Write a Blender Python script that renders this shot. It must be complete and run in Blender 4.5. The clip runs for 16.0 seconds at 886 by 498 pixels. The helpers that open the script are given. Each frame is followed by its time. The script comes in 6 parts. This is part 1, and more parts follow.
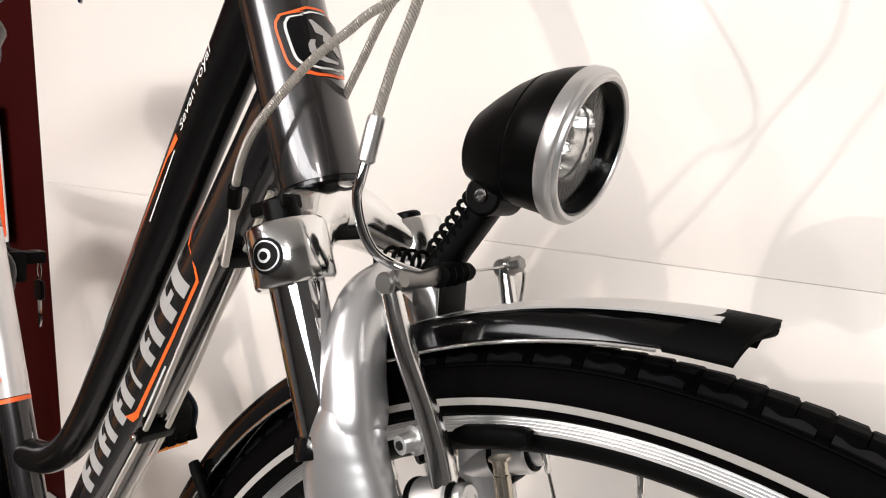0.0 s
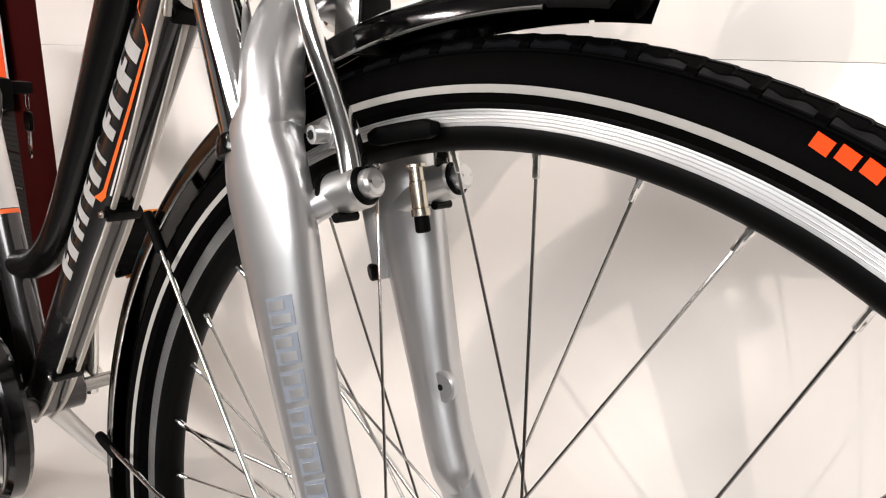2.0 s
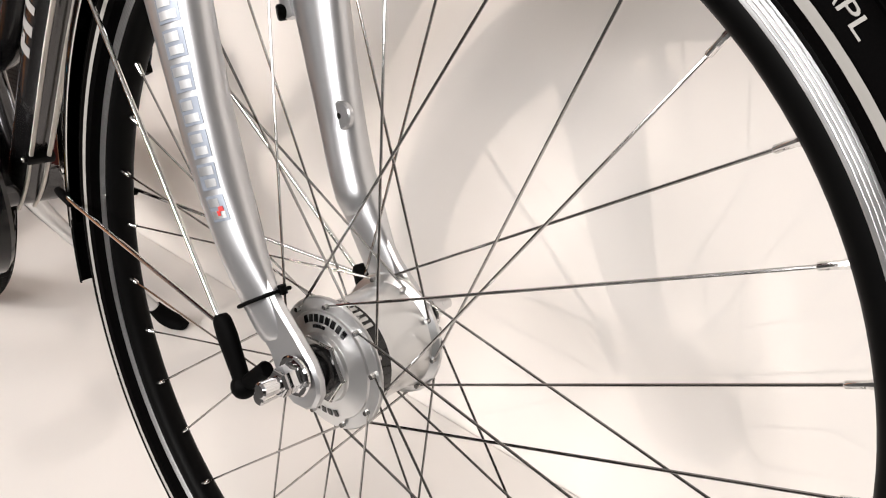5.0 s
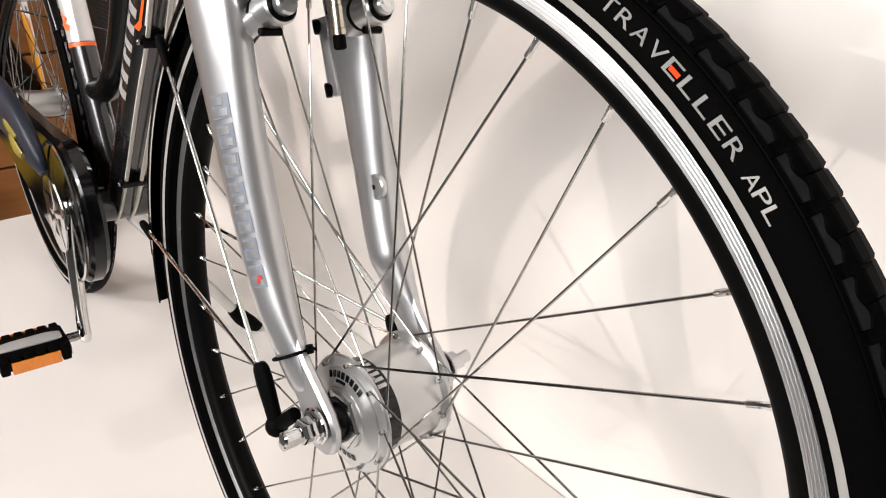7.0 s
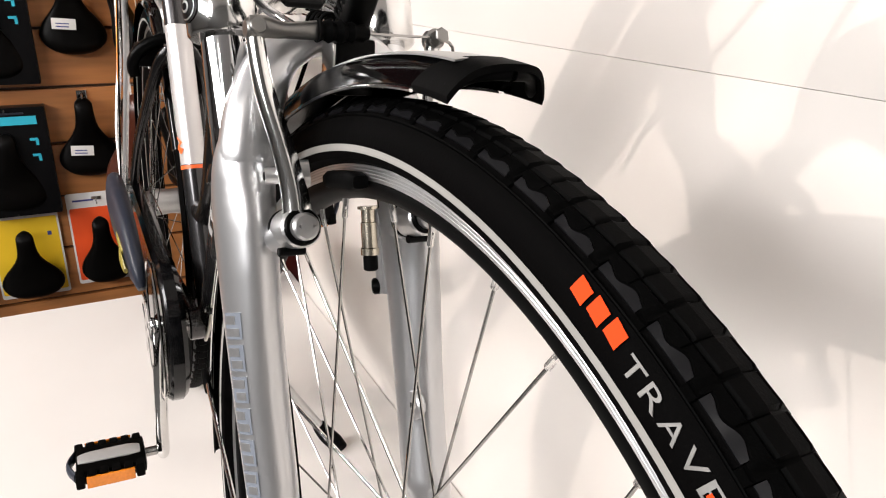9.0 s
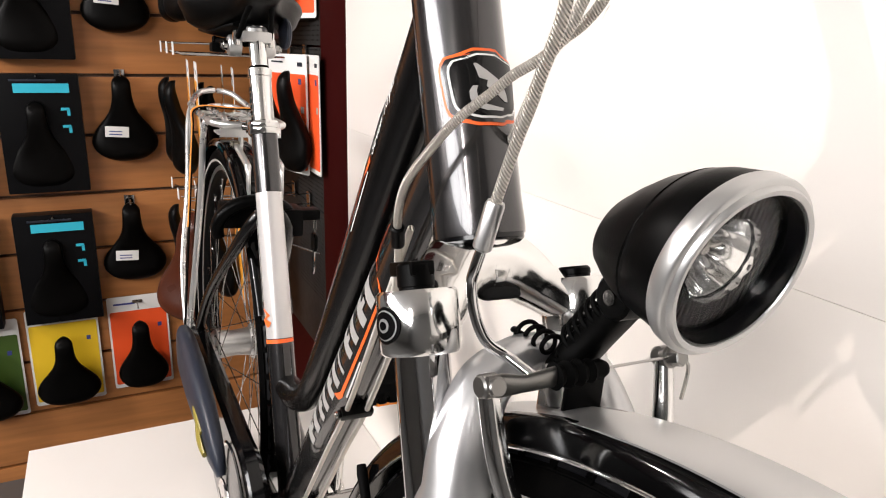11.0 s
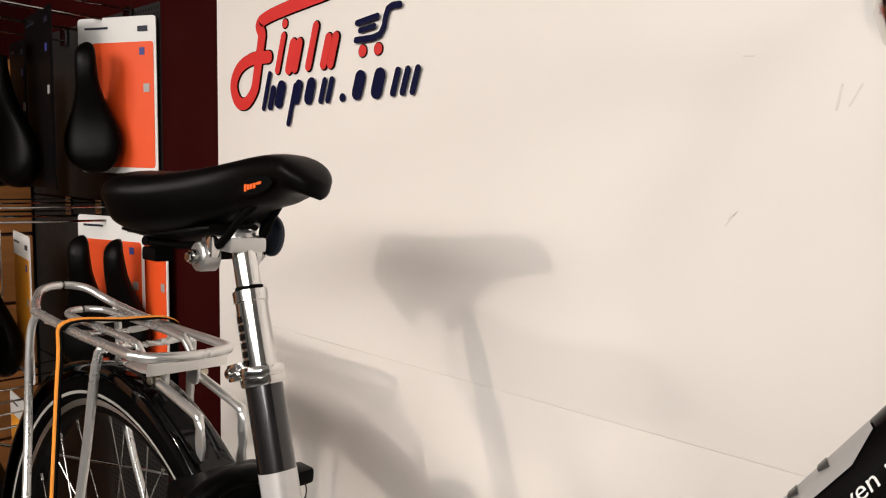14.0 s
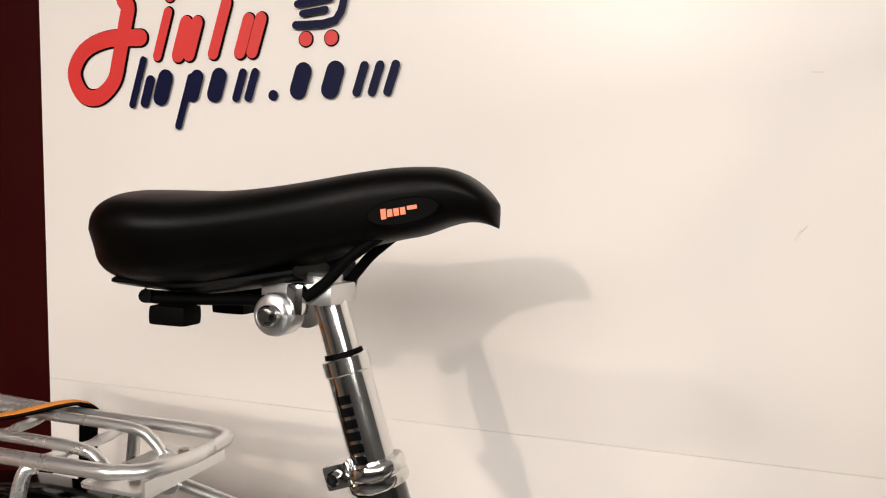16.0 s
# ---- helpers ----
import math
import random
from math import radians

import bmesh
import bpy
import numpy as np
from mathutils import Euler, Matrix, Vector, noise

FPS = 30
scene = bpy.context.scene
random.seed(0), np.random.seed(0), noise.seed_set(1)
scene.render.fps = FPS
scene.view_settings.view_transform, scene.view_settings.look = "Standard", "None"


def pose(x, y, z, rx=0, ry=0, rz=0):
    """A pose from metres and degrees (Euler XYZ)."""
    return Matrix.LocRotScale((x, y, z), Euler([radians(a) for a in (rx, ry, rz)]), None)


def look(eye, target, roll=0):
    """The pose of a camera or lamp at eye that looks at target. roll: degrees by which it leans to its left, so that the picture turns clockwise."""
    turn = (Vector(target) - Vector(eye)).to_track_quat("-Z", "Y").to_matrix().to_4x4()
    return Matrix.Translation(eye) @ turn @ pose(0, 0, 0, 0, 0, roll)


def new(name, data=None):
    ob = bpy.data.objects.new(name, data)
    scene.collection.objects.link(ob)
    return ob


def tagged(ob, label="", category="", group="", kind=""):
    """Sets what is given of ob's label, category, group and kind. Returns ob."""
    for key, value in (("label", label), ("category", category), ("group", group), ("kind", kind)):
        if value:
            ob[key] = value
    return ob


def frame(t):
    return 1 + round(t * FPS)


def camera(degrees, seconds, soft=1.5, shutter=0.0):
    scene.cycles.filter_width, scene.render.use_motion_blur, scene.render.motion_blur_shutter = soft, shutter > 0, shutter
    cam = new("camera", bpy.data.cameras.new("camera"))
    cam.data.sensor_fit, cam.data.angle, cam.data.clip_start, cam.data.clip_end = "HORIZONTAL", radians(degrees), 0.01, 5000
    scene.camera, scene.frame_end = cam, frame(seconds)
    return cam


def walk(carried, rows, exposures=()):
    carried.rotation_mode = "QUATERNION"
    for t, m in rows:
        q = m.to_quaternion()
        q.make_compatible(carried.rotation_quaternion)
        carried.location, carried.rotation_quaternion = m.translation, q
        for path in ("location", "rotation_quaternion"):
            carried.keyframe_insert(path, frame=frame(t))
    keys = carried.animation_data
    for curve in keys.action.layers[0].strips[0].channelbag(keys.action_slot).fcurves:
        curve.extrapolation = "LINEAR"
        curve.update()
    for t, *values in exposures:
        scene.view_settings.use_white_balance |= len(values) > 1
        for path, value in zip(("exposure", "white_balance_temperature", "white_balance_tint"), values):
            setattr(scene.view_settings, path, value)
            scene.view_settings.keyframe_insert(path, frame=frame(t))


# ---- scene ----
cam = camera(64.61, 16.0, 1.1)
PATH = [
    (0.0, (0.1209, -0.2899, 0.7985), (-0.4941, 0.4820, 0.6370), 1.16),
    (0.5, (0.1456, -0.2899, 0.7776), (-0.4776, 0.4716, 0.5994), 1.18),
    (1.0, (0.1579, -0.2910, 0.7396), (-0.4681, 0.4628, 0.5401), 1.27),
    (1.5, (0.1713, -0.2912, 0.7151), (-0.4527, 0.4537, 0.4790), 1.32),
    (2.0, (0.1901, -0.2798, 0.6894), (-0.4331, 0.4549, 0.4213), 1.32),
    (2.5, (0.1957, -0.2779, 0.6579), (-0.4219, 0.4480, 0.3550), 1.27),
    (3.0, (0.2071, -0.2795, 0.6304), (-0.4059, 0.4346, 0.2923), 1.19),
    (3.5, (0.2313, -0.2797, 0.6068), (-0.3710, 0.4235, 0.2290), 1.29),
    (4.0, (0.2531, -0.2714, 0.5854), (-0.3468, 0.4219, 0.1862), 1.71),
    (6.5, (0.3619, -0.2971, 0.6671), (-0.2803, 0.3289, 0.2246), 1.26),
    (7.0, (0.3543, -0.2559, 0.6831), (-0.3321, 0.3221, 0.2417), 1.22),
    (7.5, (0.3464, -0.2154, 0.7006), (-0.3841, 0.3146, 0.2700), 1.16),
    (8.0, (0.3346, -0.1800, 0.7193), (-0.4368, 0.3067, 0.3092), 1.20),
    (8.5, (0.3151, -0.1545, 0.7352), (-0.4888, 0.2980, 0.3492), 1.11),
    (9.0, (0.2944, -0.1372, 0.7566), (-0.5322, 0.2923, 0.3928), 1.26),
    (9.5, (0.2711, -0.1268, 0.7820), (-0.5720, 0.2896, 0.4417), 1.24),
    (10.0, (0.2357, -0.1363, 0.8093), (-0.6256, 0.2604, 0.4916), 0.87),
    (12.5, (-0.0310, -0.3166, 0.9465), (-0.8504, 0.2304, 0.7752), 1.33),
    (13.0, (-0.0946, -0.3475, 0.9516), (-0.8650, 0.2732, 0.8056), 1.56),
    (13.5, (-0.1749, -0.3519, 0.9428), (-0.8899, 0.3351, 0.8129), 1.65),
    (14.0, (-0.2610, -0.3522, 0.9476), (-0.9208, 0.3911, 0.8379), 1.48),
    (14.5, (-0.3292, -0.3595, 0.9538), (-0.9168, 0.4448, 0.8647), 1.47),
    (15.0, (-0.4293, -0.3935, 0.9458), (-0.9520, 0.4549, 0.8620), 1.23),
    (15.5, (-0.5325, -0.4210, 0.9522), (-0.9626, 0.4778, 0.8678), 1.20),
    (16.0, (-0.6167, -0.4082, 0.9447), (-0.9081, 0.5447, 0.8611), 1.08),
]
walk(cam, [(t, look(eye, target, roll)) for t, eye, target, roll in PATH], [(0.0, -0.02, 6400, 10), (2.0, 0.03, 6400, 10), (3.0, 0.10, 6400, 10), (4.2, 0.02, 6420, 10), (6.5, 0.02, 6380, 10), (8.0, 0.18, 6360, 10), (10.0, 0.22, 6380, 10), (12.5, 0.00, 6480, 9.5), (13.5, -0.30, 6640, 9), (14.5, -0.50, 6700, 9), (15.2, -0.48, 6740, 9.5), (16.0, -0.41, 6700, 9.5)])

# ---- light and exposure ----
world = bpy.data.worlds.new("shop_world")
scene.world = world
world.use_nodes = True
world.node_tree.nodes["Background"].inputs[0].default_value = (0.9, 0.85, 0.8, 1)
world.node_tree.nodes["Background"].inputs[1].default_value = 0.02


def lamp(name, eye, target, watts, sx, sy, color, spread=180):
    data = bpy.data.lights.new(name, "AREA")
    data.energy, data.shape, data.size, data.size_y, data.color = watts, "RECTANGLE", sx, sy, color
    data.spread = radians(spread)
    ob = new(name, data)
    ob.matrix_world = look(eye, target)
    return ob


WARM = (1.0, 0.90, 0.83)
COOL = (0.99, 0.965, 0.95)
lamp("spot_key", (-0.98, -2.9, 1.76), (-0.6, 0.3, 0.42), 8.5, 0.022, 0.022, (1.0, 0.86, 0.76), 100)
lamp("spot_west", (-1.9, -1.9, 2.2), (0.15, 0.3, 0.45), 4.0, 0.10, 0.10, WARM, 84)
lamp("spot_east", (1.5, -2.0, 2.1), (-1.7, 0.0, 0.2), 4.0, 0.25, 0.25, WARM, 80)
lamp("spot_slatwall", (-1.25, -1.9, 2.1), (-2.28, -0.35, 0.30), 4.6, 0.08, 0.08, WARM, 80)
# unseen soft fill areas, added to brighten the wall and thin its shadows
for x, y in ((-1.6, -3.6), (0.2, -3.8), (2.0, -3.4)):
    lamp("fill_panel", (x, y, 2.15), (0.3 * x - 0.4, 0.3, 0.2), 44.0, 1.8, 1.0, COOL, 130)

# ---- materials ----
MATS = {}


def mat(name, color, rough=0.5, metal=0.0, vary=0.06, scale=40.0, bump=0.0, bscale=300.0, coat=0.0, stretch=(1, 1, 1), rvar=0.05, tint=None, spec=0.5):
    """A Principled surface whose colour and roughness drift at two scales, with an optional fine relief."""
    m = bpy.data.materials.new(name)
    m.use_nodes = True
    nt = m.node_tree
    p = nt.nodes["Principled BSDF"]
    tc = nt.nodes.new("ShaderNodeTexCoord")
    mp = nt.nodes.new("ShaderNodeMapping")
    mp.inputs["Scale"].default_value = stretch
    nt.links.new(tc.outputs["Object"], mp.inputs[0])
    n1 = nt.nodes.new("ShaderNodeTexNoise")
    n1.inputs["Scale"].default_value, n1.inputs["Detail"].default_value = scale, 4
    n2 = nt.nodes.new("ShaderNodeTexNoise")
    n2.inputs["Scale"].default_value, n2.inputs["Detail"].default_value = scale * 0.13, 3
    for n in (n1, n2):
        nt.links.new(mp.outputs[0], n.inputs["Vector"])
    add = nt.nodes.new("ShaderNodeMath")
    add.operation = "ADD"
    nt.links.new(n1.outputs["Fac"], add.inputs[0])
    nt.links.new(n2.outputs["Fac"], add.inputs[1])
    mix = nt.nodes.new("ShaderNodeMix")
    mix.data_type = "RGBA"
    rng = nt.nodes.new("ShaderNodeMapRange")
    rng.inputs[1].default_value, rng.inputs[2].default_value = 0.6, 1.4
    nt.links.new(add.outputs[0], rng.inputs[0])
    nt.links.new(rng.outputs[0], mix.inputs[0])
    dark = [c * (1 - vary) for c in color] + [1]
    lite = [min(1, c * (1 + vary)) for c in (tint or color)] + [1]
    mix.inputs[6].default_value, mix.inputs[7].default_value = dark, lite
    nt.links.new(mix.outputs[2], p.inputs["Base Color"])
    rr = nt.nodes.new("ShaderNodeMapRange")
    rr.inputs[1].default_value, rr.inputs[2].default_value = 0.6, 1.4
    rr.inputs[3].default_value, rr.inputs[4].default_value = max(0.02, rough - rvar), min(1, rough + rvar)
    nt.links.new(add.outputs[0], rr.inputs[0])
    nt.links.new(rr.outputs[0], p.inputs["Roughness"])
    p.inputs["Metallic"].default_value = metal
    f0 = math.sqrt(0.08 * spec)
    p.inputs["IOR"].default_value = (1 + f0) / (1 - f0)
    p.inputs["Coat Weight"].default_value = coat
    p.inputs["Coat Roughness"].default_value = 0.05
    if bump:
        nb = nt.nodes.new("ShaderNodeTexNoise")
        nb.inputs["Scale"].default_value, nb.inputs["Detail"].default_value = bscale, 3
        nt.links.new(mp.outputs[0], nb.inputs["Vector"])
        bp = nt.nodes.new("ShaderNodeBump")
        bp.inputs["Strength"].default_value, bp.inputs["Distance"].default_value = bump, 0.001
        nt.links.new(nb.outputs["Fac"], bp.inputs["Height"])
        nt.links.new(bp.outputs[0], p.inputs["Normal"])
    MATS[name] = m
    return m


WALL = mat("white_panel", (0.80, 0.755, 0.71), 0.35, vary=0.02, scale=3, bump=0.05, bscale=900)
TABLE = mat("white_laminate", (0.77, 0.735, 0.70), 0.4, vary=0.03, scale=6, bump=0.04, bscale=500)
RED_WALL = mat("dark_red_panel", (0.025, 0.0016, 0.0015), 0.65, vary=0.12, scale=8, bump=0.05, spec=0.05)
PEG = mat("perforated_steel", (0.020, 0.0195, 0.019), 0.5, metal=0.1, spec=0.15, vary=0.05)
HOLE = mat("hole_dark", (0.01, 0.01, 0.01), 0.9, spec=0.1)
WOOD = mat("beech_slatwall", (0.40, 0.160, 0.049), 0.42, vary=0.25, scale=9, stretch=(1, 0.5, 7), bump=0.08, bscale=90)
GROOVE = mat("slat_groove", (0.10, 0.06, 0.04), 0.5)
PLAIN = mat("shop_plaster", (0.15, 0.147, 0.144), 0.8, vary=0.08, scale=4)
CEIL = mat("shop_ceiling", (0.60, 0.59, 0.58), 0.85, vary=0.04, scale=4)
FLOOR = mat("shop_floor", (0.08, 0.076, 0.072), 0.4, vary=0.15, scale=6)
FRAME = mat("anthracite_paint", (0.040, 0.0385, 0.0395), 0.25, metal=0.85, vary=0.05, scale=900, coat=0.8, rvar=0.015)
FRAME_BLACK = mat("black_paint", (0.0028, 0.0026, 0.0026), 0.24, vary=0.1, coat=0.08, spec=0.2, rvar=0.02)
SILVER = mat("satin_silver_paint", (0.58, 0.583, 0.59), 0.31, metal=0.84, vary=0.012, scale=60, coat=0.18, rvar=0.015)
SILVER_TUBE = mat("silver_frame_paint", (0.62, 0.60, 0.59), 0.25, metal=0.35, vary=0.012, scale=60, coat=0.6, rvar=0.01)
POLISHED = mat("polished_alloy", (0.74, 0.735, 0.72), 0.13, metal=1.0, vary=0.02, scale=25, rvar=0.03)
CHROME = mat("chrome", (0.64, 0.64, 0.645), 0.05, metal=1.0, vary=0.02, rvar=0.02)
ALLOY = mat("cast_alloy", (0.60, 0.60, 0.595), 0.30, metal=0.9, vary=0.02, scale=40, rvar=0.03)
MIRROR = mat("reflector_metal", (0.92, 0.92, 0.91), 0.13, metal=1.0, vary=0.02, rvar=0.02)
BEZEL = mat("satin_bezel", (0.50, 0.50, 0.495), 0.34, metal=0.85, vary=0.015, scale=60, rvar=0.02)
STEEL = mat("stainless_wire", (0.36, 0.352, 0.34), 0.15, metal=1.0, vary=0.08, scale=200)
RACK = mat("silver_rack", (0.74, 0.735, 0.72), 0.28, metal=0.85, vary=0.015, scale=30, rvar=0.03)
BRAKE_TRACK = mat("machined_rim", (0.80, 0.80, 0.80), 0.36, metal=1.0, vary=0.05, scale=60, rvar=0.06)
bsdf = BRAKE_TRACK.node_tree.nodes["Principled BSDF"]
tang = BRAKE_TRACK.node_tree.nodes.new("ShaderNodeTangent")
tang.direction_type, tang.axis = "RADIAL", "Y"
bsdf.inputs["Anisotropic"].default_value = 0.85
bsdf.inputs["Anisotropic Rotation"].default_value = 0.25
BRAKE_TRACK.node_tree.links.new(tang.outputs[0], bsdf.inputs["Tangent"])
BRASS = mat("nickel_brass", (0.56, 0.51, 0.42), 0.25, metal=1.0, vary=0.06)
RIM_BLACK = mat("black_anodised", (0.0015, 0.0015, 0.0015), 0.45, vary=0.1, spec=0.06)
RUBBER = mat("tyre_rubber", (0.0012, 0.0011, 0.0011), 0.66, vary=0.25, scale=70, bump=0.2, bscale=700, spec=0.02)
TREAD = mat("tread_rubber", (0.0009, 0.0009, 0.0009), 0.55, vary=0.25, scale=90, bump=0.12, bscale=900, spec=0.02)
PRINT_GREY = mat("sidewall_print", (0.19, 0.185, 0.175), 0.5, vary=0.2, scale=400)
FACET = mat("tread_facet", (0.0048, 0.0048, 0.0056), 0.36, vary=0.25, scale=160, spec=0.22)
STRIPE = mat("reflex_stripe", (0.31, 0.30, 0.28), 0.5, vary=0.08, scale=120)
FENDER = mat("gloss_black_fender", (0.0012, 0.0012, 0.0013), 0.09, vary=0.1, coat=0.0, spec=0.30, rvar=0.02)
PLASTIC = mat("black_plastic", (0.0010, 0.0010, 0.0010), 0.36, vary=0.15, scale=60, bump=0.06, bscale=800, spec=0.06)
DARK_STEEL = mat("dull_steel", (0.24, 0.235, 0.225), 0.34, metal=1.0, vary=0.06, scale=80)
MATTE = mat("black_rubber", (0.0014, 0.0014, 0.0014), 0.6, vary=0.15, bump=0.1, spec=0.04)
GLOSS = mat("gloss_black", (0.0025, 0.0025, 0.0028), 0.13, vary=0.1, coat=0.1, spec=0.3, rvar=0.03)
VINYL = mat("black_vinyl", (0.0011, 0.0009, 0.0008), 0.38, vary=0.12, scale=30, bump=0.16, bscale=1600, spec=0.085)
BROWN = mat("brown_leather", (0.046, 0.0115, 0.0052), 0.30, vary=0.25, scale=18, bump=0.05, coat=0.1, spec=0.2)
SCUFF = mat("scuff_grey", (0.70, 0.66, 0.62), 0.5, vary=0.1, scale=200)
ORANGE = mat("orange_decal", (0.86, 0.13, 0.02), 0.35, vary=0.03)
TYRE_ORANGE = mat("orange_tyre_print", (0.80, 0.060, 0.008), 0.6, vary=0.06, scale=200, spec=0.08)
ORANGE_CARD = mat("orange_card", (0.80, 0.085, 0.015), 0.45, vary=0.04, scale=14)
YELLOW_CARD = mat("yellow_card", (0.85, 0.55, 0.02), 0.45, vary=0.04, scale=14)
AMBER_CARD = mat("amber_card", (0.75, 0.30, 0.02), 0.45, vary=0.05, scale=14)
GREEN_CARD = mat("green_card", (0.05, 0.10, 0.012), 0.5, vary=0.1, scale=14)
WHITE = mat("white_print", (0.72, 0.71, 0.69), 0.45, vary=0.03, scale=20)
CYAN = mat("cyan_print", (0.03, 0.45, 0.60), 0.45, vary=0.03)
BLUE = mat("blue_print", (0.04, 0.05, 0.22), 0.45, vary=0.05)
NAVY = mat("navy_vinyl", (0.003, 0.004, 0.028), 0.5, vary=0.05, spec=0.12)
SIGN_RED = mat("red_vinyl", (0.60, 0.024, 0.020), 0.5, vary=0.05)
GREY_DECAL = mat("grey_decal", (0.40, 0.39, 0.38), 0.4, metal=0.2, vary=0.04)
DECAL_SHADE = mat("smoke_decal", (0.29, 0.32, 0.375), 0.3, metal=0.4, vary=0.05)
GREY_PLASTIC = mat("grey_plastic", (0.018, 0.022, 0.034), 0.42, vary=0.15, coat=0.06, spec=0.3)
AMBER = mat("amber_reflector", (0.75, 0.22, 0.01), 0.2, vary=0.15, scale=300, coat=0.6)
BOX_BLACK = mat("black_card_box", (0.0025, 0.0025, 0.003), 0.42, vary=0.15, scale=12, spec=0.10)
OLIVE = mat("olive_print", (0.24, 0.19, 0.03), 0.4, vary=0.2, scale=60)
STRAP_ORANGE = mat("orange_webbing", (0.80, 0.28, 0.03), 0.6, vary=0.08, bump=0.2)


def glass_mat(name, color, rough):
    m = bpy.data.materials.new(name)
    m.use_nodes = True
    p = m.node_tree.nodes["Principled BSDF"]
    p.inputs["Base Color"].default_value = (*color, 1)
    p.inputs["Transmission Weight"].default_value, p.inputs["Roughness"].default_value, p.inputs["IOR"].default_value = 1.0, rough, 1.45
    return m


GLASS = glass_mat("clear_lens", (1, 1, 1), 0.01)
GLASS.node_tree.nodes["Principled BSDF"].inputs["IOR"].default_value = 1.14


def braid(name, color):
    """A braided outer cable: fine crossing ribs."""
    m = mat(name, color, 0.35, metal=0.8, vary=0.05)
    nt = m.node_tree
    tc = nt.nodes.new("ShaderNodeTexCoord")
    bp = nt.nodes.new("ShaderNodeBump")
    w = nt.nodes.new("ShaderNodeTexWave")
    w.inputs["Scale"].default_value = 260
    w.bands_direction = "DIAGONAL"
    nt.links.new(tc.outputs["Object"], w.inputs["Vector"])
    bp.inputs["Strength"].default_value, bp.inputs["Distance"].default_value = 0.8, 0.001
    nt.links.new(w.outputs["Fac"], bp.inputs["Height"])
    nt.links.new(bp.outputs[0], nt.nodes["Principled BSDF"].inputs["Normal"])
    return m


BRAID = braid("braided_cable", (0.56, 0.53, 0.48))

# ---- mesh helpers ----
V = Vector


def put(name, bm, material, label="", category="", kind="", group=""):
    """Links a bmesh as one top-level mesh object."""
    me = bpy.data.meshes.new(name)
    bm.normal_update()
    for f in bm.faces:
        f.smooth = True
    bm.to_mesh(me)
    bm.free()
    me.set_sharp_from_angle(angle=radians(40))
    for m in (material if isinstance(material, (list, tuple)) else [material]):
        me.materials.append(m)
    return tagged(new(name, me), label, category, group, kind)


def part(name, bm, material, parent, label=""):
    ob = put(name, bm, material, label)
    ob.parent = parent
    return ob


def share(name, ob, parent, m):
    """Another piece on the same mesh."""
    o = new(name, ob.data)
    o.parent, o.matrix_basis = parent, m
    return o


def thing(name, m, label, category, group="", kind=""):
    e = new(name)
    e.empty_display_size = 0.05
    e.matrix_basis = m
    return tagged(e, label, category, group, kind)


def spline(pts, n=8):
    """Catmull-Rom through points."""
    pts = [V(p) for p in pts]
    out = []
    for i in range(len(pts) - 1):
        a, b, c, d = pts[max(0, i - 1)], pts[i], pts[i + 1], pts[min(len(pts) - 1, i + 2)]
        for k in range(n):
            t = k / n
            out.append(0.5 * (2 * b + (c - a) * t + (2 * a - 5 * b + 4 * c - d) * t * t + (3 * b - a - 3 * c + d) * t ** 3))
    out.append(pts[-1])
    return out


def lerp_list(vals, n):
    """Smooth resampling of a list of numbers to n values."""
    out = []
    for i in range(n):
        u = i / (n - 1) * (len(vals) - 1)
        k = min(int(u), len(vals) - 2)
        out.append(vals[k] + (vals[k + 1] - vals[k]) * (u - k))
    return out


def sweep(bm, pts, rad, seg=14, caps=True, side=(0, 1, 0), mi=0, closed=False, power=2.0):
    """A tube along points. rad: a number, a list of numbers or of (across, along-side) pairs; side fixes the section's second axis."""
    pts = [V(p) for p in pts]
    n = len(pts)
    side = V(side)
    rings = []
    for i, p in enumerate(pts):
        if closed:
            t = (pts[(i + 1) % n] - pts[i - 1]).normalized()
        else:
            t = (pts[min(n - 1, i + 1)] - pts[max(0, i - 1)]).normalized()
        s = side - t * side.dot(t)
        if s.length < 1e-3:
            s = V((1, 0, 0)) - t * t.x
            if s.length < 1e-3:
                s = V((0, 0, 1)) - t * t.z
        s.normalize()
        u = t.cross(s)
        r = rad[i] if isinstance(rad, (list, tuple)) else rad
        ru, rs = r if isinstance(r, (list, tuple)) else (r, r)
        ring = []
        for k in range(seg):
            a = 2 * math.pi * k / seg
            c, d = math.cos(a), math.sin(a)
            if power != 2.0:
                c = math.copysign(abs(c) ** (2 / power), c)
                d = math.copysign(abs(d) ** (2 / power), d)
            ring.append(bm.verts.new(p + u * ru * c + s * rs * d))
        rings.append(ring)
    m = n if closed else n - 1
    for i in range(m):
        a, b = rings[i], rings[(i + 1) % n]
        for k in range(seg):
            f = bm.faces.new((a[k], a[(k + 1) % seg], b[(k + 1) % seg], b[k]))
            f.material_index = mi
    if caps and not closed:
        for ring in (rings[0][::-1], rings[-1]):
            bm.faces.new(ring).material_index = mi
    return bm


def tube(pts, rad, seg=14, n=0, **kw):
    pts = spline(pts, n) if n else [V(p) for p in pts]
    if n and isinstance(rad, (list, tuple)) and len(rad) != len(pts):
        if isinstance(rad[0], (list, tuple)):
            rad = list(zip(lerp_list([r[0] for r in rad], len(pts)), lerp_list([r[1] for r in rad], len(pts))))
        else:
            rad = lerp_list(rad, len(pts))
    bm = bmesh.new()
    return sweep(bm, pts, rad, seg, **kw)


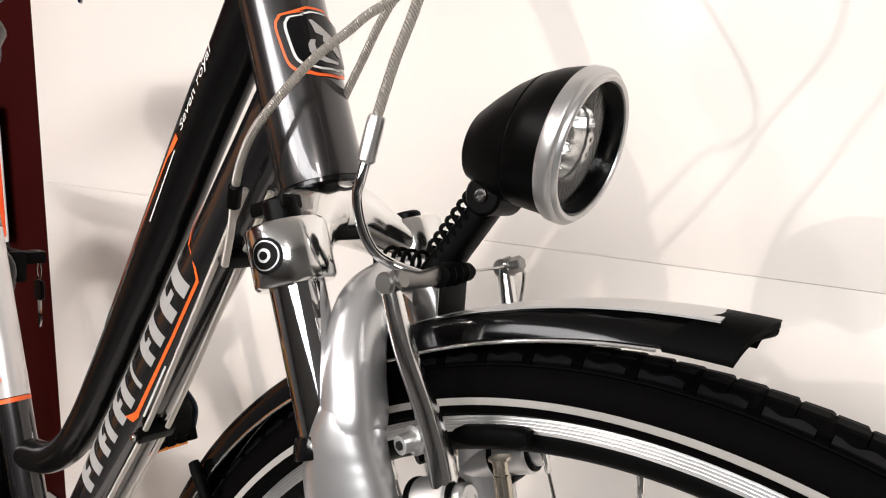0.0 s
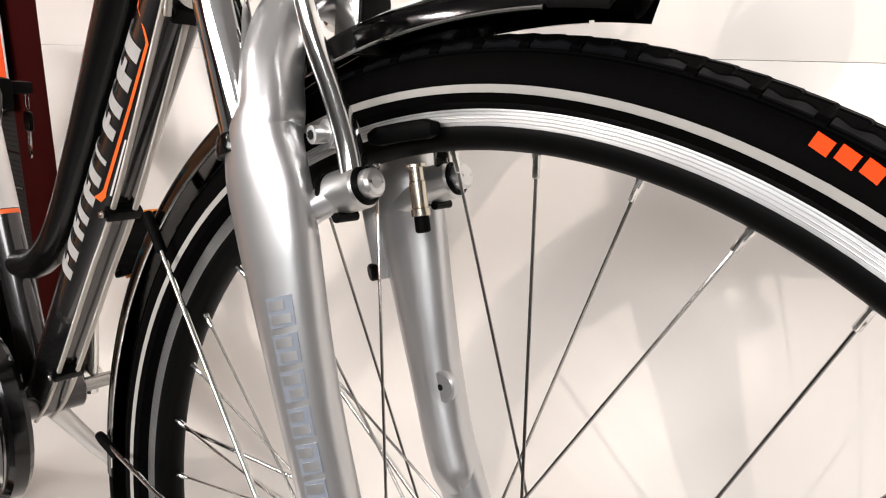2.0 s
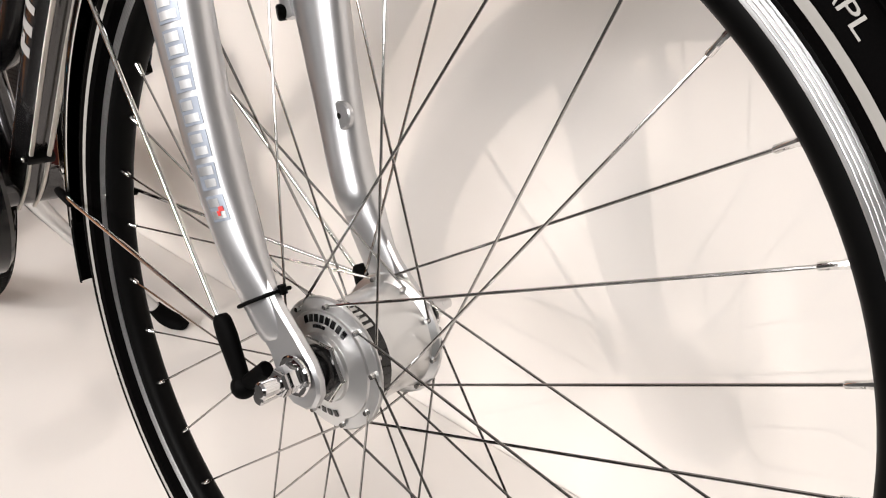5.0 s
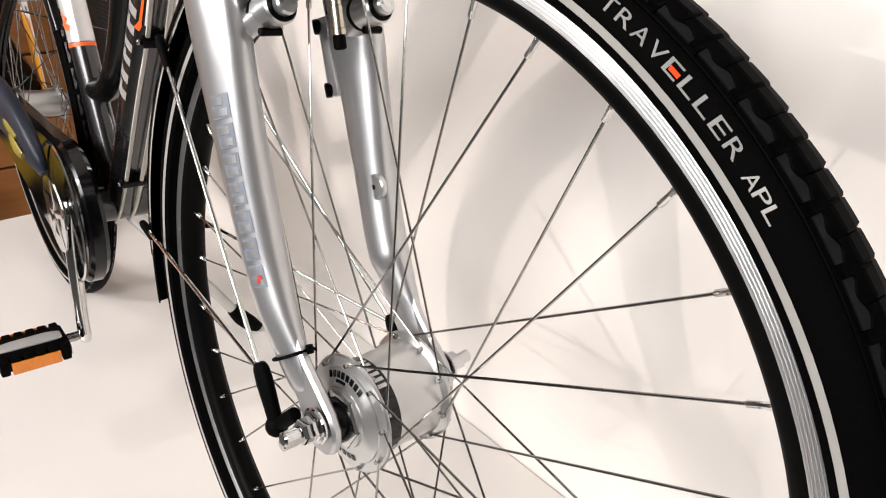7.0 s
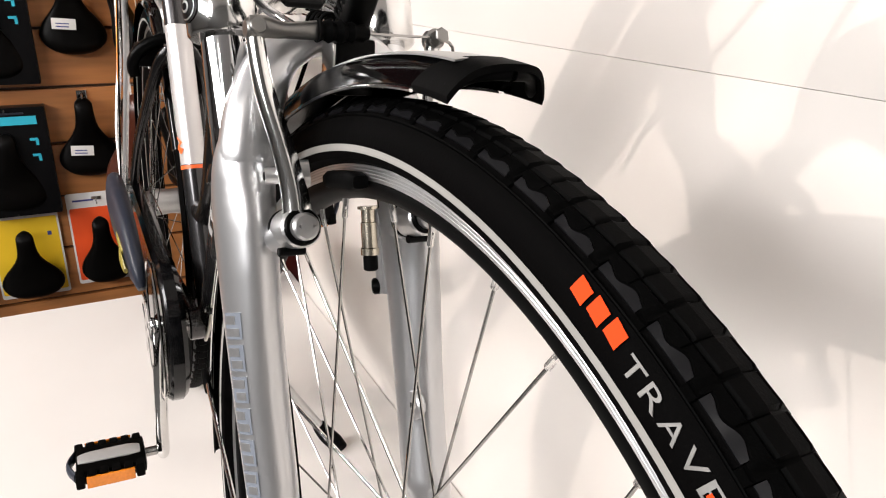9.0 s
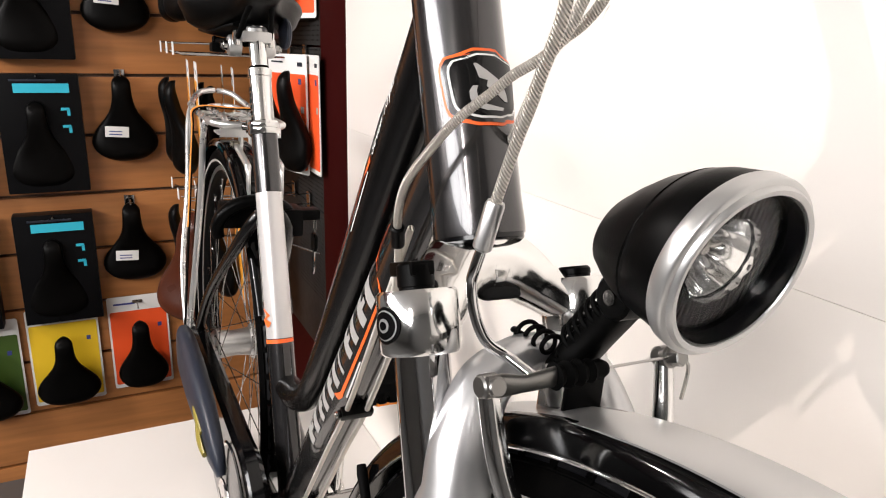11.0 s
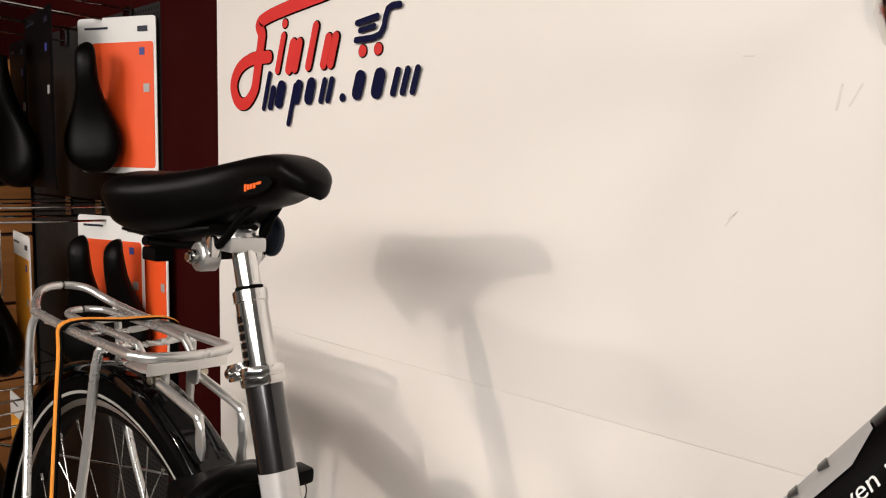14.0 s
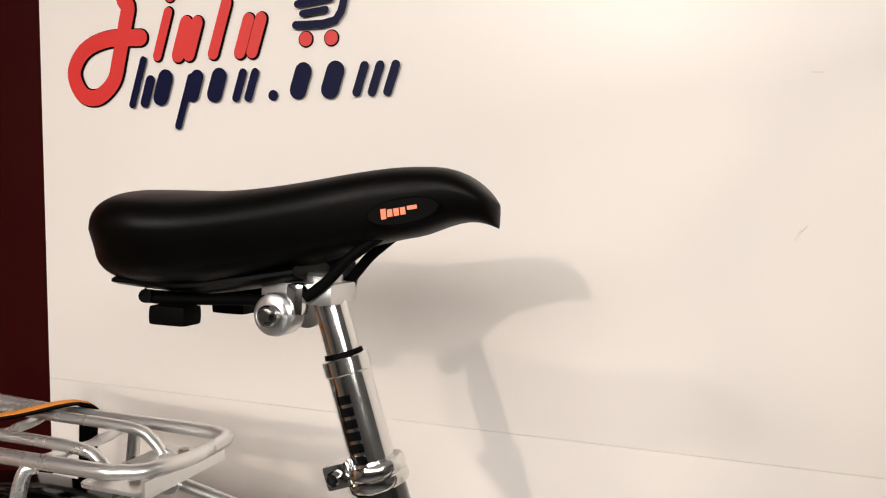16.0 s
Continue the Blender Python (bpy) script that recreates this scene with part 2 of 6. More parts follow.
def lathe(profile, seg=32, axis="y", bm=None, arc=(0, 360), close=False, mi=0):
    """Turns a profile of (radius, along) about an axis. close: the profile is a loop."""
    bm = bm or bmesh.new()
    full = abs(arc[1] - arc[0]) >= 359.9
    rings = []
    steps = seg if full else seg + 1
    for i in range(steps):
        a = radians(arc[0] + (arc[1] - arc[0]) * i / seg)
        c, s = math.cos(a), math.sin(a)
        ring = []
        for r, h in profile:
            co = {"y": (r * c, h, r * s), "z": (r * c, r * s, h), "x": (h, r * c, r * s)}[axis]
            ring.append(bm.verts.new(co))
        rings.append(ring)
    np_ = len(profile)
    for i in range(seg):
        a, b = rings[i], rings[(i + 1) % steps]
        for k in range(np_ if close else np_ - 1):
            j = (k + 1) % np_
            quad = (a[k], a[j], b[j], b[k])
            f = bm.faces.new(quad)
            f.material_index = mi
    if not full and close:
        bm.faces.new(rings[0])
        bm.faces.new(rings[-1][::-1])
    bmesh.ops.remove_doubles(bm, verts=bm.verts, dist=1e-6)
    bmesh.ops.recalc_face_normals(bm, faces=bm.faces)
    return bm


def cyl(a, b, r, seg=16, bevel=0.0, r2=None):
    """A capped cylinder from a to b, with a small chamfer."""
    a, b = V(a), V(b)
    r2 = r if r2 is None else r2
    d = (b - a).normalized()
    if bevel:
        pts = [a, a + d * bevel, b - d * bevel, b]
        rad = [r - bevel, r, r2, r2 - bevel]
    else:
        pts, rad = [a, b], [r, r2]
    return tube(pts, rad, seg)


def box(cx, cy, cz, sx, sy, sz, bevel=0.0, m=None):
    bm = bmesh.new()
    bmesh.ops.create_cube(bm, size=1)
    bmesh.ops.transform(bm, matrix=Matrix.Translation((cx, cy, cz)) @ Matrix.Diagonal((sx, sy, sz, 1)), verts=bm.verts)
    if bevel:
        bmesh.ops.bevel(bm, geom=bm.edges[:], offset=bevel, segments=2, affect="EDGES", profile=0.7)
    if m is not None:
        bm.transform(m)
    return bm


def ball(c, r, seg=16):
    """A closed ball with its centre at c."""
    bm = bmesh.new()
    bmesh.ops.create_uvsphere(bm, u_segments=seg, v_segments=seg // 2 + 2, radius=r, matrix=Matrix.Translation(c))
    return bm


def join(*bms):
    out = bms[0]
    for b in bms[1:]:
        me = bpy.data.meshes.new("tmp")
        b.to_mesh(me)
        out.from_mesh(me)
        bpy.data.meshes.remove(me)
        b.free()
    return out


def slab(outline, thick, m=None, bevel=0.0, mi=0):
    """A flat plate from a 2D outline in its own xy plane, thick along z from 0."""
    bm = bmesh.new()
    lo = [bm.verts.new((x, y, 0)) for x, y in outline]
    f = bm.faces.new(lo)
    ret = bmesh.ops.extrude_face_region(bm, geom=[f])
    bmesh.ops.translate(bm, verts=[g for g in ret["geom"] if isinstance(g, bmesh.types.BMVert)], vec=(0, 0, thick))
    bmesh.ops.recalc_face_normals(bm, faces=bm.faces)
    if bevel:
        bmesh.ops.bevel(bm, geom=[e for e in bm.edges if abs(e.verts[0].co.z - e.verts[1].co.z) < 1e-7], offset=bevel, segments=1, affect="EDGES")
    if m is not None:
        bm.transform(m)
    return bm


def rounded(w, h, r, n=5):
    out = []
    for cx, cy, a0 in ((w / 2 - r, h / 2 - r, 0), (-w / 2 + r, h / 2 - r, 90), (-w / 2 + r, -h / 2 + r, 180), (w / 2 - r, -h / 2 + r, 270)):
        for k in range(n + 1):
            a = radians(a0 + 90 * k / n)
            out.append((cx + r * math.cos(a), cy + r * math.sin(a)))
    return out


def lettering(text, size, shear=0.0):
    """The outlines of a word as a thin mesh in its own xy plane, its left end at the origin."""
    cu = bpy.data.curves.new("word", "FONT")
    cu.body, cu.size, cu.shear, cu.extrude, cu.resolution_u = text, size, shear, 0.0002, 3
    ob = bpy.data.objects.new("word", cu)
    scene.collection.objects.link(ob)
    bpy.context.view_layer.update()
    me = bpy.data.meshes.new_from_object(ob.evaluated_get(bpy.context.evaluated_depsgraph_get()))
    bm = bmesh.new()
    bm.from_mesh(me)
    bpy.data.meshes.remove(me)
    bpy.data.objects.remove(ob)
    bpy.data.curves.remove(cu)
    return bm

# ---- the place: display niche of a bicycle shop ----
def structure(name, bm, material, label, category=""):
    return put(name, bm, material, label, category or name.split("_")[0], "structure")


WY = 0.303          # face of the white wall
SCUFFS = [(-0.491, 0.911, 0.0012, 0.016, 35), (-0.487, 0.916, 0.001, 0.006, 40), (-0.41, 1.017, 0.002, 0.022, 8), (-0.398, 1.018, 0.0015, 0.02, 25), (-0.485, 1.057, 0.01, 0.0015, 5), (-0.492, 0.912, 0.0012, 0.006, 30)]
SX = -2.28          # face of the slatwall
wall_north = structure("wall_north", box(0.4, WY + 0.06, 0.95, 4.0, 0.08, 3.1), GROOVE, "white panelled wall behind the bicycle", "wall")
part("panel", box(0.715, WY + 0.009, 0.0697, 4.17, 0.018, 1.2403, 0.0006), WALL, wall_north)
part("panel", box(0.715, WY + 0.009, 1.5956, 4.17, 0.018, 1.8108, 0.0006), WALL, wall_north)
for x, z, w, h, a in SCUFFS:
    part("scuff", box(0, 0, 0, w, 0.0006, h, 0, Matrix.Translation((x, WY - 0.0002, z)) @ Matrix.Rotation(radians(a), 4, "Y")), SCUFF, wall_north, "small grey scuff mark")
wall_red = structure("wall_red", box(-1.4705, WY + 0.012, 0.95, 0.205, 0.02, 3.1, 0.001), RED_WALL, "narrow dark red wall panel", "wall")
wall_peg = structure("wall_pegboard", box(-1.93, WY + 0.06, 0.95, 0.74, 0.08, 3.1), RED_WALL, "dark red wall behind the perforated sheets", "wall")
part("pegboard_sheet", box(-1.93, WY + 0.008, 1.06, 0.702, 0.008, 0.39, 0.001), PEG, wall_peg, "perforated light grey steel sheet")
part("pegboard_sheet", box(-1.93, WY + 0.008, 0.655, 0.702, 0.008, 0.41, 0.001), PEG, wall_peg, "perforated light grey steel sheet")
part("pegboard_sheet", box(-1.93, WY + 0.008, 0.24, 0.702, 0.008, 0.41, 0.001), PEG, wall_peg, "perforated light grey steel sheet")
bm = bmesh.new()
for i in range(22):
    for j in range(92):
        x, z = -1.588 - 0.0115 * i, 1.245 - 0.0115 * j
        if abs(z - 0.8625) < 0.008 or abs(z - 0.4475) < 0.008:
            continue
        ring = [bm.verts.new((x + 0.0026 * math.cos(a), WY + 0.0032, z + 0.0026 * math.sin(a))) for a in (0, 1.05, 2.09, 3.14, 4.19, 5.24)]
        bm.faces.new(ring)
tagged(part("hole", bm, HOLE, wall_peg), kind="stuff")

slatwall = structure("wall_slatwall", box(SX - 0.05, -0.45, 0.31, 0.06, 1.5, 1.78), GROOVE, "wooden slatwall with grooves for hooks", "wall")
z = 1.118
k = 0
bm = box(0, 0, 0, 0.022, 1.5, 0.170, 0.004)
first = None
while z > -0.6:
    m = Matrix.Translation((SX - 0.011, -0.45, z - 0.09))
    if first is None:
        first = part("slat", bm, WOOD, slatwall)
        first.matrix_basis = m
    else:
        share("slat", first, slatwall, m)
    z -= 0.1795
part("slat", box(SX - 0.011, -0.45, 1.1635, 0.022, 1.5, 0.074, 0.004), WOOD, slatwall)
wall_west = structure("wall_west", box(SX - 0.12, -1.9, 1.9, 0.2, 4.5, 1.4), RED_WALL, "dark red wall above the slatwall", "wall")
structure("wall_south", box(0.4, -4.15, 0.95, 6.0, 0.1, 3.2), PLAIN, "plain shop wall", "wall")
structure("wall_east", box(2.85, -1.9, 0.95, 0.1, 4.6, 3.2), PLAIN, "plain shop wall", "wall")
structure("wall_west_low", box(SX - 0.16, -1.9, 0.35, 0.1, 4.5, 1.9), PLAIN, "plain shop wall behind the slatwall", "wall")
structure("floor", box(0.25, -1.9, -0.6, 5.4, 4.6, 0.1), FLOOR, "dark shop floor", "floor")
structure("ceiling", box(0.25, -1.9, 2.55, 5.4, 4.6, 0.1), CEIL, "plain shop ceiling", "ceiling")

podium = thing("display_podium", Matrix.Identity(4), "low white laminate display podium with a sharp edge", "podium")
part("top", box(0.30, -0.051, -0.0125, 3.506, 0.704, 0.025, 0.0012), TABLE, podium)
part("side", box(0.30, -0.0475, -0.285, 3.48, 0.690, 0.515), TABLE, podium)

# ---- the bicycle ----
LEAN = pose(0, -0.0295, 0, -2.8, 0, 0)
bicycle = thing("bicycle", LEAN, "anthracite and silver city bicycle with orange accents, leaning on its kickstand", "bicycle")
AX = V((-0.350, 0, 0.937)).normalized()          # steering axis
HB, HT = V((-0.213, 0, 0.766)), V((-0.2620, -0.0080, 0.9145))
HBT = V((-0.2070, -0.006, 0.766))                      # foot of the head tube
HX = (HT - HBT).normalized()
FRONT, REAR = V((0.0, 0, 0.346)), V((-1.075, 0, 0.346))
STEER = Matrix.Translation((0, -0.0060, 0)) @ Matrix.Translation(HB) @ Matrix.Rotation(radians(4.4), 4, AX) @ Matrix.Translation(FRONT - HB) @ Matrix.Rotation(radians(-0.2), 4, "X") @ Matrix.Translation(-FRONT)
BBX = V((-0.629, 0, 0.300))
SD = V((-0.3130, -0.0120, 0.944)).normalized()          # seat tube direction


def bp(name, bm, material, parent=None, label="", steer=False):
    if steer:
        bm.transform(STEER)
    return part(name, bm, material, parent or bicycle, label)


def on_tube(a, b, r, rows, cols=8, lift=0.0006, off=V((0, 0, 0))):
    """A thin patch lying on a round tube from a to b. rows: (metres along, angle from, angle to); 0 degrees faces the near side, 90 the front."""
    a, b = V(a), V(b)
    d = (b - a).normalized()
    e1 = V((0, -1, 0))
    e2 = d.cross(e1)
    if e2.x < 0:
        e2 = -e2
    bm = bmesh.new()
    grid = []
    for u, lo, hi in rows:
        row = []
        for k in range(cols + 1):
            t = radians(lo + (hi - lo) * k / cols)
            row.append(bm.verts.new(a + off + d * u + (e1 * math.cos(t) + e2 * math.sin(t)) * (r + lift)))
        grid.append(row)
    for i in range(len(grid) - 1):
        for k in range(cols):
            bm.faces.new((grid[i][k], grid[i][k + 1], grid[i + 1][k + 1], grid[i + 1][k]))
    bmesh.ops.recalc_face_normals(bm, faces=bm.faces)
    ret = bmesh.ops.extrude_face_region(bm, geom=bm.faces[:])
    c = [v for v in ret["geom"] if isinstance(v, bmesh.types.BMVert)]
    for v in c:
        p = v.co - a - off
        ax = a + off + d * p.dot(d)
        v.co += (v.co - ax).normalized() * 0.0003
    bmesh.ops.recalc_face_normals(bm, faces=bm.faces)
    return bm


def shield(u0, u1, ang, n=12):
    """Rows of a rounded badge, between two heights, with a half angle."""
    rows = []
    for i in range(n + 1):
        t = i / n
        e = abs(2 * t - 1)
        w = ang * (1 - e ** 5) ** 0.35 * (0.84 + 0.16 * t) if e < 1 else ang * 0.25
        rows.append((u0 + (u1 - u0) * t, 90 - w, 90 + w))
    return rows


# frame
head_tube = bp("head_tube", tube([HBT, HBT + HX * 0.006, HBT + HX * 0.02, HT - HX * 0.012, HT - HX * 0.004, HT], [0.0274, 0.0277, 0.0271, 0.0266, 0.0272, 0.0268], 40), FRAME, label="anthracite metallic head tube")
bp("badge", on_tube(HBT, HT, 0.0270, shield(0.0600, 0.1040, 62), 14, 0.0004), ORANGE, head_tube, "orange badge outline")
bp("badge", on_tube(HBT, HT, 0.0270, shield(0.0618, 0.1022, 58.5), 14, 0.0009), FRAME, head_tube, "anthracite badge field")
bp("badge", on_tube(HBT, HT, 0.0270, shield(0.0640, 0.1005, 50), 14, 0.0014), WHITE, head_tube, "light badge rim")
bp("badge", on_tube(HBT, HT, 0.0270, shield(0.0652, 0.0993, 46.5), 14, 0.0019), GLOSS, head_tube, "gloss black badge")
bp("badge_mark", on_tube(HBT, HT, 0.0270, [(0.0735, 108, 113), (0.0775, 98, 112), (0.0815, 86, 109), (0.0850, 88, 103), (0.0865, 78, 100), (0.0905, 76, 88), (0.0945, 73, 77)], 6, 0.0025), GREY_DECAL, head_tube)
bp("badge_mark", on_tube(HBT, HT, 0.0270, [(0.0680, 84, 104), (0.0697, 74, 106), (0.0715, 69, 84), (0.0750, 66, 75), (0.0790, 66, 74), (0.0820, 70, 76)], 6, 0.0025), GREY_DECAL, head_tube)
bp("lower_cup", cyl(HBT - HX * 0.0040, HBT + HX * 0.002, 0.0264, 40, 0.0015), GLOSS, head_tube, "black headset cup")
ring = bp("headset_ring", tube([HT, HT + HX * 0.005, HT + HX * 0.006, HT + HX * 0.012, HT + HX * 0.013, HT + HX * 0.021], [0.0232, 0.0232, 0.019, 0.019, 0.0195, 0.0185], 36), PLASTIC, label="black headset locknut")
bp("locknut", cyl(HT + HX * 0.009, HT + HX * 0.019, 0.0215, 8, 0.0015), PLASTIC, ring, "black hexagonal nut")
bp("sticker", on_tube(HT + HX * 0.002, HT + HX * 0.01, 0.0226, [(0.0, 25, 55), (0.0025, 25, 55)], 4, 0.0006), WHITE, ring)

TT = [V((-0.0085, -0.002, 0.0015)) + V((0.009, 0, 0.0045)) * min(1, max(0, (p.x + 0.60) / 0.26)) + V((0, -0.0105, 0)) * min(1, max(0, (p.x + 0.66) / 0.30)) + p for p in [V((-0.262, 0, 0.884)), V((-0.278, 0, 0.860)), V((-0.325, 0, 0.793)), V((-0.377, 0, 0.715)), V((-0.430, 0, 0.641)), V((-0.471, 0, 0.585)), V((-0.514, 0, 0.529)), V((-0.555, 0, 0.489)), V((-0.605, 0, 0.461)), V((-0.655, 0, 0.449)), V((-0.688, 0, 0.446))]]
top_tube = bp("top_tube", tube(TT, [(0.0215, 0.0175), (0.021, 0.0172), (0.0195, 0.017), (0.0185, 0.0165), (0.0175, 0.0165), (0.0165, 0.0165), (0.016, 0.0165), (0.016, 0.0165), (0.016, 0.0165), (0.0165, 0.0165), (0.0165, 0.0165)], 28, n=6), FRAME_BLACK, label="black swooping upper frame tube")
DTB, DTT = V((-0.6282, 0, 0.3025)), V((-0.2397, -0.004, 0.8199))
DD = (DTT - DTB).normalized()
LDT = (DTT - DTB).length
RU, RS = 0.0258, 0.0205
down_tube = bp("down_tube", tube([DTB, DTB + DD * 0.06, DTB + DD * (LDT * 0.4), DTB + DD * (LDT - 0.12), DTT - DD * 0.02, DTT], [(0.0235, 0.0225), (0.0245, 0.0215), (0.0255, 0.0205), (0.0258, 0.0205), (0.0262, 0.020), (0.0268, 0.0195)], 32, n=5), FRAME, label="anthracite oval down tube")


def on_oval(a, d, ru, rs, rows, cols=6, lift=0.0006):
    """A thin patch on the near face of an oval tube. rows: (metres along, offset from, offset to), offsets towards the front."""
    a, d = V(a), V(d)
    e = V((d.z, 0, -d.x))
    bm = bmesh.new()
    grid = []
    for u, lo, hi in rows:
        row = []
        for k in range(cols + 1):
            p = lo + (hi - lo) * k / cols
            q = max(-0.999, min(0.999, p / ru))
            row.append(bm.verts.new(a + d * u + e * p * (1 + lift / ru) + V((0, -rs * math.sqrt(1 - q * q) - lift, 0))))
        grid.append(row)
    for i in range(len(grid) - 1):
        for k in range(cols):
            bm.faces.new((grid[i][k], grid[i][k + 1], grid[i + 1][k + 1], grid[i + 1][k]))
    ret = bmesh.ops.extrude_face_region(bm, geom=bm.faces[:])
    bmesh.ops.translate(bm, verts=[v for v in ret["geom"] if isinstance(v, bmesh.types.BMVert)], vec=(0, -0.0003, 0))
    bmesh.ops.recalc_face_normals(bm, faces=bm.faces)
    return bm


# weld bead round the joints
for ctr, r in ((HT - HX * 0.040, 0.0215), (HBT + HX * 0.044, 0.034)):
    pts = [ctr + AX * (r * math.cos(a)) + V((-0.0175 + 0.006 * abs(math.sin(a)), 0.019 * math.sin(a), 0)) for a in [2 * math.pi * i / 40 for i in range(40)]]
    bp("weld_bead", tube(pts, [0.0021 + 0.0007 * (i % 2) for i in range(40)], 8, closed=True), FRAME, head_tube)
# accents along the upper tube
TA2 = V((-0.4970, -0.0095, 0.5415))
TD = V((-0.2595, -0.0140, 0.8905)) - TA2
TD.normalize()
bp("accent_stripe", on_oval(TA2, TD, 0.0205, 0.0168, [(0.125, -0.0152, -0.0130), (0.20, -0.0142, -0.0115), (0.280, -0.0120, -0.0080), (0.290, -0.0115, -0.0042), (0.300, -0.0095, -0.0030)], 4), ORANGE, top_tube, "orange accent line")
bp("accent_stripe", on_oval(TA2, TD, 0.0205, 0.0168, [(0.228, -0.0010, 0.0002), (0.291, -0.0025, -0.0013)], 3), WHITE, top_tube, "white accent line")
bp("decal_band", on_oval(TA2, TD, 0.0205, 0.0168, [(0.10, -0.0204, -0.0165), (0.22, -0.0204, -0.0145), (0.335, -0.0204, -0.0130), (0.352, -0.0204, -0.0175)], 4, 0.0016), GREY_DECAL, top_tube, "grey printed band")
for k in range(7):
    u = 0.20 + 0.020 * k
    bp("band_tick", on_oval(TA2, TD, 0.0205, 0.0168, [(u, -0.0204, -0.0185), (u + 0.006, -0.0204, -0.0175)], 2, 0.0022), GLOSS, top_tube)
word = lettering("Seven royal", 0.0100, 0.25)
e = V((TD.z, 0, -TD.x))
wid = max(v.co.x for v in word.verts)
for v in word.verts:
    u, h, t = v.co
    p = -0.0020 - h
    q = max(-0.99, min(0.99, p / 0.0205))
    v.co = TA2 + TD * (0.3065 + 0.0655 * u / wid) + e * p + V((0, -0.0168 * math.sqrt(1 - q * q) - 0.0012 - 0.3 * t, 0))
bp("lettering", word, WHITE, top_tube, "white model lettering")
# block marks and orange outline along the down tube
for i, (u0, w) in enumerate(((0.222, 0.046), (0.277, 0.036), (0.322, 0.040), (0.371, 0.018), (0.398, 0.040), (0.448, 0.046))):
    for f0, f1, p0, p1 in ((0.0, 0.28, -0.021, 0.0100), (0.28, 1.0, -0.021, -0.0145), (0.66, 0.95, -0.0145, 0.0100), (0.28, 0.66, -0.005, 0.0005)):
        if i == 3 and f0 > 0:
            continue
        rows = [(u0 + w * f0 - 0.012 * (p + 0.021) / 0.025, p0, p1) for p in (p0,)] + [(u0 + w * f1 - 0.012 * (p + 0.021) / 0.025, p0, p1) for p in (p0,)]
        bp("decal_block", on_oval(DTB, DD, RU, RS, rows, 5), GREY_DECAL, down_tube, "grey block mark")
bp("accent_stripe", on_oval(DTB, DD, RU, RS, [(0.334, 0.0085, 0.0155), (0.342, 0.0125, 0.0175), (0.348, 0.0142, 0.0168), (0.44, 0.0135, 0.0155), (0.497, 0.0120, 0.0142), (0.503, 0.0075, 0.0100), (0.512, -0.0095, -0.0070), (0.522, -0.0185, -0.0160), (0.54, -0.0205, -0.0188)], 4), ORANGE, down_tube, "orange accent line")
bp("accent_stripe", on_oval(DTB, DD, RU, RS, [(0.346, 0.0195, 0.0206), (0.408, 0.0180, 0.0190)], 3), WHITE, down_tube, "white accent line")
# seat tube in two paints
ST0 = BBX - SD * 0.01 + V((0, -0.004, 0))
stw = 0.415
seat_tube = bp("seat_tube", tube([ST0, ST0 + SD * 0.500], 0.0166, 30), FRAME, label="anthracite seat tube")
bp("sleeve", tube([ST0 + SD * 0.228, ST0 + SD * stw], 0.0170, 30), SILVER_TUBE, seat_tube, "silver painted field on the seat tube")
bp("accent_ring", tube([ST0 + SD * 0.222, ST0 + SD * 0.227], 0.0171, 30), ORANGE, seat_tube, "orange ring")
bp("accent_stripe", on_tube(ST0, ST0 + SD, 0.0171, [(0.235, -62, -56), (stw - 0.01, -60, -56)], 2, 0.0006), ORANGE, seat_tube, "orange accent line")
bp("emblem", on_tube(ST0, ST0 + SD, 0.0171, [(0.243, 22, 34), (0.249, 4, 46), (0.253, -6, 18), (0.258, 26, 42), (0.266, -4, 8)], 5, 0.0006), ORANGE, seat_tube, "orange emblem")
for k in range(2):
    bp("print_line", on_tube(ST0, ST0 + SD, 0.0171, [(0.275, -20 + 9 * k, -17 + 9 * k), (0.385, -20 + 9 * k, -17 + 9 * k)], 2, 0.0005), GREY_DECAL, seat_tube)
bb = bp("bottom_bracket", cyl(BBX + V((0, -0.036, 0)), BBX + V((0, 0.036, 0)), 0.0225, 28, 0.002), FRAME, label="anthracite bottom bracket shell")
bp("axle", cyl(BBX + V((0, -0.088, 0)), BBX + V((0, 0.088, 0)), 0.0085, 16, 0.001), STEEL, bb)
for s in (-1, 1):
    bp("chain_stay", tube([BBX + V((-0.02, s * 0.026, 0.0)), BBX + V((-0.12, s * 0.036, 0.012)), REAR + V((0.06, s * 0.062, -0.004)), REAR + V((0.0, s * 0.066, 0))], [0.012, 0.0115, 0.009, 0.008], 16, n=5), FRAME)
    bp("seat_stay", tube([ST0 + SD * 0.385 + V((-0.008, s * 0.012, 0)), ST0 + SD * 0.345 + V((-0.05, s * 0.030, 0)), REAR + V((0.10, s * 0.056, 0.13)), REAR + V((0.0, s * 0.066, 0.0))], [0.009, 0.0088, 0.008, 0.0075], 16, n=5), FRAME_BLACK)
    bp("dropout", slab(rounded(0.05, 0.036, 0.012), 0.005, Matrix.Translation(REAR + V((0, s * 0.066 + 0.0025, 0))) @ Matrix.Rotation(radians(90), 4, "X")), FRAME)


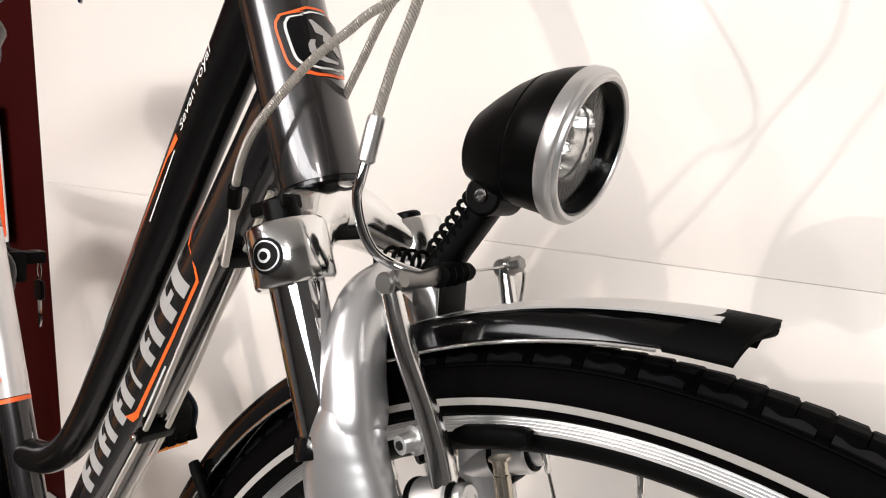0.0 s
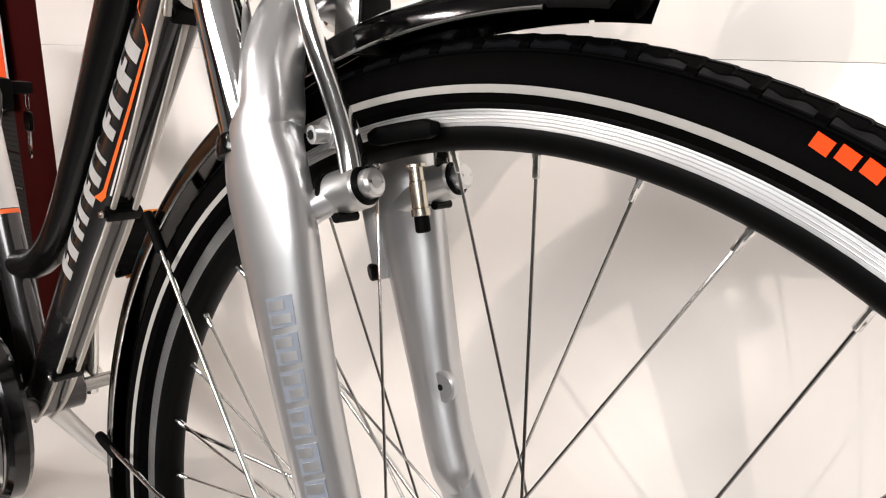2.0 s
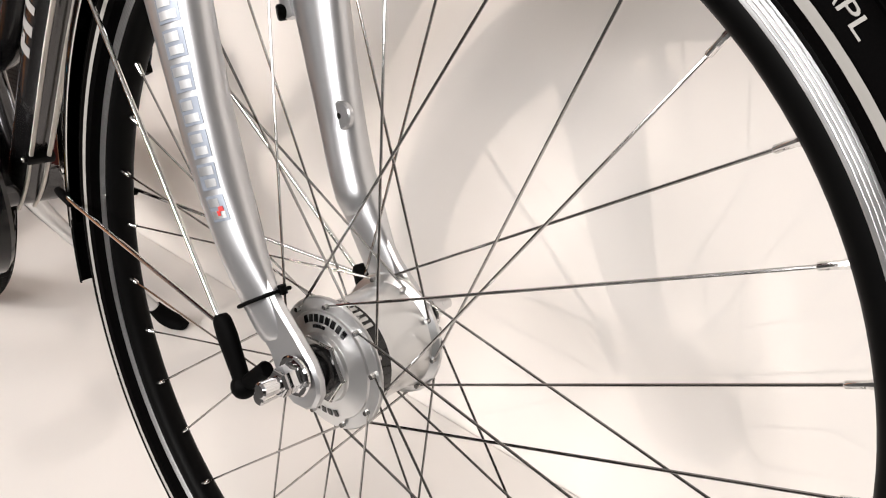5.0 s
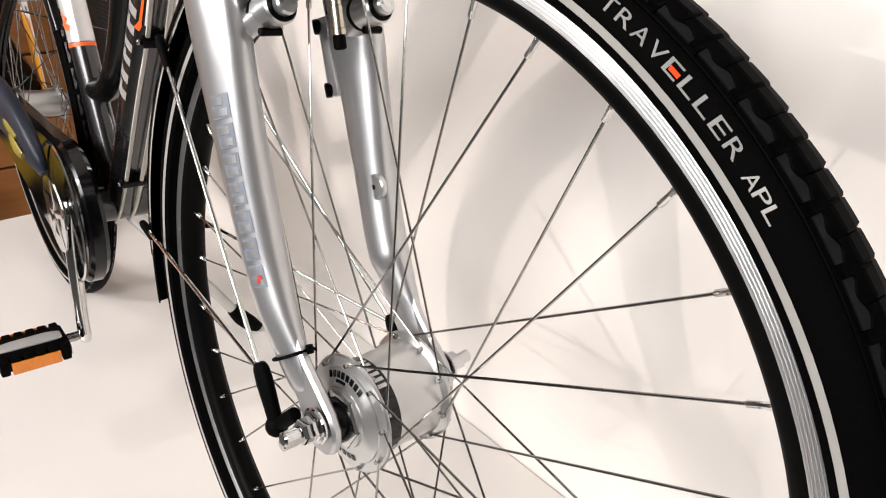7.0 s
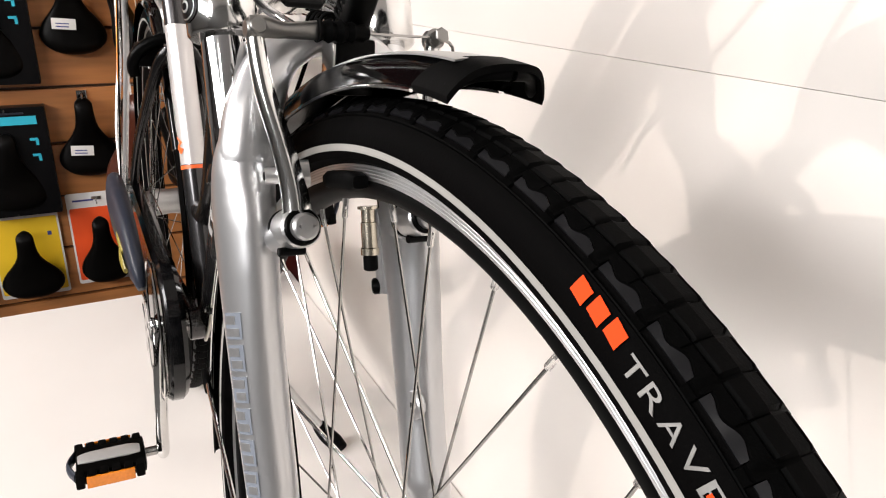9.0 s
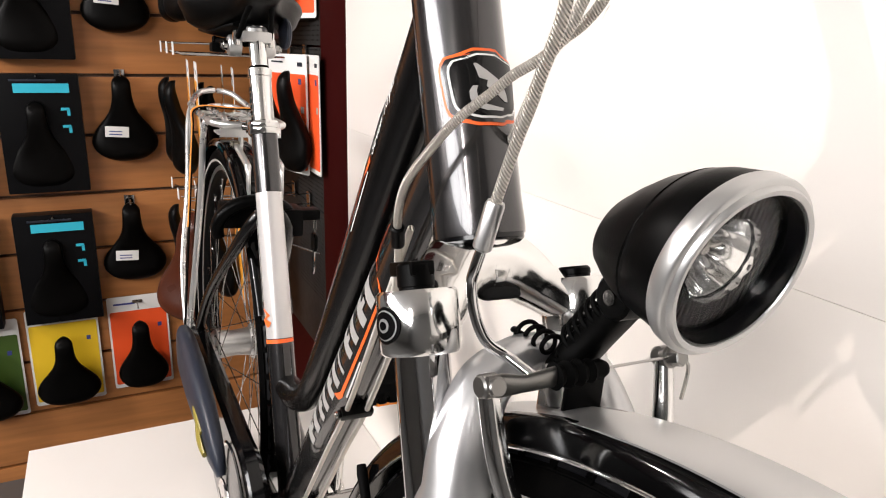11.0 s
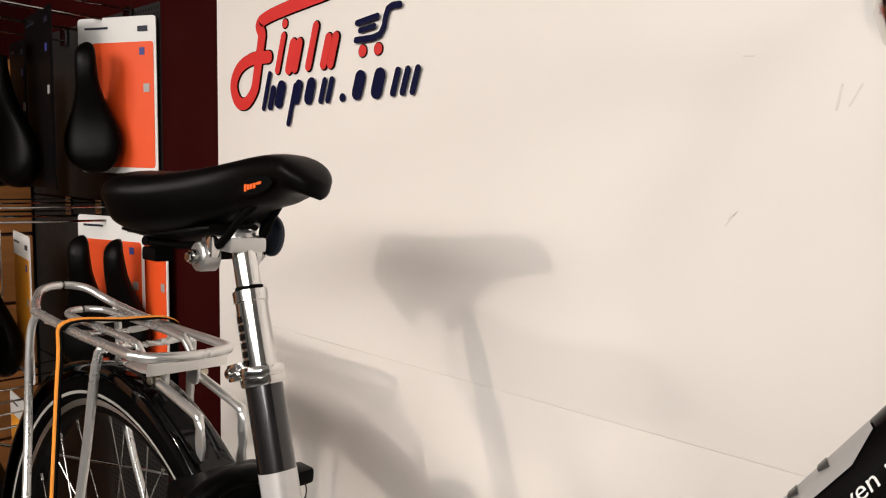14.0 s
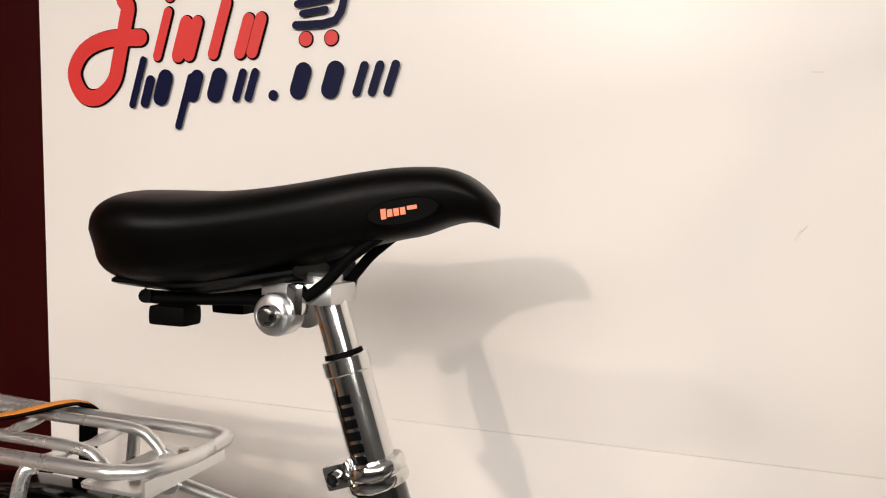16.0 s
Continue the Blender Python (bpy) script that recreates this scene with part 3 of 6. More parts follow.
def wheel(center, front):
    """A spoked wheel: rim, tyre, tread, hub, spokes and nipples."""
    M = Matrix.Translation(center)
    if front:
        M = STEER @ M

    def add(name, bm, material, parent, label=""):
        bm.transform(M)
        return part(name, bm, material, parent, label)
    body = [(0.3085, 0.0117), (0.3045, 0.0112), (0.3012, 0.0085), (0.2993, 0.0045), (0.2988, 0.0), (0.2993, -0.0045), (0.3012, -0.0085), (0.3045, -0.0112), (0.3115, -0.0117), (0.3150, -0.0100), (0.3160, 0.0), (0.3150, 0.0100), (0.3115, 0.0117)]
    rim = add("front_wheel" if front else "rear_wheel", lathe(body, 180, close=True), RIM_BLACK, bicycle, "spoked wheel with a black rim")
    for s in (-1, 1):
        prof = [(0.3110, s * 0.0119), (0.3120, s * 0.0123), (0.3214, s * 0.0123), (0.3221, s * 0.0112), (0.3200, s * 0.0100), (0.3110, s * 0.0110)]
        add("brake_track", lathe(prof, 180, close=True), BRAKE_TRACK, rim, "machined silver braking surface")
        for g in range(5):
            rg = 0.3128 + 0.0017 * g
            add("wear_line", lathe([(rg, s * 0.01232), (rg + 0.0003, s * 0.01245), (rg + 0.0006, s * 0.01232)], 120, close=True), ALLOY, rim)
    sec = []
    TC, TA, TB = 0.3315, 0.0213, 0.0214
    for i in range(29):
        a = radians(-116 + 232 * i / 28)
        sec.append((TC + TA * math.cos(a), TB * math.sin(a)))
    tyre = add("tyre", lathe(sec + [(0.3185, 0.0105), (0.316, 0.008), (0.316, -0.008), (0.3185, -0.0105)], 180, close=True), RUBBER, rim, "black city tyre with reflective side stripe")
    for s in (-1, 1):
        prof = []
        for i in range(5):
            a = radians(s * (93.0 + 2.6 * i))
            prof.append((TC + (TA + 0.0003) * math.cos(a), (TB + 0.0003) * math.sin(a)))
        add("stripe", lathe(prof, 180), STRIPE, tyre, "pale reflective stripe")
    # tread: a slotted shoulder, sloping facets with a wavy top, and a stepped centre band
    bm, fm = bmesh.new(), bmesh.new()
    N, K = (84 if front else 60), 20
    step = 2 * math.pi / N

    def at(mesh, th, ph, h):
        r, y = TC + (TA + h) * math.cos(ph), (TB + h) * math.sin(ph)
        return mesh.verts.new((r * math.cos(th), y, r * math.sin(th)))

    def strip(mesh, rows):
        for a, b in zip(rows, rows[1:]):
            for k in range(len(a) - 1):
                mesh.faces.new((a[k], a[k + 1], b[k + 1], b[k]))
    knots = sorted({k / K for k in range(K)} | {0.015, 0.065, 0.085, 0.855, 0.875, 0.515, 0.535})
    for s in (-1, 1):
        ph0 = radians(68.5) + (0.5 * step if s > 0 else 0.0)
        shoulder, centre = [], []
        for i in range(N):
            facet = []
            for q in knots:
                th = ph0 - (i + q) * step
                slot = 0.075 < q < 0.865
                wave = 34.0 - 2.6 * math.sin(2 * math.pi * (1.9 * q + 0.05)) - 2.5 * q
                top = wave if slot else 40.0
                gap = 0.0013 if q in (0.015, 0.515) or q == 0.0 else 0.0
                rise = 0.0007 * ((2 * q) % 1)
                shoulder.append([at(bm, th, s * radians(51), -0.0003), at(bm, th, s * radians(49.5), 0.0011), at(bm, th, s * radians(48), 0.0013), at(bm, th, s * radians(47.4), -0.0004 if slot else 0.0012), at(bm, th, s * radians(41.5), -0.0004 if slot else 0.0010)])
                centre.append([at(bm, th, s * radians(41.5), -0.0004 if slot else 0.0010), at(bm, th, s * radians(top), 0.0008), at(bm, th, s * radians(top - 1.6), 0.0020), at(bm, th, s * radians(22), 0.0022 - gap + rise), at(bm, th, s * radians(19), 0.0013), at(bm, th, s * radians(16), 0.0022 - gap + rise), at(bm, th, 0.0, 0.0021 + rise * 0.6)])
                if 0.08 < q < 0.86:
                    facet.append([at(fm, th, s * radians(41.6), 0.0001), at(fm, th, s * radians(41.0), 0.0010), at(fm, th, s * radians(wave + 0.3), 0.0014), at(fm, th, s * radians(wave - 0.4), 0.0006)])
            strip(fm, facet)
        shoulder.append(shoulder[0])
        centre.append(centre[0])
        strip(bm, shoulder)
        strip(bm, centre)
    bmesh.ops.recalc_face_normals(fm, faces=fm.faces)
    tagged(add("tread_facet", fm, FACET, tyre), kind="stuff")
    bmesh.ops.recalc_face_normals(bm, faces=bm.faces)
    tagged(add("tread", bm, TREAD, tyre), kind="stuff")
    # hub
    if front:
        prof = [(0.012, -0.0400), (0.0215, -0.0395), (0.0225, -0.0390), (0.0225, -0.0380), (0.0235, -0.0365), (0.030, -0.0350), (0.0365, -0.0335), (0.0372, -0.0322), (0.0445, -0.0312), (0.0455, -0.030), (0.0455, -0.0285), (0.044, -0.0275), (0.038, -0.0265), (0.036, -0.012), (0.0365, -0.010), (0.0375, 0.018), (0.039, 0.026), (0.0440, 0.0285), (0.0445, 0.0305), (0.043, 0.0320), (0.028, 0.035), (0.015, 0.038), (0.012, 0.040)]
        hub = add("hub", lathe(prof, 64), ALLOY, rim, "silver dynamo hub")
        add("hub_band", lathe([(0.0368, -0.0255), (0.0378, -0.0255), (0.0374, -0.0125), (0.0364, -0.0125)], 64, close=True), GLOSS, rim, "black band round the hub")
        add("cone_nut", lathe([(0.010, -0.0415), (0.0215, -0.0415), (0.0228, -0.0402), (0.0230, -0.0375)], 6), POLISHED, rim, "hexagonal alloy locknut")
        add("spacer", lathe([(0.004, -0.0500), (0.0135, -0.0500), (0.0152, -0.0490), (0.0168, -0.0440), (0.0172, -0.0405)], 28), GLOSS, rim, "black plastic spacer")
        add("axle", cyl((0, -0.088, 0), (0, 0.086, 0), 0.0046, 16, 0.001), CHROME, rim)
        for k, (deg, w, hgt) in enumerate([(124 - 9 * i, 0.0034, 0.0050) for i in range(8)] + [(110 - 6 * i, 0.0022, 0.0022) for i in range(4)] + [(250 + 10 * i, 0.0034, 0.0046) for i in range(5)]):
            rr = 0.0325 if hgt > 0.003 else 0.0275
            yy = -0.0350 + (rr - 0.030) * 0.231 - 0.0003
            add("print_block", box(0, 0, 0, hgt, 0.0006, w, 0, Matrix.Rotation(-radians(deg), 4, "Y") @ Matrix.Translation((rr, yy, 0)) @ Matrix.Rotation(radians(13), 4, "Z")), GLOSS, rim)
        for i in range(6):
            add("band_mark", box(0, 0, 0, 0.0006, 0.0075, 0.0028, 0, Matrix.Rotation(-radians(96 - 8 * i), 4, "Y") @ Matrix.Translation((0.0377, -0.019, 0))), WHITE, rim)
        RH, FY = 0.0408, 0.0295
    else:
        prof = [(0.010, -0.05), (0.020, -0.048), (0.022, -0.036), (0.032, -0.033), (0.033, -0.031), (0.026, -0.028), (0.023, 0.0), (0.026, 0.026), (0.033, 0.031), (0.032, 0.034), (0.020, 0.036), (0.010, 0.05)]
        hub = add("hub", lathe(prof, 40), ALLOY, rim, "silver rear hub")
        add("axle", cyl((0, -0.080, 0), (0, 0.080, 0), 0.005, 14, 0.001), STEEL, rim)
        RH, FY = 0.029, 0.032
    nip_ob = None
    for i in range(36):
        th = radians(9.05 + 10 * i)
        j = (i - 6) % 4                       # 0 near, trailing; 1 far; 2 near; 3 far
        near = i % 2 == 0
        sgn = 1 if j in (0, 1) else -1
        hth = th + radians(sgn * 64)
        sy = -1 if near else 1
        inner = 0.002 * (1 if sgn > 0 else -1)
        a = V((RH * math.cos(hth), sy * (FY + inner), RH * math.sin(hth)))
        b = V((0.2995 * math.cos(th), sy * 0.002, 0.2995 * math.sin(th)))
        dirn = (b - a).normalized()
        add("spoke", tube([a, b], 0.00092, 7), STEEL, rim)
        add("nipple", tube([b - dirn * 0.0125, b - dirn * 0.0118, b - dirn * 0.003, b - dirn * 0.002, b + dirn * 0.001], [0.0013, 0.0019, 0.0019, 0.0023, 0.0023], 8), STEEL if not front else POLISHED, rim)
        # spoke head at the flange
        add("spoke_head", cyl(a - V((0, 0.0035, 0)), a + V((0, 0.0035, 0)), 0.0017, 7), STEEL, rim)
    if front:
        va = radians(104)
        o, u = V((math.cos(va), 0, math.sin(va))), V((-math.sin(va), 0, math.cos(va)))
        valve = add("valve", tube([o * 0.294, o * 0.2925, o * 0.292, o * 0.285, o * 0.2845, o * 0.270, o * 0.2695, o * 0.2655], [0.0062, 0.0062, 0.0042, 0.0042, 0.0048, 0.0048, 0.0055, 0.0055], 14), BRASS, rim, "nickel brass valve")
        add("valve_cap", tube([o * 0.2655, o * 0.264, o * 0.257, o * 0.256], [0.0040, 0.0044, 0.0044, 0.003], 14), MATTE, rim, "black valve cap")
    return rim, tyre


front_wheel, front_tyre = wheel(FRONT, True)
rear_wheel, rear_tyre = wheel(REAR, False)
# the tyres flatten where they stand on the podium
for ty in (front_tyre, rear_tyre):
    for ob in [ty] + [c for c in ty.children if c.name.startswith("tread")]:
        for v in ob.data.vertices:
            w = LEAN @ v.co
            if w.z < 0.0006:
                v.co = LEAN.inverted() @ V((w.x, w.y, 0.0006))


def tyre_word(text, height, start, step, material, label, section=68.5, fill=0.80):
    """Characters bent one by one round the near sidewall of the front tyre."""
    M = STEER @ Matrix.Translation(FRONT)
    for i, ch in enumerate(text):
        w = lettering(ch, height)
        lo, hi = min(v.co.x for v in w.verts), max(v.co.x for v in w.verts)
        for v in w.verts:
            x, h, t = v.co
            th = radians(start - step * (i + fill * (x - lo) / (hi - lo)))
            ph = radians(section) + (0.0038 - h) / 0.0215
            r = 0.3315 + (0.0216 + t) * math.cos(ph)
            v.co = (r * math.cos(th), -(0.0218 + t) * math.sin(ph), r * math.sin(th))
        bmesh.ops.recalc_face_normals(w, faces=w.faces)
        w.transform(M)
        part("letter", w, material, front_tyre, label)


tyre_word("TRAVELLER", 0.0094, 63.2, 1.75, PRINT_GREY, "sidewall letter")
tyre_word("APL", 0.0085, 46.7, 1.30, STRIPE, "pale sidewall letter", 70, 0.9)
for a0, span, p0, dp in ((68.4, 1.25, 54.0, 2.8), (66.8, 1.25, 54.0, 2.8), (65.2, 1.25, 54.0, 2.8), (55.75, 1.0, 68.6, 0.9)):
    # plain orange blocks of the tyre maker's mark
    bm = bmesh.new()
    rows = []
    for i in range(6):
        th = radians(a0 - span * i / 5)
        rows.append([bm.verts.new(((0.3315 + 0.0219 * math.cos(p)) * math.cos(th), -0.0222 * math.sin(p), (0.3315 + 0.0219 * math.cos(p)) * math.sin(th))) for p in [radians(p0 + dp * k + 0.6 * i * (dp > 2)) for k in range(7)]])
    for i in range(5):
        for k in range(6):
            bm.faces.new((rows[i][k], rows[i + 1][k], rows[i + 1][k + 1], rows[i][k + 1]))
    bm.transform(STEER @ Matrix.Translation(FRONT))
    part("decal_block", bm, TYRE_ORANGE, front_tyre, "orange printed block")

# ---- fork, brake, mudguard and lamp (they turn with the bars) ----
FWD = V((0.937, 0, 0.350))                       # square to the steering axis, forwards


def fk(u, f, y):
    """A point of the fork: u up the steering axis from the axle's height, f ahead of the axis, y across."""
    base = HB + AX * ((0.346 - HB.z) / AX.z)
    return base + AX * (u + 0.0037) + FWD * (f - 0.0172) + V((0, y, 0))


CR_UP = 0.0105                                   # crown above the leg's own scale
LEG, CU = 0.038, 0.396                            # leg's offset ahead of the axis, height of the crown
bell = [(0.4185, 0.0182, 0.0, 0.0222, 0.0238), (0.4175, 0.0190, 0.010, 0.0216, 0.0234), (0.4110, 0.0225, 0.022, 0.0190, 0.0214), (0.4005, 0.0285, 0.034, 0.0152, 0.0188), (0.3910, 0.0350, 0.0455, 0.0136, 0.0188), (0.3880, LEG, 0.0545, 0.0146, 0.0200)]
crown = bp("fork_crown", tube([fk(0.4400 + CR_UP, 0.0172, -0.002), fk(0.432 + CR_UP, 0.0172, -0.002), fk(0.415 + CR_UP, 0.0176, 0)], [0.0245, 0.0245, 0.0228], 40), POLISHED, label="polished alloy fork crown", steer=True)
slot = fk(0.3985 + CR_UP, 0.0330, 0)
bp("crown_slot", tube([slot + V((0, -0.013, 0)), slot + V((0, -0.010, 0.0005)), slot + V((0, 0.010, 0.0005)), slot + V((0, 0.013, 0))], [(0.0010, 0.0020), (0.0036, 0.0085), (0.0036, 0.0085), (0.0010, 0.0020)], 16, n=4, side=(1, 0, 0)), HOLE, crown, "dark slot in the crown", steer=True)
for s in (-1, 1):
    bp("crown_arm", tube([fk(u + CR_UP, f, s * y) for u, f, y, hu, hf in bell], [(hu, hf) for u, f, y, hu, hf in bell], 40, n=8, side=(1, 0, 0), power=2.3), POLISHED, crown, steer=True)
    bp("crown_clamp", tube([fk(0.3705 + CR_UP, LEG, s * 0.0545), fk(0.3725 + CR_UP, LEG, s * 0.0545), fk(0.4020 + CR_UP, LEG, s * 0.0545), fk(0.4040 + CR_UP, LEG, s * 0.0545)], [0.0205, 0.0220, 0.0220, 0.0205], 36), POLISHED, crown, "polished stanchion clamp", steer=True)
    tall = 0.0165 if s < 0 else 0.0085
    bp("cap", tube([fk(0.4035 + CR_UP, LEG, s * 0.0545), fk(0.4055 + CR_UP, LEG, s * 0.0545), fk(0.4060 + CR_UP, LEG, s * 0.0545), fk(0.4005 + tall + CR_UP, LEG, s * 0.0545), fk(0.4020 + tall + CR_UP, LEG, s * 0.0545)], [0.0095, 0.0095, 0.0100, 0.0100, 0.0085], 24), PLASTIC, crown, "black adjuster cap", steer=True)
    if s < 0:
        bp("cap_lever", box(0, 0, 0, 0.027, 0.014, 0.0080, 0.002, Matrix.Translation(fk(0.4155 + CR_UP, LEG - 0.004, s * 0.0545)) @ Matrix.Rotation(radians(-18), 4, "Y")), PLASTIC, crown, "black lockout lever", steer=True)
    bp("stanchion", cyl(fk(0.27, LEG, s * 0.0545), fk(CU + CR_UP - 0.02, LEG, s * 0.0545), 0.0150, 36), CHROME, label="chromed fork stanchion", steer=True)
    # lower leg
    rows = [(0.002, 0.016, 0.0545, 0.0120, 0.0045), (0.010, 0.0145, 0.0545, 0.0155, 0.0065), (0.030, 0.010, 0.0545, 0.0165, 0.0095), (0.060, 0.005, 0.0550, 0.0168, 0.0135), (0.100, 0.0015, 0.0547, 0.0173, 0.0160), (0.150, 0.0022, 0.0557, 0.0188, 0.0166), (0.200, 0.0048, 0.0565, 0.0222, 0.0172), (0.240, 0.0072, 0.0567, 0.0258, 0.0178), (0.266, 0.0086, 0.0565, 0.0272, 0.0181), (0.2780, 0.0093, 0.0563, 0.0266, 0.0183), (0.2880, 0.0110, 0.0560, 0.0250, 0.0183), (0.2970, 0.0138, 0.0556, 0.0224, 0.0182), (0.3045, 0.0170, 0.0546, 0.0194, 0.0180), (0.3110, 0.0201, 0.0532, 0.0165, 0.0175)]
    leg = bp("fork_leg", tube([fk(u, LEG + f, s * y) for u, f, y, ru, rs in rows], [(ru, rs) for u, f, y, ru, rs in rows], 40, n=5), SILVER, label="satin silver fork leg", steer=True)
    bp("wiper", tube([fk(0.293, LEG, s * 0.0565), fk(0.296, LEG, s * 0.0565), fk(0.302, LEG, s * 0.0565), fk(0.304, LEG, s * 0.0565)], [0.0182, 0.0182, 0.0165, 0.0155], 28), GLOSS, leg, "black dust wiper", steer=True)
    # raised front web that runs up into the arch
    web = [fk(0.298, LEG + 0.0150, s * 0.0556), fk(0.304, LEG + 0.0178, s * 0.0546), fk(0.312, LEG + 0.0206, s * 0.0529), fk(0.335, LEG + 0.0220, s * 0.0475), fk(0.362, LEG + 0.0240, s * 0.034), fk(0.374, LEG + 0.026, s * 0.015), fk(0.377, LEG + 0.026, 0.0)]
    bp("brake_arch", tube(web, [(0.0170, 0.0165), (0.0176, 0.0174), (0.0163, 0.0176), (0.0158, 0.0168), (0.0145, 0.0145), (0.0125, 0.0115), (0.0115, 0.0100)], 36, n=7, side=(0, 1, 0), power=2.2), SILVER, leg, "silver brake arch", steer=True)
    # dropout
    out = [(0.030, 0.055), (0.058, 0.055), (0.068, 0.024), (0.080, 0.002), (0.087, -0.012), (0.0895, -0.024), (0.087, -0.034), (0.080, -0.0415), (0.070, -0.0435), (0.060, -0.0405), (0.053, -0.033), (0.0505, -0.020), (0.0485, -0.006), (0.043, 0.006), (0.036, 0.020)]
    m = Matrix.Translation(fk(0.0, 0.0, s * 0.0545)) @ Matrix(((FWD.x, AX.x, 0, 0), (0, 0, 1, 0), (FWD.z, AX.z, 0, 0), (0, 0, 0, 1))) @ Matrix.Translation((0, 0, -0.004))
    bp("dropout", slab(out, 0.008, m, 0.002), SILVER, leg, "silver dropout", steer=True)
    NUT = FRONT + V((0.003, 0, 0.006))
    bp("washer", cyl(NUT + V((0, s * 0.0605, 0)), NUT + V((0, s * 0.064, 0)), 0.0135, 24, 0.001), CHROME, leg, "serrated washer", steer=True)
    bp("axle_nut", lathe([(0.0, s * 0.0760), (0.0078, s * 0.0760), (0.0092, s * 0.0740), (0.0092, s * 0.0645), (0.0112, s * 0.0638)], 6).copy(), CHROME, leg, "chrome axle nut", steer=False).matrix_basis = STEER @ Matrix.Translation(NUT)
    bp("axle_tip", cyl(NUT + V((0, s * 0.0755, 0)), NUT + V((0, s * 0.089, 0.001)), 0.0052, 18, 0.0012), CHROME, leg, "chrome axle end", steer=True)
    # brake boss and arm
    piv = fk(0.260, 0.098, s * 0.040)
    root = fk(0.254, LEG + 0.010, s * 0.050)
    boss = bp("brake_boss", tube([root, root + (piv - root) * 0.45, root + (piv - root) * 0.72], [0.0115, 0.0085, 0.0082], 20), SILVER, leg, "silver brake boss", steer=True)
    arm_pts = [fk(0.256, 0.094, s * 0.040), fk(0.280, 0.096, s * 0.041), fk(0.306, 0.098, s * 0.046), fk(0.337, 0.099, s * 0.053), fk(0.3686, 0.101, s * 0.056)]
    arm = bp("brake_arm", tube(arm_pts, [(0.0075, 0.0095), (0.0068, 0.0078), (0.0062, 0.0064), (0.0056, 0.0056), (0.0050, 0.0050)], 18, n=6), POLISHED, label="polished brake arm", steer=True)
    bp("pivot_collar", cyl(piv - FWD * 0.020, piv + FWD * 0.002, 0.0118, 26, 0.0012), ALLOY, arm, steer=True)
    bp("pivot_ring", cyl(piv + FWD * 0.001, piv + FWD * 0.0040, 0.0106, 26, 0.001), PLASTIC, arm, "black ring", steer=True)
    bp("spring_cover", cyl(piv - FWD * 0.0235, piv - FWD * 0.0195, 0.0122, 24, 0.001), PLASTIC, arm, "black spring cover", steer=True)
    bp("pivot_bolt", tube([piv + FWD * 0.003, piv + FWD * 0.0085, piv + FWD * 0.010, piv + FWD * 0.0102, piv + FWD * 0.0060], [0.0078, 0.0078, 0.0064, 0.0036, 0.0030], 20), ALLOY, arm, "hex socket bolt", steer=True)
    bp("tension_screw", cyl(piv - FWD * 0.014 - AX * 0.013 + V((0, s * 0.010, 0)), piv - FWD * 0.014 - AX * 0.013 - V((0, s * 0.006, 0)), 0.0028, 10, 0.0005), PLASTIC, arm, steer=True)
    pad = fk(0.291, 0.0885, s * 0.0205)
    bp("pad_bolt", tube([pad + V((0, s * 0.032, 0)) - FWD * 0.006, pad + V((0, s * 0.024, 0)) - FWD * 0.004, pad + V((0, s * 0.0235, 0)) - FWD * 0.004, pad + V((0, s * 0.008, 0))], [0.0048, 0.0050, 0.0078, 0.0078], 16), ALLOY, arm, "brake pad bolt", steer=True)
    bp("pad_bolt_socket", cyl(pad + V((0, s * 0.0322, 0)) - FWD * 0.006, pad + V((0, s * 0.0326, 0)) - FWD * 0.006, 0.0026, 6), HOLE, arm, steer=True)
    pp = []
    for k in range(-4, 5):
        a = radians(102.4 + 0.98 * k)
        pp.append(FRONT + V((0.3105 * math.cos(a), s * 0.0175, 0.3105 * math.sin(a))))
    bp("brake_pad", tube(pp, [(0.0035, 0.0045)] + [(0.0052, 0.005)] * 7 + [(0.0035, 0.0045)], 12, power=4), MATTE, arm, "black brake pad", steer=True)
    bp("arm_cap", cyl(arm_pts[-1] - V((0, 0.005, 0)), arm_pts[-1] + V((0, 0.005, 0)), 0.0058, 20, 0.0012), DARK_STEEL, arm, steer=True)
    if s > 0:
        bp("cable_anchor", join(cyl(arm_pts[-1] + FWD * 0.004, arm_pts[-1] + FWD * 0.013, 0.0050, 6, 0.0008), cyl(arm_pts[-1] + FWD * 0.002, arm_pts[-1] + FWD * 0.005, 0.0062, 18)), DARK_STEEL, arm, "steel cable anchor bolt", steer=True)
    if s < 0:
        top_near = arm_pts[-1].copy()
    else:
        top_far = arm_pts[-1].copy()
    # reinforcement ridge with reflective decal on the near leg
    if s < 0:
        def leg_patch(u0, u1, q0, q1, lift=0.0004, cols=6):
            """A thin patch on the near face of the leg, between two heights and two shares of its half depth."""
            grid, bm = [], bmesh.new()
            for u in (u0, (u0 + u1) / 2, u1):
                k = max(i for i in range(len(rows) - 1) if rows[i][0] <= u)
                w = (u - rows[k][0]) / (rows[k + 1][0] - rows[k][0])
                f, y, ru, rs = [rows[k][i] + (rows[k + 1][i] - rows[k][i]) * w for i in (1, 2, 3, 4)]
                line = []
                for c in range(cols + 1):
                    q = q0 + (q1 - q0) * c / cols
                    line.append(bm.verts.new(fk(u, LEG + f + ru * q, -y - rs * math.sqrt(1 - q * q) - lift)))
                grid.append(line)
            for i in range(2):
                for c in range(cols):
                    bm.faces.new((grid[i][c], grid[i][c + 1], grid[i + 1][c + 1], grid[i + 1][c]))
            ret = bmesh.ops.extrude_face_region(bm, geom=bm.faces[:])
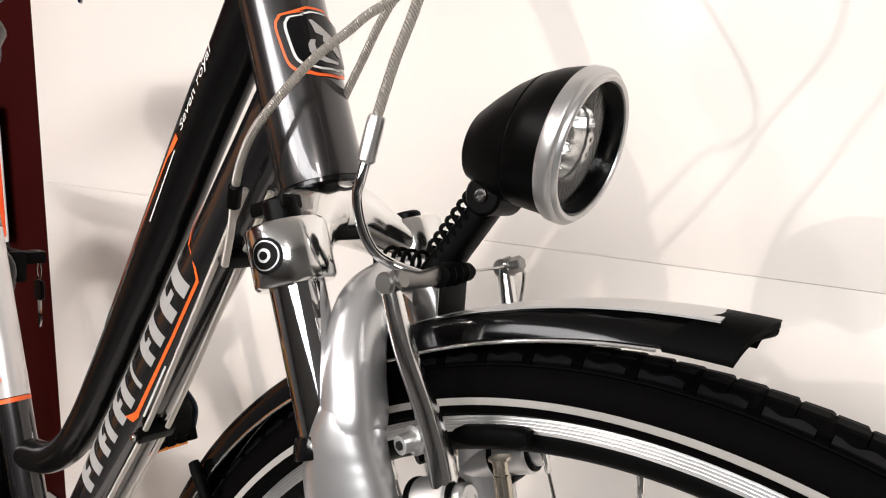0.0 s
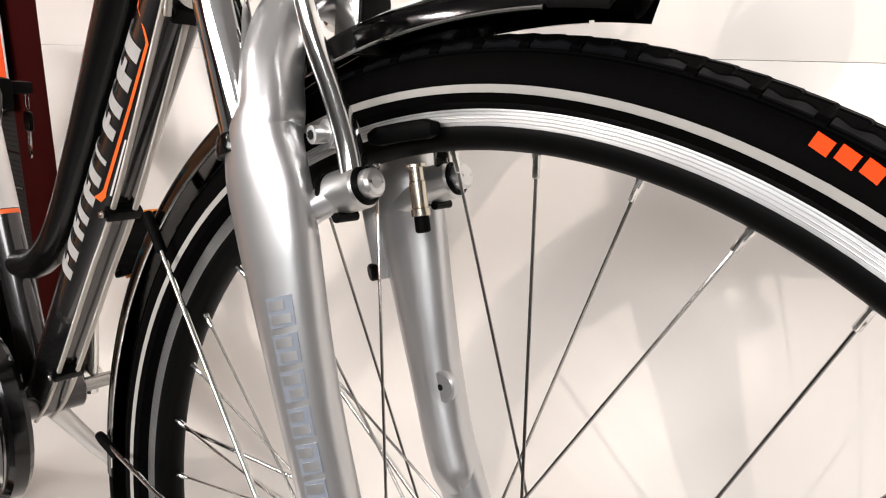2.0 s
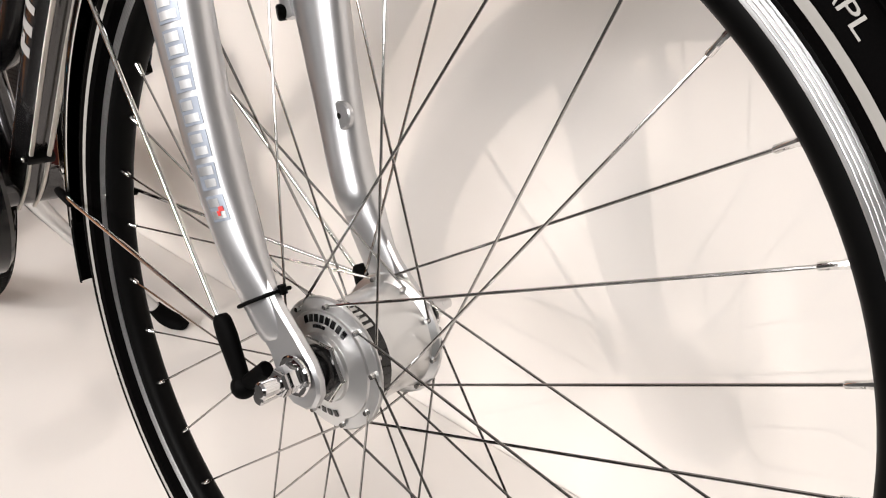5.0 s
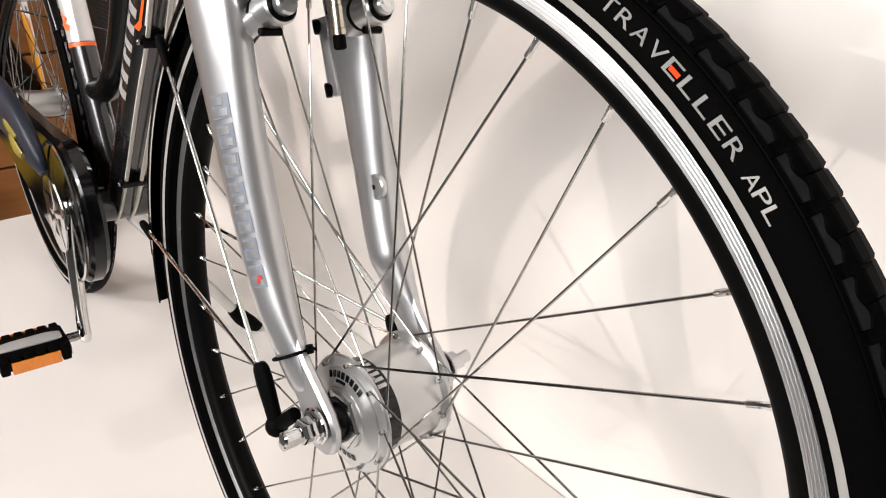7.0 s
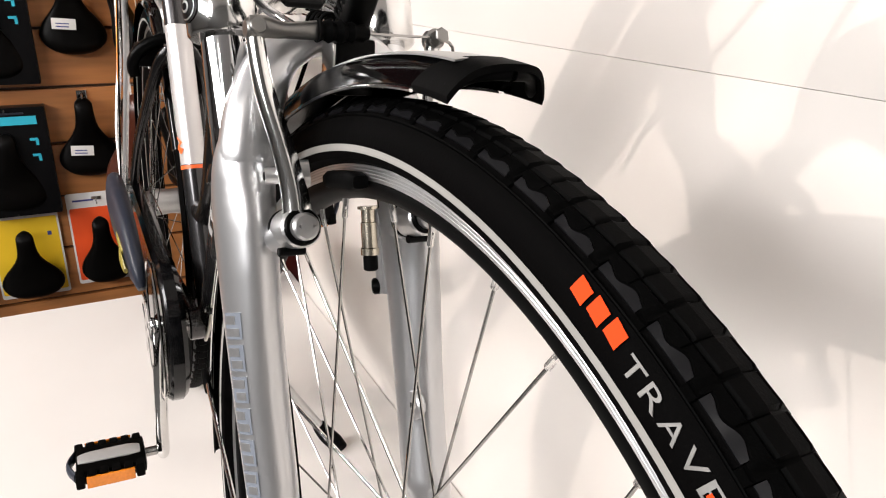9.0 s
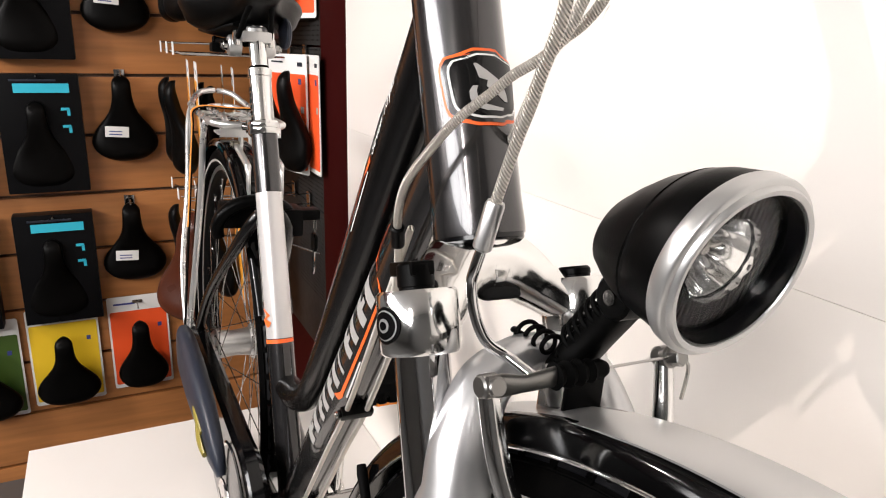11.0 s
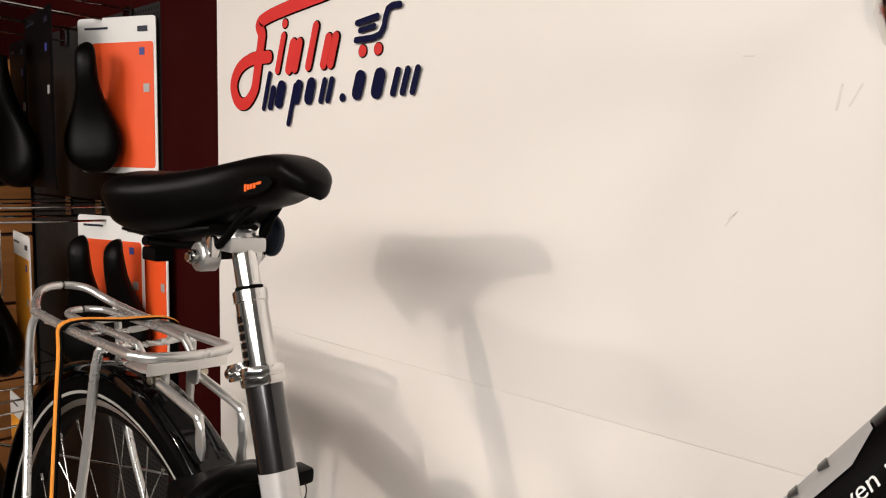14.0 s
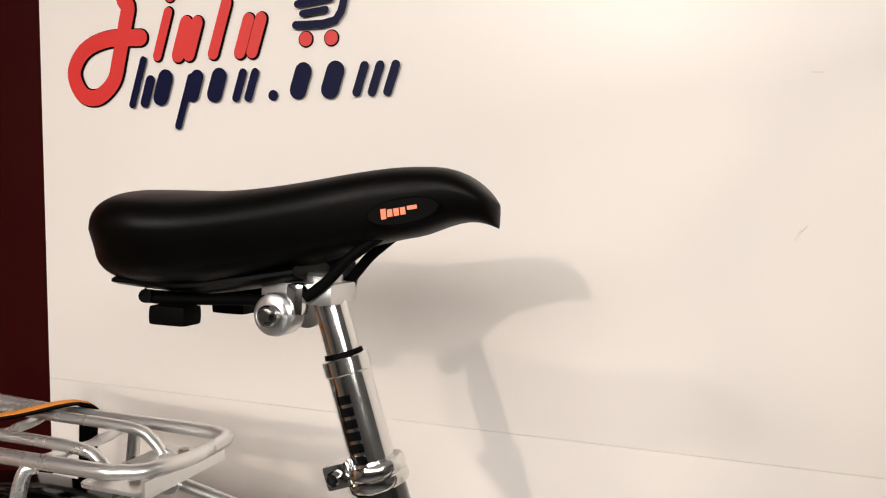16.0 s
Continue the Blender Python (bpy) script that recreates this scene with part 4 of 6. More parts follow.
            bmesh.ops.translate(bm, verts=[v for v in ret["geom"] if isinstance(v, bmesh.types.BMVert)], vec=(0, -0.0003, 0))
            bmesh.ops.recalc_face_normals(bm, faces=bm.faces)
            return bm

        for k in range(7):
            u0 = 0.081 + 0.0195 * k
            bp("decal_block", leg_patch(u0, u0 + 0.0160, 0.14, 0.74), DECAL_SHADE, leg, "smoke grey outlined mark", steer=True)
            lo, hi = ((0.20, 0.58), (0.34, 0.68), (0.27, 0.62))[k % 3]
            bp("decal_block", leg_patch(u0 + 0.0018, u0 + 0.0066, lo, 0.68, 0.0008), SILVER, leg, steer=True)
            bp("decal_block", leg_patch(u0 + 0.0090, u0 + 0.0142, 0.20, hi, 0.0008), SILVER, leg, steer=True)
        for u0, u1, q0, q1 in ((0.0845, 0.0875, 0.46, 0.56), (0.0870, 0.0900, 0.54, 0.68)):
            bp("decal_tick", leg_patch(u0, u1, q0, q1, 0.0014, 3), SIGN_RED, leg, "small red tick", steer=True)
        zt = fk(0.0285, LEG + 0.011, s * 0.0545)
        pts = []
        for k in range(28):
            t = 2 * math.pi * k / 28
            pts.append(zt + FWD * (0.0180 * math.cos(t)) + V((0, 0.0128 * math.sin(t), 0)) + AX * 0.004 * math.cos(t))
        tie = bp("cable_tie", tube(pts, 0.0013, 8, closed=True), MATTE, leg, "black cable tie", steer=True)
        e = zt + FWD * 0.0180 + V((0, 0.004, 0)) + AX * 0.004
        bp("tie_head", join(cyl(e - AX * 0.003, e + AX * 0.003, 0.0028, 8), cyl(e, e + FWD * 0.008 + AX * 0.001, 0.0013, 6)), MATTE, leg, steer=True)
        w = [fk(0.030, LEG + 0.012, s * 0.044), fk(0.09, LEG + 0.006, s * 0.0395), fk(0.16, LEG + 0.0, s * 0.038), fk(0.24, LEG - 0.01, s * 0.039)]
        bp("dynamo_lead", tube(w, 0.0014, 8, n=6), MATTE, leg, "thin black dynamo lead", steer=True)
    else:
        # the tube's rounded end over the flat dropout
        bp("leg_end", tube([fk(u, LEG + f, y) for u, f, y in ((0.135, 0.0015, 0.0550), (0.100, 0.0015, 0.0540), (0.076, 0.0030, 0.0530), (0.064, 0.0040, 0.0530), (0.058, 0.0046, 0.0535))], [(0.0172, 0.0160), (0.0174, 0.0165), (0.0168, 0.0160), (0.0140, 0.0125), (0.0050, 0.0050)], 32, n=5), SILVER, leg, "rounded end of the leg tube", steer=True)
        # disc bosses and round boss seen on the far leg's inner side
        for u in (0.265, 0.215):
            p = fk(u, LEG - 0.019, 0.045)
            bp("caliper_boss", cyl(p, p - FWD * 0.004 + V((0, -0.006, 0)), 0.006, 14, 0.001), PLASTIC, leg, steer=True)
        p = fk(0.240, LEG - 0.015, 0.046)
        bp("caliper_rib", box(0, 0, 0, 0.012, 0.010, 0.062, 0.003, Matrix.Translation(p) @ Matrix.Rotation(radians(-18.5), 4, "Y")), SILVER, leg, steer=True)
        p = fk(0.1335, LEG + 0.0135, 0.0440)
        bp("round_boss", cyl(p + V((0, 0.004, 0)), p - V((0, 0.002, 0)), 0.0105, 24, 0.0012), SILVER, leg, steer=True)
        bp("round_boss_hole", cyl(p - V((0, 0.0018, 0)), p - V((0, 0.0022, 0)), 0.0022, 10), HOLE, leg, steer=True)
for r, lift, m_ in ((0.0095, 0.0005, PLASTIC), (0.0078, 0.0009, BEZEL), (0.0071, 0.0013, PLASTIC), (0.0036, 0.0017, BEZEL), (0.0022, 0.0021, PLASTIC)):
    rows = [(0.0165 + r * k / 8, 12 - math.degrees(math.sqrt(max(0.02, 1 - (k / 8) ** 2)) * r / 0.022), 12 + math.degrees(math.sqrt(max(0.02, 1 - (k / 8) ** 2)) * r / 0.022)) for k in range(-8, 9)]
    bp("clamp_emblem", on_tube(fk(0.3705 + CR_UP, LEG, -0.0545), fk(0.4040 + CR_UP, LEG, -0.0545), 0.0220, rows, 8, lift), m_, crown, "round black emblem" if lift < 0.0006 else "", steer=True)

# brake cable: noodle, link, boot and inner wire
lk = top_near + FWD * 0.005
END = STEER @ (lk + V((0, 0.024, 0)))
noodle = bp("noodle", tube([(-0.1262, -0.0490, 0.788), (-0.1284, -0.0520, 0.7734), (-0.1304, -0.0520, 0.7649), (-0.1285, -0.0500, 0.7508), (-0.1240, -0.0450, 0.7381), (-0.1181, -0.0350, 0.7309), END], 0.0027, 14, n=8), CHROME, label="chrome brake noodle")
bp("ferrule", tube([(-0.1272, -0.0502, 0.7820), (-0.1270, -0.0500, 0.7835), (-0.1237, -0.0472, 0.8040), (-0.1234, -0.0470, 0.8056)], [0.0030, 0.0046, 0.0046, 0.0040], 18), ALLOY, noodle, "silver ferrule")
link = bp("cable_link", join(tube([lk + V((0, -0.004, 0)), lk + V((0, 0.004, 0)), lk + V((0, 0.016, -0.001)), lk + V((0, 0.034, 0))], [(0.0056, 0.0022), (0.0060, 0.0026), (0.0044, 0.0024), (0.0054, 0.0024)], 14, n=4, side=(1, 0, 0)), cyl(lk + FWD * 0.001, lk + FWD * 0.004, 0.0048, 18, 0.0008)), DARK_STEEL, label="stamped cable link", steer=True)
bp("boot", tube([lk + V((0, 0.034 + 0.0035 * k, 0)) for k in range(10)], [0.0068 if k % 2 == 0 else 0.0050 for k in range(6)] + [0.0062, 0.0045, 0.0052, 0.0036], 16), MATTE, noodle, "black rubber boot", steer=True)
bp("inner_wire", tube([lk + V((0, 0.05, 0)), top_far + FWD * 0.006], 0.0008, 8), STEEL, noodle, steer=True)
bp("wire_tail", tube([top_far + FWD * 0.006, top_far + FWD * 0.009 + V((0, 0.010, -0.006)), top_far + FWD * 0.007 + V((0, 0.012, -0.026))], 0.0011, 8, n=4), STEEL, noodle, steer=True)

# mudguard
GR = 0.3705


def guard(a0, a1, r, w, depth, n, thick=0.0012, tip=0.0, center=FRONT, skew=0.0, skew_end=0.0, flare=0.0, shape=0.0):
    """A curved mudguard blade about a wheel centre, between two angles."""
    bm = bmesh.new()
    m = 30

    def profile(soft):
        out = []
        for k in range(m + 1):
            t = math.copysign(1 - (1 - abs(-1 + 2 * k / m)) ** 1.9, k - m / 2)
            hard = 0.07 * t * t + 0.93 * abs(t) ** 13
            out.append((t * w, -depth * (hard + (0.45 * t * t + 0.55 * abs(t) ** 5 - hard) * soft)))
        return out + [(x * 0.97, h - thick) for x, h in out[::-1]]

    rings = []
    for i in range(n + 1):
        a = radians(a0 + (a1 - a0) * i / n)
        fl = tip * (1 - i / n) ** 2 + flare * max(0, (112 - math.degrees(a)) / 30) ** 1.2
        sk = radians(skew + (skew_end - skew) * i / n)
        prof = [(-w + 2 * w * k / m, -depth * (2 * k / m - 1) ** 2) for k in range(m + 1)] if shape else []
        prof = prof + [(x, h - thick) for x, h in prof[::-1]] if shape else profile(max(0, min(1, (104 - math.degrees(a)) / 20)) if flare else 0.25)
        rings.append([bm.verts.new(center + V(((r + h + fl) * math.cos(a + sk * (abs(y) / w) ** 1.6), y, (r + h + fl) * math.sin(a + sk * (abs(y) / w) ** 1.6)))) for y, h in prof])
    P = len(prof)
    for i in range(n):
        for k in range(P):
            bm.faces.new((rings[i][k], rings[i][(k + 1) % P], rings[i + 1][(k + 1) % P], rings[i + 1][k]))
    bm.faces.new(rings[0])
    bm.faces.new(rings[-1][::-1])
    bmesh.ops.recalc_face_normals(bm, faces=bm.faces)
    return bm


mudguard = bp("front_mudguard", guard(83.6, 181.5, GR, 0.0240, 0.0160, 70, skew=3.2, flare=0.0125), FENDER, label="gloss black front mudguard", steer=True)
bp("guard_tip", guard(81.6, 84.4, GR + 0.0014, 0.0250, 0.0166, 8, 0.003, 0.0, skew=1.6, skew_end=3.4, flare=0.0125), MATTE, mudguard, "soft black mudguard tip", steer=True)
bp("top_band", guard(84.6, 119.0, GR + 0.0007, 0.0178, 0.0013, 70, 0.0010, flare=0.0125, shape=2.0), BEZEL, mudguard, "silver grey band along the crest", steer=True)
FT = 0.0125 * ((112 - 82.2) / 30) ** 1.2
lip = []
for k in range(-14, 15):
    t = 0.93 * k / 14
    a = radians(82.0 + 2.6 * abs(t) ** 1.6)
    rr = GR - 0.0030 + FT - 0.0166 * (0.45 * t * t + 0.55 * abs(t) ** 5)
    lip.append(FRONT + V((rr * math.cos(a), 0.0246 * t, rr * math.sin(a))))
bp("guard_lip", tube(lip, [(0.0012, 0.0010)] + [(0.0030, 0.0026)] * 27 + [(0.0012, 0.0010)], 12), MATTE, mudguard, "thick black rubber lip", steer=True)
bp("guard_flap", guard(179.5, 190.5, GR + 0.0014, 0.0215, 0.010, 10, 0.0022), MATTE, mudguard, "black rubber mudflap", steer=True)
for s in (-1, 1):
    edge = [FRONT + V(((GR - 0.0161 + 0.0125 * max(0, (112 - a) / 30) ** 1.2) * math.cos(radians(a)), s * 0.0240, (GR - 0.0161 + 0.0125 * max(0, (112 - a) / 30) ** 1.2) * math.sin(radians(a)))) for a in range(88, 182, 2)]
    bp("guard_edge", tube(edge, 0.0011, 8), POLISHED, mudguard, "bright rolled edge", steer=True)
    foot = V((-0.045, s * 0.064, 0.324))
    top = foot + V((-0.021, 0, 0.040))
    for ang, col in ((142.2, 0), (176.0, 0)):
        e = FRONT + V(((GR - 0.008) * math.cos(radians(ang)), s * 0.0275, (GR - 0.008) * math.sin(radians(ang))))
        stay = bp("stay", tube([top - V((0, 0, 0.004)), e], 0.0019, 10), POLISHED, mudguard, "thin steel mudguard stay", steer=True)
        dd = (foot - e).normalized()
        bp("stay_clip", tube([e - dd * 0.006, e, e + dd * 0.026, e + dd * 0.028], [0.0035, 0.0042, 0.0036, 0.0024], 12), MATTE, stay, "black plastic clip", steer=True)
    hold = bp("stay_foot", join(tube([top + V((-0.002, 0, 0.004)), top, foot + (top - foot) * 0.75, foot + (top - foot) * 0.35, foot], [(0.0045, 0.0035), (0.0078, 0.0055), (0.0088, 0.0060), (0.0074, 0.0055), (0.0062, 0.0052)], 18, n=4), ball(foot, 0.0088)), MATTE, mudguard, "black safety release holder", steer=True)
    bp("stay_boss", cyl(foot, foot + V((0.019, -s * 0.004, 0.020)), 0.0056, 14, 0.001), MATTE, hold, steer=True)
bp("guard_bracket", box(0, 0, 0, 0.018, 0.016, 0.03, 0.002, Matrix.Translation(FRONT + V((GR * math.cos(radians(109)), 0, GR * math.sin(radians(109)) + 0.008)))), POLISHED, mudguard, "bright bracket", steer=True)

# headlamp
LC = V((-0.049, 0.004, 0.7975))
LD = V((0.972, 0.0, -0.235)).normalized()
LR = Matrix.Translation(LC) @ LD.to_track_quat("X", "Z").to_matrix().to_4x4() @ Matrix.Scale(0.95, 4)


def lp(name, bm, material, label="", parent=None):
    bm.transform(LR)
    return bp(name, bm, material, parent or lamp_body, label, steer=True)


shell = [(0.0398, 0.006), (0.0396, 0.000), (0.0384, -0.0085), (0.0366, -0.0165), (0.0360, -0.0170), (0.0360, -0.0176), (0.0364, -0.0180), (0.0322, -0.0295), (0.0266, -0.0400), (0.0214, -0.0482), (0.0211, -0.0487), (0.0207, -0.0489), (0.0200, -0.0490), (0.0, -0.0492)]
sb = lathe(shell, 48, "x")
for v in sb.verts:
    v.co.z -= 0.0185 * min(1, max(0, -v.co.x / 0.060)) ** 1.35
sb.transform(LR)
lamp_body = bp("headlamp", sb, PLASTIC, None, "black headlamp with a silver bezel", steer=True)
lp("bezel", lathe([(0.0345, 0.0135), (0.0352, 0.0150), (0.0375, 0.0155), (0.0380, 0.0150), (0.0384, 0.0143), (0.0387, 0.0130), (0.0406, 0.0124), (0.0412, 0.0116), (0.0414, 0.0105), (0.0412, 0.0050), (0.0406, 0.0040), (0.0396, 0.0040), (0.0352, 0.0100)], 64, "x", close=True), BEZEL, "satin silver bezel")
lp("inner_wall", lathe([(0.0346, 0.0142), (0.0342, 0.0138), (0.0338, 0.0030)], 48, "x"), GLOSS, "black inner wall")
lp("reflector", lathe([(0.034, 0.006), (0.0335, 0.003), (0.0195, 0.0015), (0.0190, 0.000)], 48, "x"), PLASTIC, "black ribbed field")
for k in range(-9, 10):
    h = math.sqrt(max(0, 0.0325 ** 2 - (0.0033 * k) ** 2))
    for s in (-1, 1):
        lo = math.sqrt(max(0, 0.0200 ** 2 - (0.0033 * k) ** 2))
        if h - lo > 0.002:
            lp("rib", box(0.0032, 0.0033 * k, s * (h + lo) / 2, 0.0012, 0.0016, h - lo), PLASTIC)
mb = lathe([(0.0200, 0.0030), (0.0192, -0.001), (0.0180, -0.006), (0.0158, -0.011), (0.0115, -0.017), (0.006, -0.0205), (0.0, -0.0215)], 84, "x")
for v in mb.verts:
    turn = math.atan2(v.co.z, v.co.y)
    v.co.x += 0.0014 * abs(math.sin(7 * turn)) * min(1, math.hypot(v.co.y, v.co.z) / 0.012)
lp("mirror", mb, MIRROR, "fluted mirror")
lp("bulb_hood", join(cyl((-0.022, 0, 0), (-0.006, 0, 0), 0.0030, 12, 0.0008), box(-0.008, 0.0, 0.0045, 0.012, 0.006, 0.002, 0.0006)), STEEL)
lens = lp("lens", lathe([(0.0, 0.0098), (0.018, 0.0094), (0.0342, 0.0078), (0.0342, 0.0068), (0.018, 0.0084), (0.0, 0.0088)], 48, "x"), GLASS, "clear lens")
lens.visible_shadow = False
pv = V((-0.0885, 0.005, 0.7685))
arm_base = V((-0.122, 0.006, 0.7235))
stem_dir = (pv - arm_base).normalized()
bracket = bp("lamp_bracket", tube([arm_base - stem_dir * 0.012, arm_base, arm_base + stem_dir * 0.02, pv - stem_dir * 0.004, pv + stem_dir * 0.006], [(0.008, 0.009), (0.0085, 0.0095), (0.0078, 0.0085), (0.0075, 0.008), (0.005, 0.006)], 14, n=3, power=4), PLASTIC, None, "black lamp bracket", steer=True)
bp("joint", cyl(pv + V((0, -0.014, 0)), pv + V((0, 0.014, 0)), 0.0108, 24, 0.0015), PLASTIC, bracket, steer=True)
bp("joint_bolt", tube([pv + V((0, -0.013, 0)), pv + V((0, -0.0155, 0)), pv + V((0, -0.0157, 0)), pv + V((0, -0.0145, 0))], [0.0040, 0.0036, 0.0024, 0.0020], 16), STEEL, bracket, "steel joint bolt", steer=True)
bp("lamp_foot", tube([pv + V((0.004, 0, 0.008)), LC + V((-0.034, 0, -0.022)), LC + V((-0.022, 0, -0.026))], [(0.008, 0.010), (0.010, 0.012), (0.006, 0.010)], 12, n=3, power=3), PLASTIC, bracket, steer=True)
bp("bracket_foot", box(0, 0, 0, 0.016, 0.026, 0.034, 0.004, Matrix.Translation(arm_base + V((0.004, 0.0, -0.018)))), PLASTIC, bracket, steer=True)
coil = []
cn = V((-stem_dir.z, 0, stem_dir.x))
for k in range(150):
    t = k / 149
    a = 2 * math.pi * 7.5 * t
    coil.append(arm_base + (pv - arm_base) * (0.10 + 0.78 * t) + cn * (0.0060 + 0.0080 * math.cos(a)) + V((0, 0.0090 * math.sin(a), 0)))
for k in range(90):
    t = k / 89
    a = 2 * math.pi * (7.5 + 4.0 * t)
    coil.insert(0, arm_base + V((-0.002 - 0.028 * t, -0.010, 0.006)) + V((0, -0.0056 * math.sin(a), 0.0052 * math.cos(a))))
bp("lamp_lead", tube(coil, 0.0013, 7), MATTE, bracket, "curled black lead", steer=True)
bp("lamp_lead", tube([arm_base + V((-0.018, -0.012, 0.004)), arm_base + V((-0.034, -0.014, 0.004)), arm_base + V((-0.042, -0.006, -0.006)), fk(0.33, LEG - 0.005, -0.02)], 0.0014, 8, n=6), MATTE, bracket, steer=True)

# stem and bars
QX = V((-0.408, -0.022, 0.913)).normalized()
HQ = HT + V((0.002, 0.0025, 0))
stem = bp("stem", tube([HQ + QX * 0.005, HQ + QX * 0.080, HQ + QX * 0.098], [0.0154, 0.0154, 0.0172], 34), POLISHED, None, "polished quill stem", steer=True)
jt = HQ + QX * 0.126
bp("stem_head", tube([HQ + QX * 0.092, HQ + QX * 0.104, HQ + QX * 0.126, jt + V((0.03, 0, 0.055)), jt + V((0.07, 0, 0.140))], [(0.0162, 0.0158), (0.019, 0.0175), (0.021, 0.0185), (0.016, 0.0145), (0.015, 0.0145)], 26, n=5), POLISHED, stem, "polished adjustable stem arm", steer=True)
for s in (-1, 1):
    bp("stem_joint", tube([jt + V((0, s * y, 0)) for y in (0.0, 0.0190, 0.0205, 0.0210, 0.0210, 0.0195, 0.0195)], [0.0168, 0.0168, 0.0160, 0.0150, 0.0122, 0.0115, 0.0060], 32), POLISHED, stem, "stem joint with a sunk bolt", steer=True)
BC = jt + V((0.075, 0, 0.150))
for s in (-1, 1):
    bar = bp("handlebar", tube([BC, BC + V((0.0, s * 0.05, 0.0)), BC + V((0.0, s * 0.12, 0.03)), BC + V((-0.06, s * 0.20, 0.035)), BC + V((-0.20, s * 0.245, 0.01)), BC + V((-0.26, s * 0.255, 0.0))], 0.0111, 18, n=6), RACK, None, "silver swept handlebar", steer=True)
    bp("grip", tube([BC + V((-0.15, s * 0.233, 0.020)), BC + V((-0.155, s * 0.235, 0.018)), BC + V((-0.25, s * 0.253, 0.004)), BC + V((-0.272, s * 0.257, -0.002)), BC + V((-0.276, s * 0.258, -0.003))], [0.0145, 0.0165, 0.0165, 0.018, 0.012], 20), MATTE, bar, "black rubber grip", steer=True)
    lv = [BC + V((-0.075, s * 0.205, 0.02)), BC + V((-0.060, s * 0.226, -0.018)), BC + V((-0.110, s * 0.246, -0.042)), BC + V((-0.17, s * 0.262, -0.055)), BC + V((-0.185, s * 0.264, -0.055))]
    if s > 0:
        lv = [V((-0.270, 0.225, 1.175)), V((-0.290, 0.262, 1.125)), V((-0.318, 0.280, 1.060)), V((-0.332, 0.284, 1.022)), V((-0.334, 0.284, 1.017))]
        bp("lever_blade", tube([V((-0.275, 0.262, 1.135)), V((-0.300, 0.300, 1.075)), V((-0.326, 0.290, 1.024)), V((-0.334, 0.284, 1.018))], [(0.0030, 0.0045)] * 4, 12, n=6), BRAKE_TRACK, bar, "bright lever edge", steer=True)
    bp("brake_lever", tube(lv, [(0.006, 0.008), (0.006, 0.009), (0.005, 0.008), (0.0045, 0.007), (0.004, 0.006)], 14, n=6), POLISHED, bar, "polished brake lever", steer=True)

# outer cables from the bars
bp("shift_cable", tube([(-0.2737, -0.030, 0.7098), (-0.2610, -0.034, 0.7374), (-0.2499, -0.040, 0.7580), (-0.2361, -0.046, 0.7775), (-0.2175, -0.050, 0.7974), (-0.1967, -0.047, 0.8179), (-0.1764, -0.041, 0.8376), (-0.1551, -0.029, 0.8572), (-0.125, -0.012, 0.892), (-0.085, -0.030, 1.0), STEER @ (BC + V((-0.05, -0.19, 0.03)))], 0.0026, 14, n=10), BRAID, None, "braided silver outer cable")
bp("rear_brake_cable", tube([(-0.268, 0.034, 0.735), (-0.250, 0.028, 0.765), (-0.2310, 0.016, 0.788), (-0.2102, 0.008, 0.8136), (-0.1886, 0.005, 0.8416), (-0.1644, 0.002, 0.8715), (-0.128, 0.015, 0.93), STEER @ (BC + V((-0.05, 0.18, 0.02)))], 0.0026, 14, n=10), BRAID, None, "braided silver outer cable")
bp("front_brake_cable", tube([(-0.1245, -0.0480, 0.799), (-0.1234, -0.0470, 0.8056), (-0.1147, -0.0450, 0.8325), (-0.1020, -0.0450, 0.8588), (-0.078, -0.052, 0.905), (-0.062, -0.082, 1.0), STEER @ (BC + V((-0.05, -0.2, 0.0)))], 0.0027, 14, n=10), BRAID, None, "braided silver outer cable")
e1, dperp = V((0, -1, 0)), V((DD.z, 0, -DD.x))
for y, h in ((-0.014, 0.0285), (0.004, 0.0315)):
    runs = [DTT - DD * 0.055 + V((0, y - 0.012, 0)) + dperp * (h - 0.004), DTB + DD * 0.36 + V((0, y, 0)) + dperp * h, DTB + DD * 0.245 + V((0, y, 0)) + dperp * h, DTB + DD * 0.05 + V((0, y, 0)) + dperp * h, BBX + V((0.0, y, -0.028))]
    bp("guide_cable", tube(runs, 0.0024, 12, n=8), BRAID, down_tube, "grey cable under the down tube")
for u in (0.535, 0.334, 0.087):
    o = DTB + DD * u + dperp * 0.0300
    clip = bp("cable_clip", join(box(0, 0, 0, 0.011, 0.030, 0.010, 0.002, Matrix.Translation(o + V((0, -0.004, 0))) @ Matrix.Rotation(-math.atan2(DD.z, DD.x), 4, "Y")), cyl(o + V((0, -0.022, 0)), o + V((0, -0.013, 0)), 0.004, 12, 0.001)), PLASTIC, down_tube, "black cable clip")
    bp("clip_screw", cyl(o + V((0, -0.0245, 0)), o + V((0, -0.0215, 0)), 0.003, 10, 0.0006), STEEL, down_tube)
bp("cable_stop", cyl((-0.2545, -0.0375, 0.750), (-0.2455, -0.0422, 0.7645), 0.0044, 14, 0.001), PLASTIC, down_tube, "black cable stop")

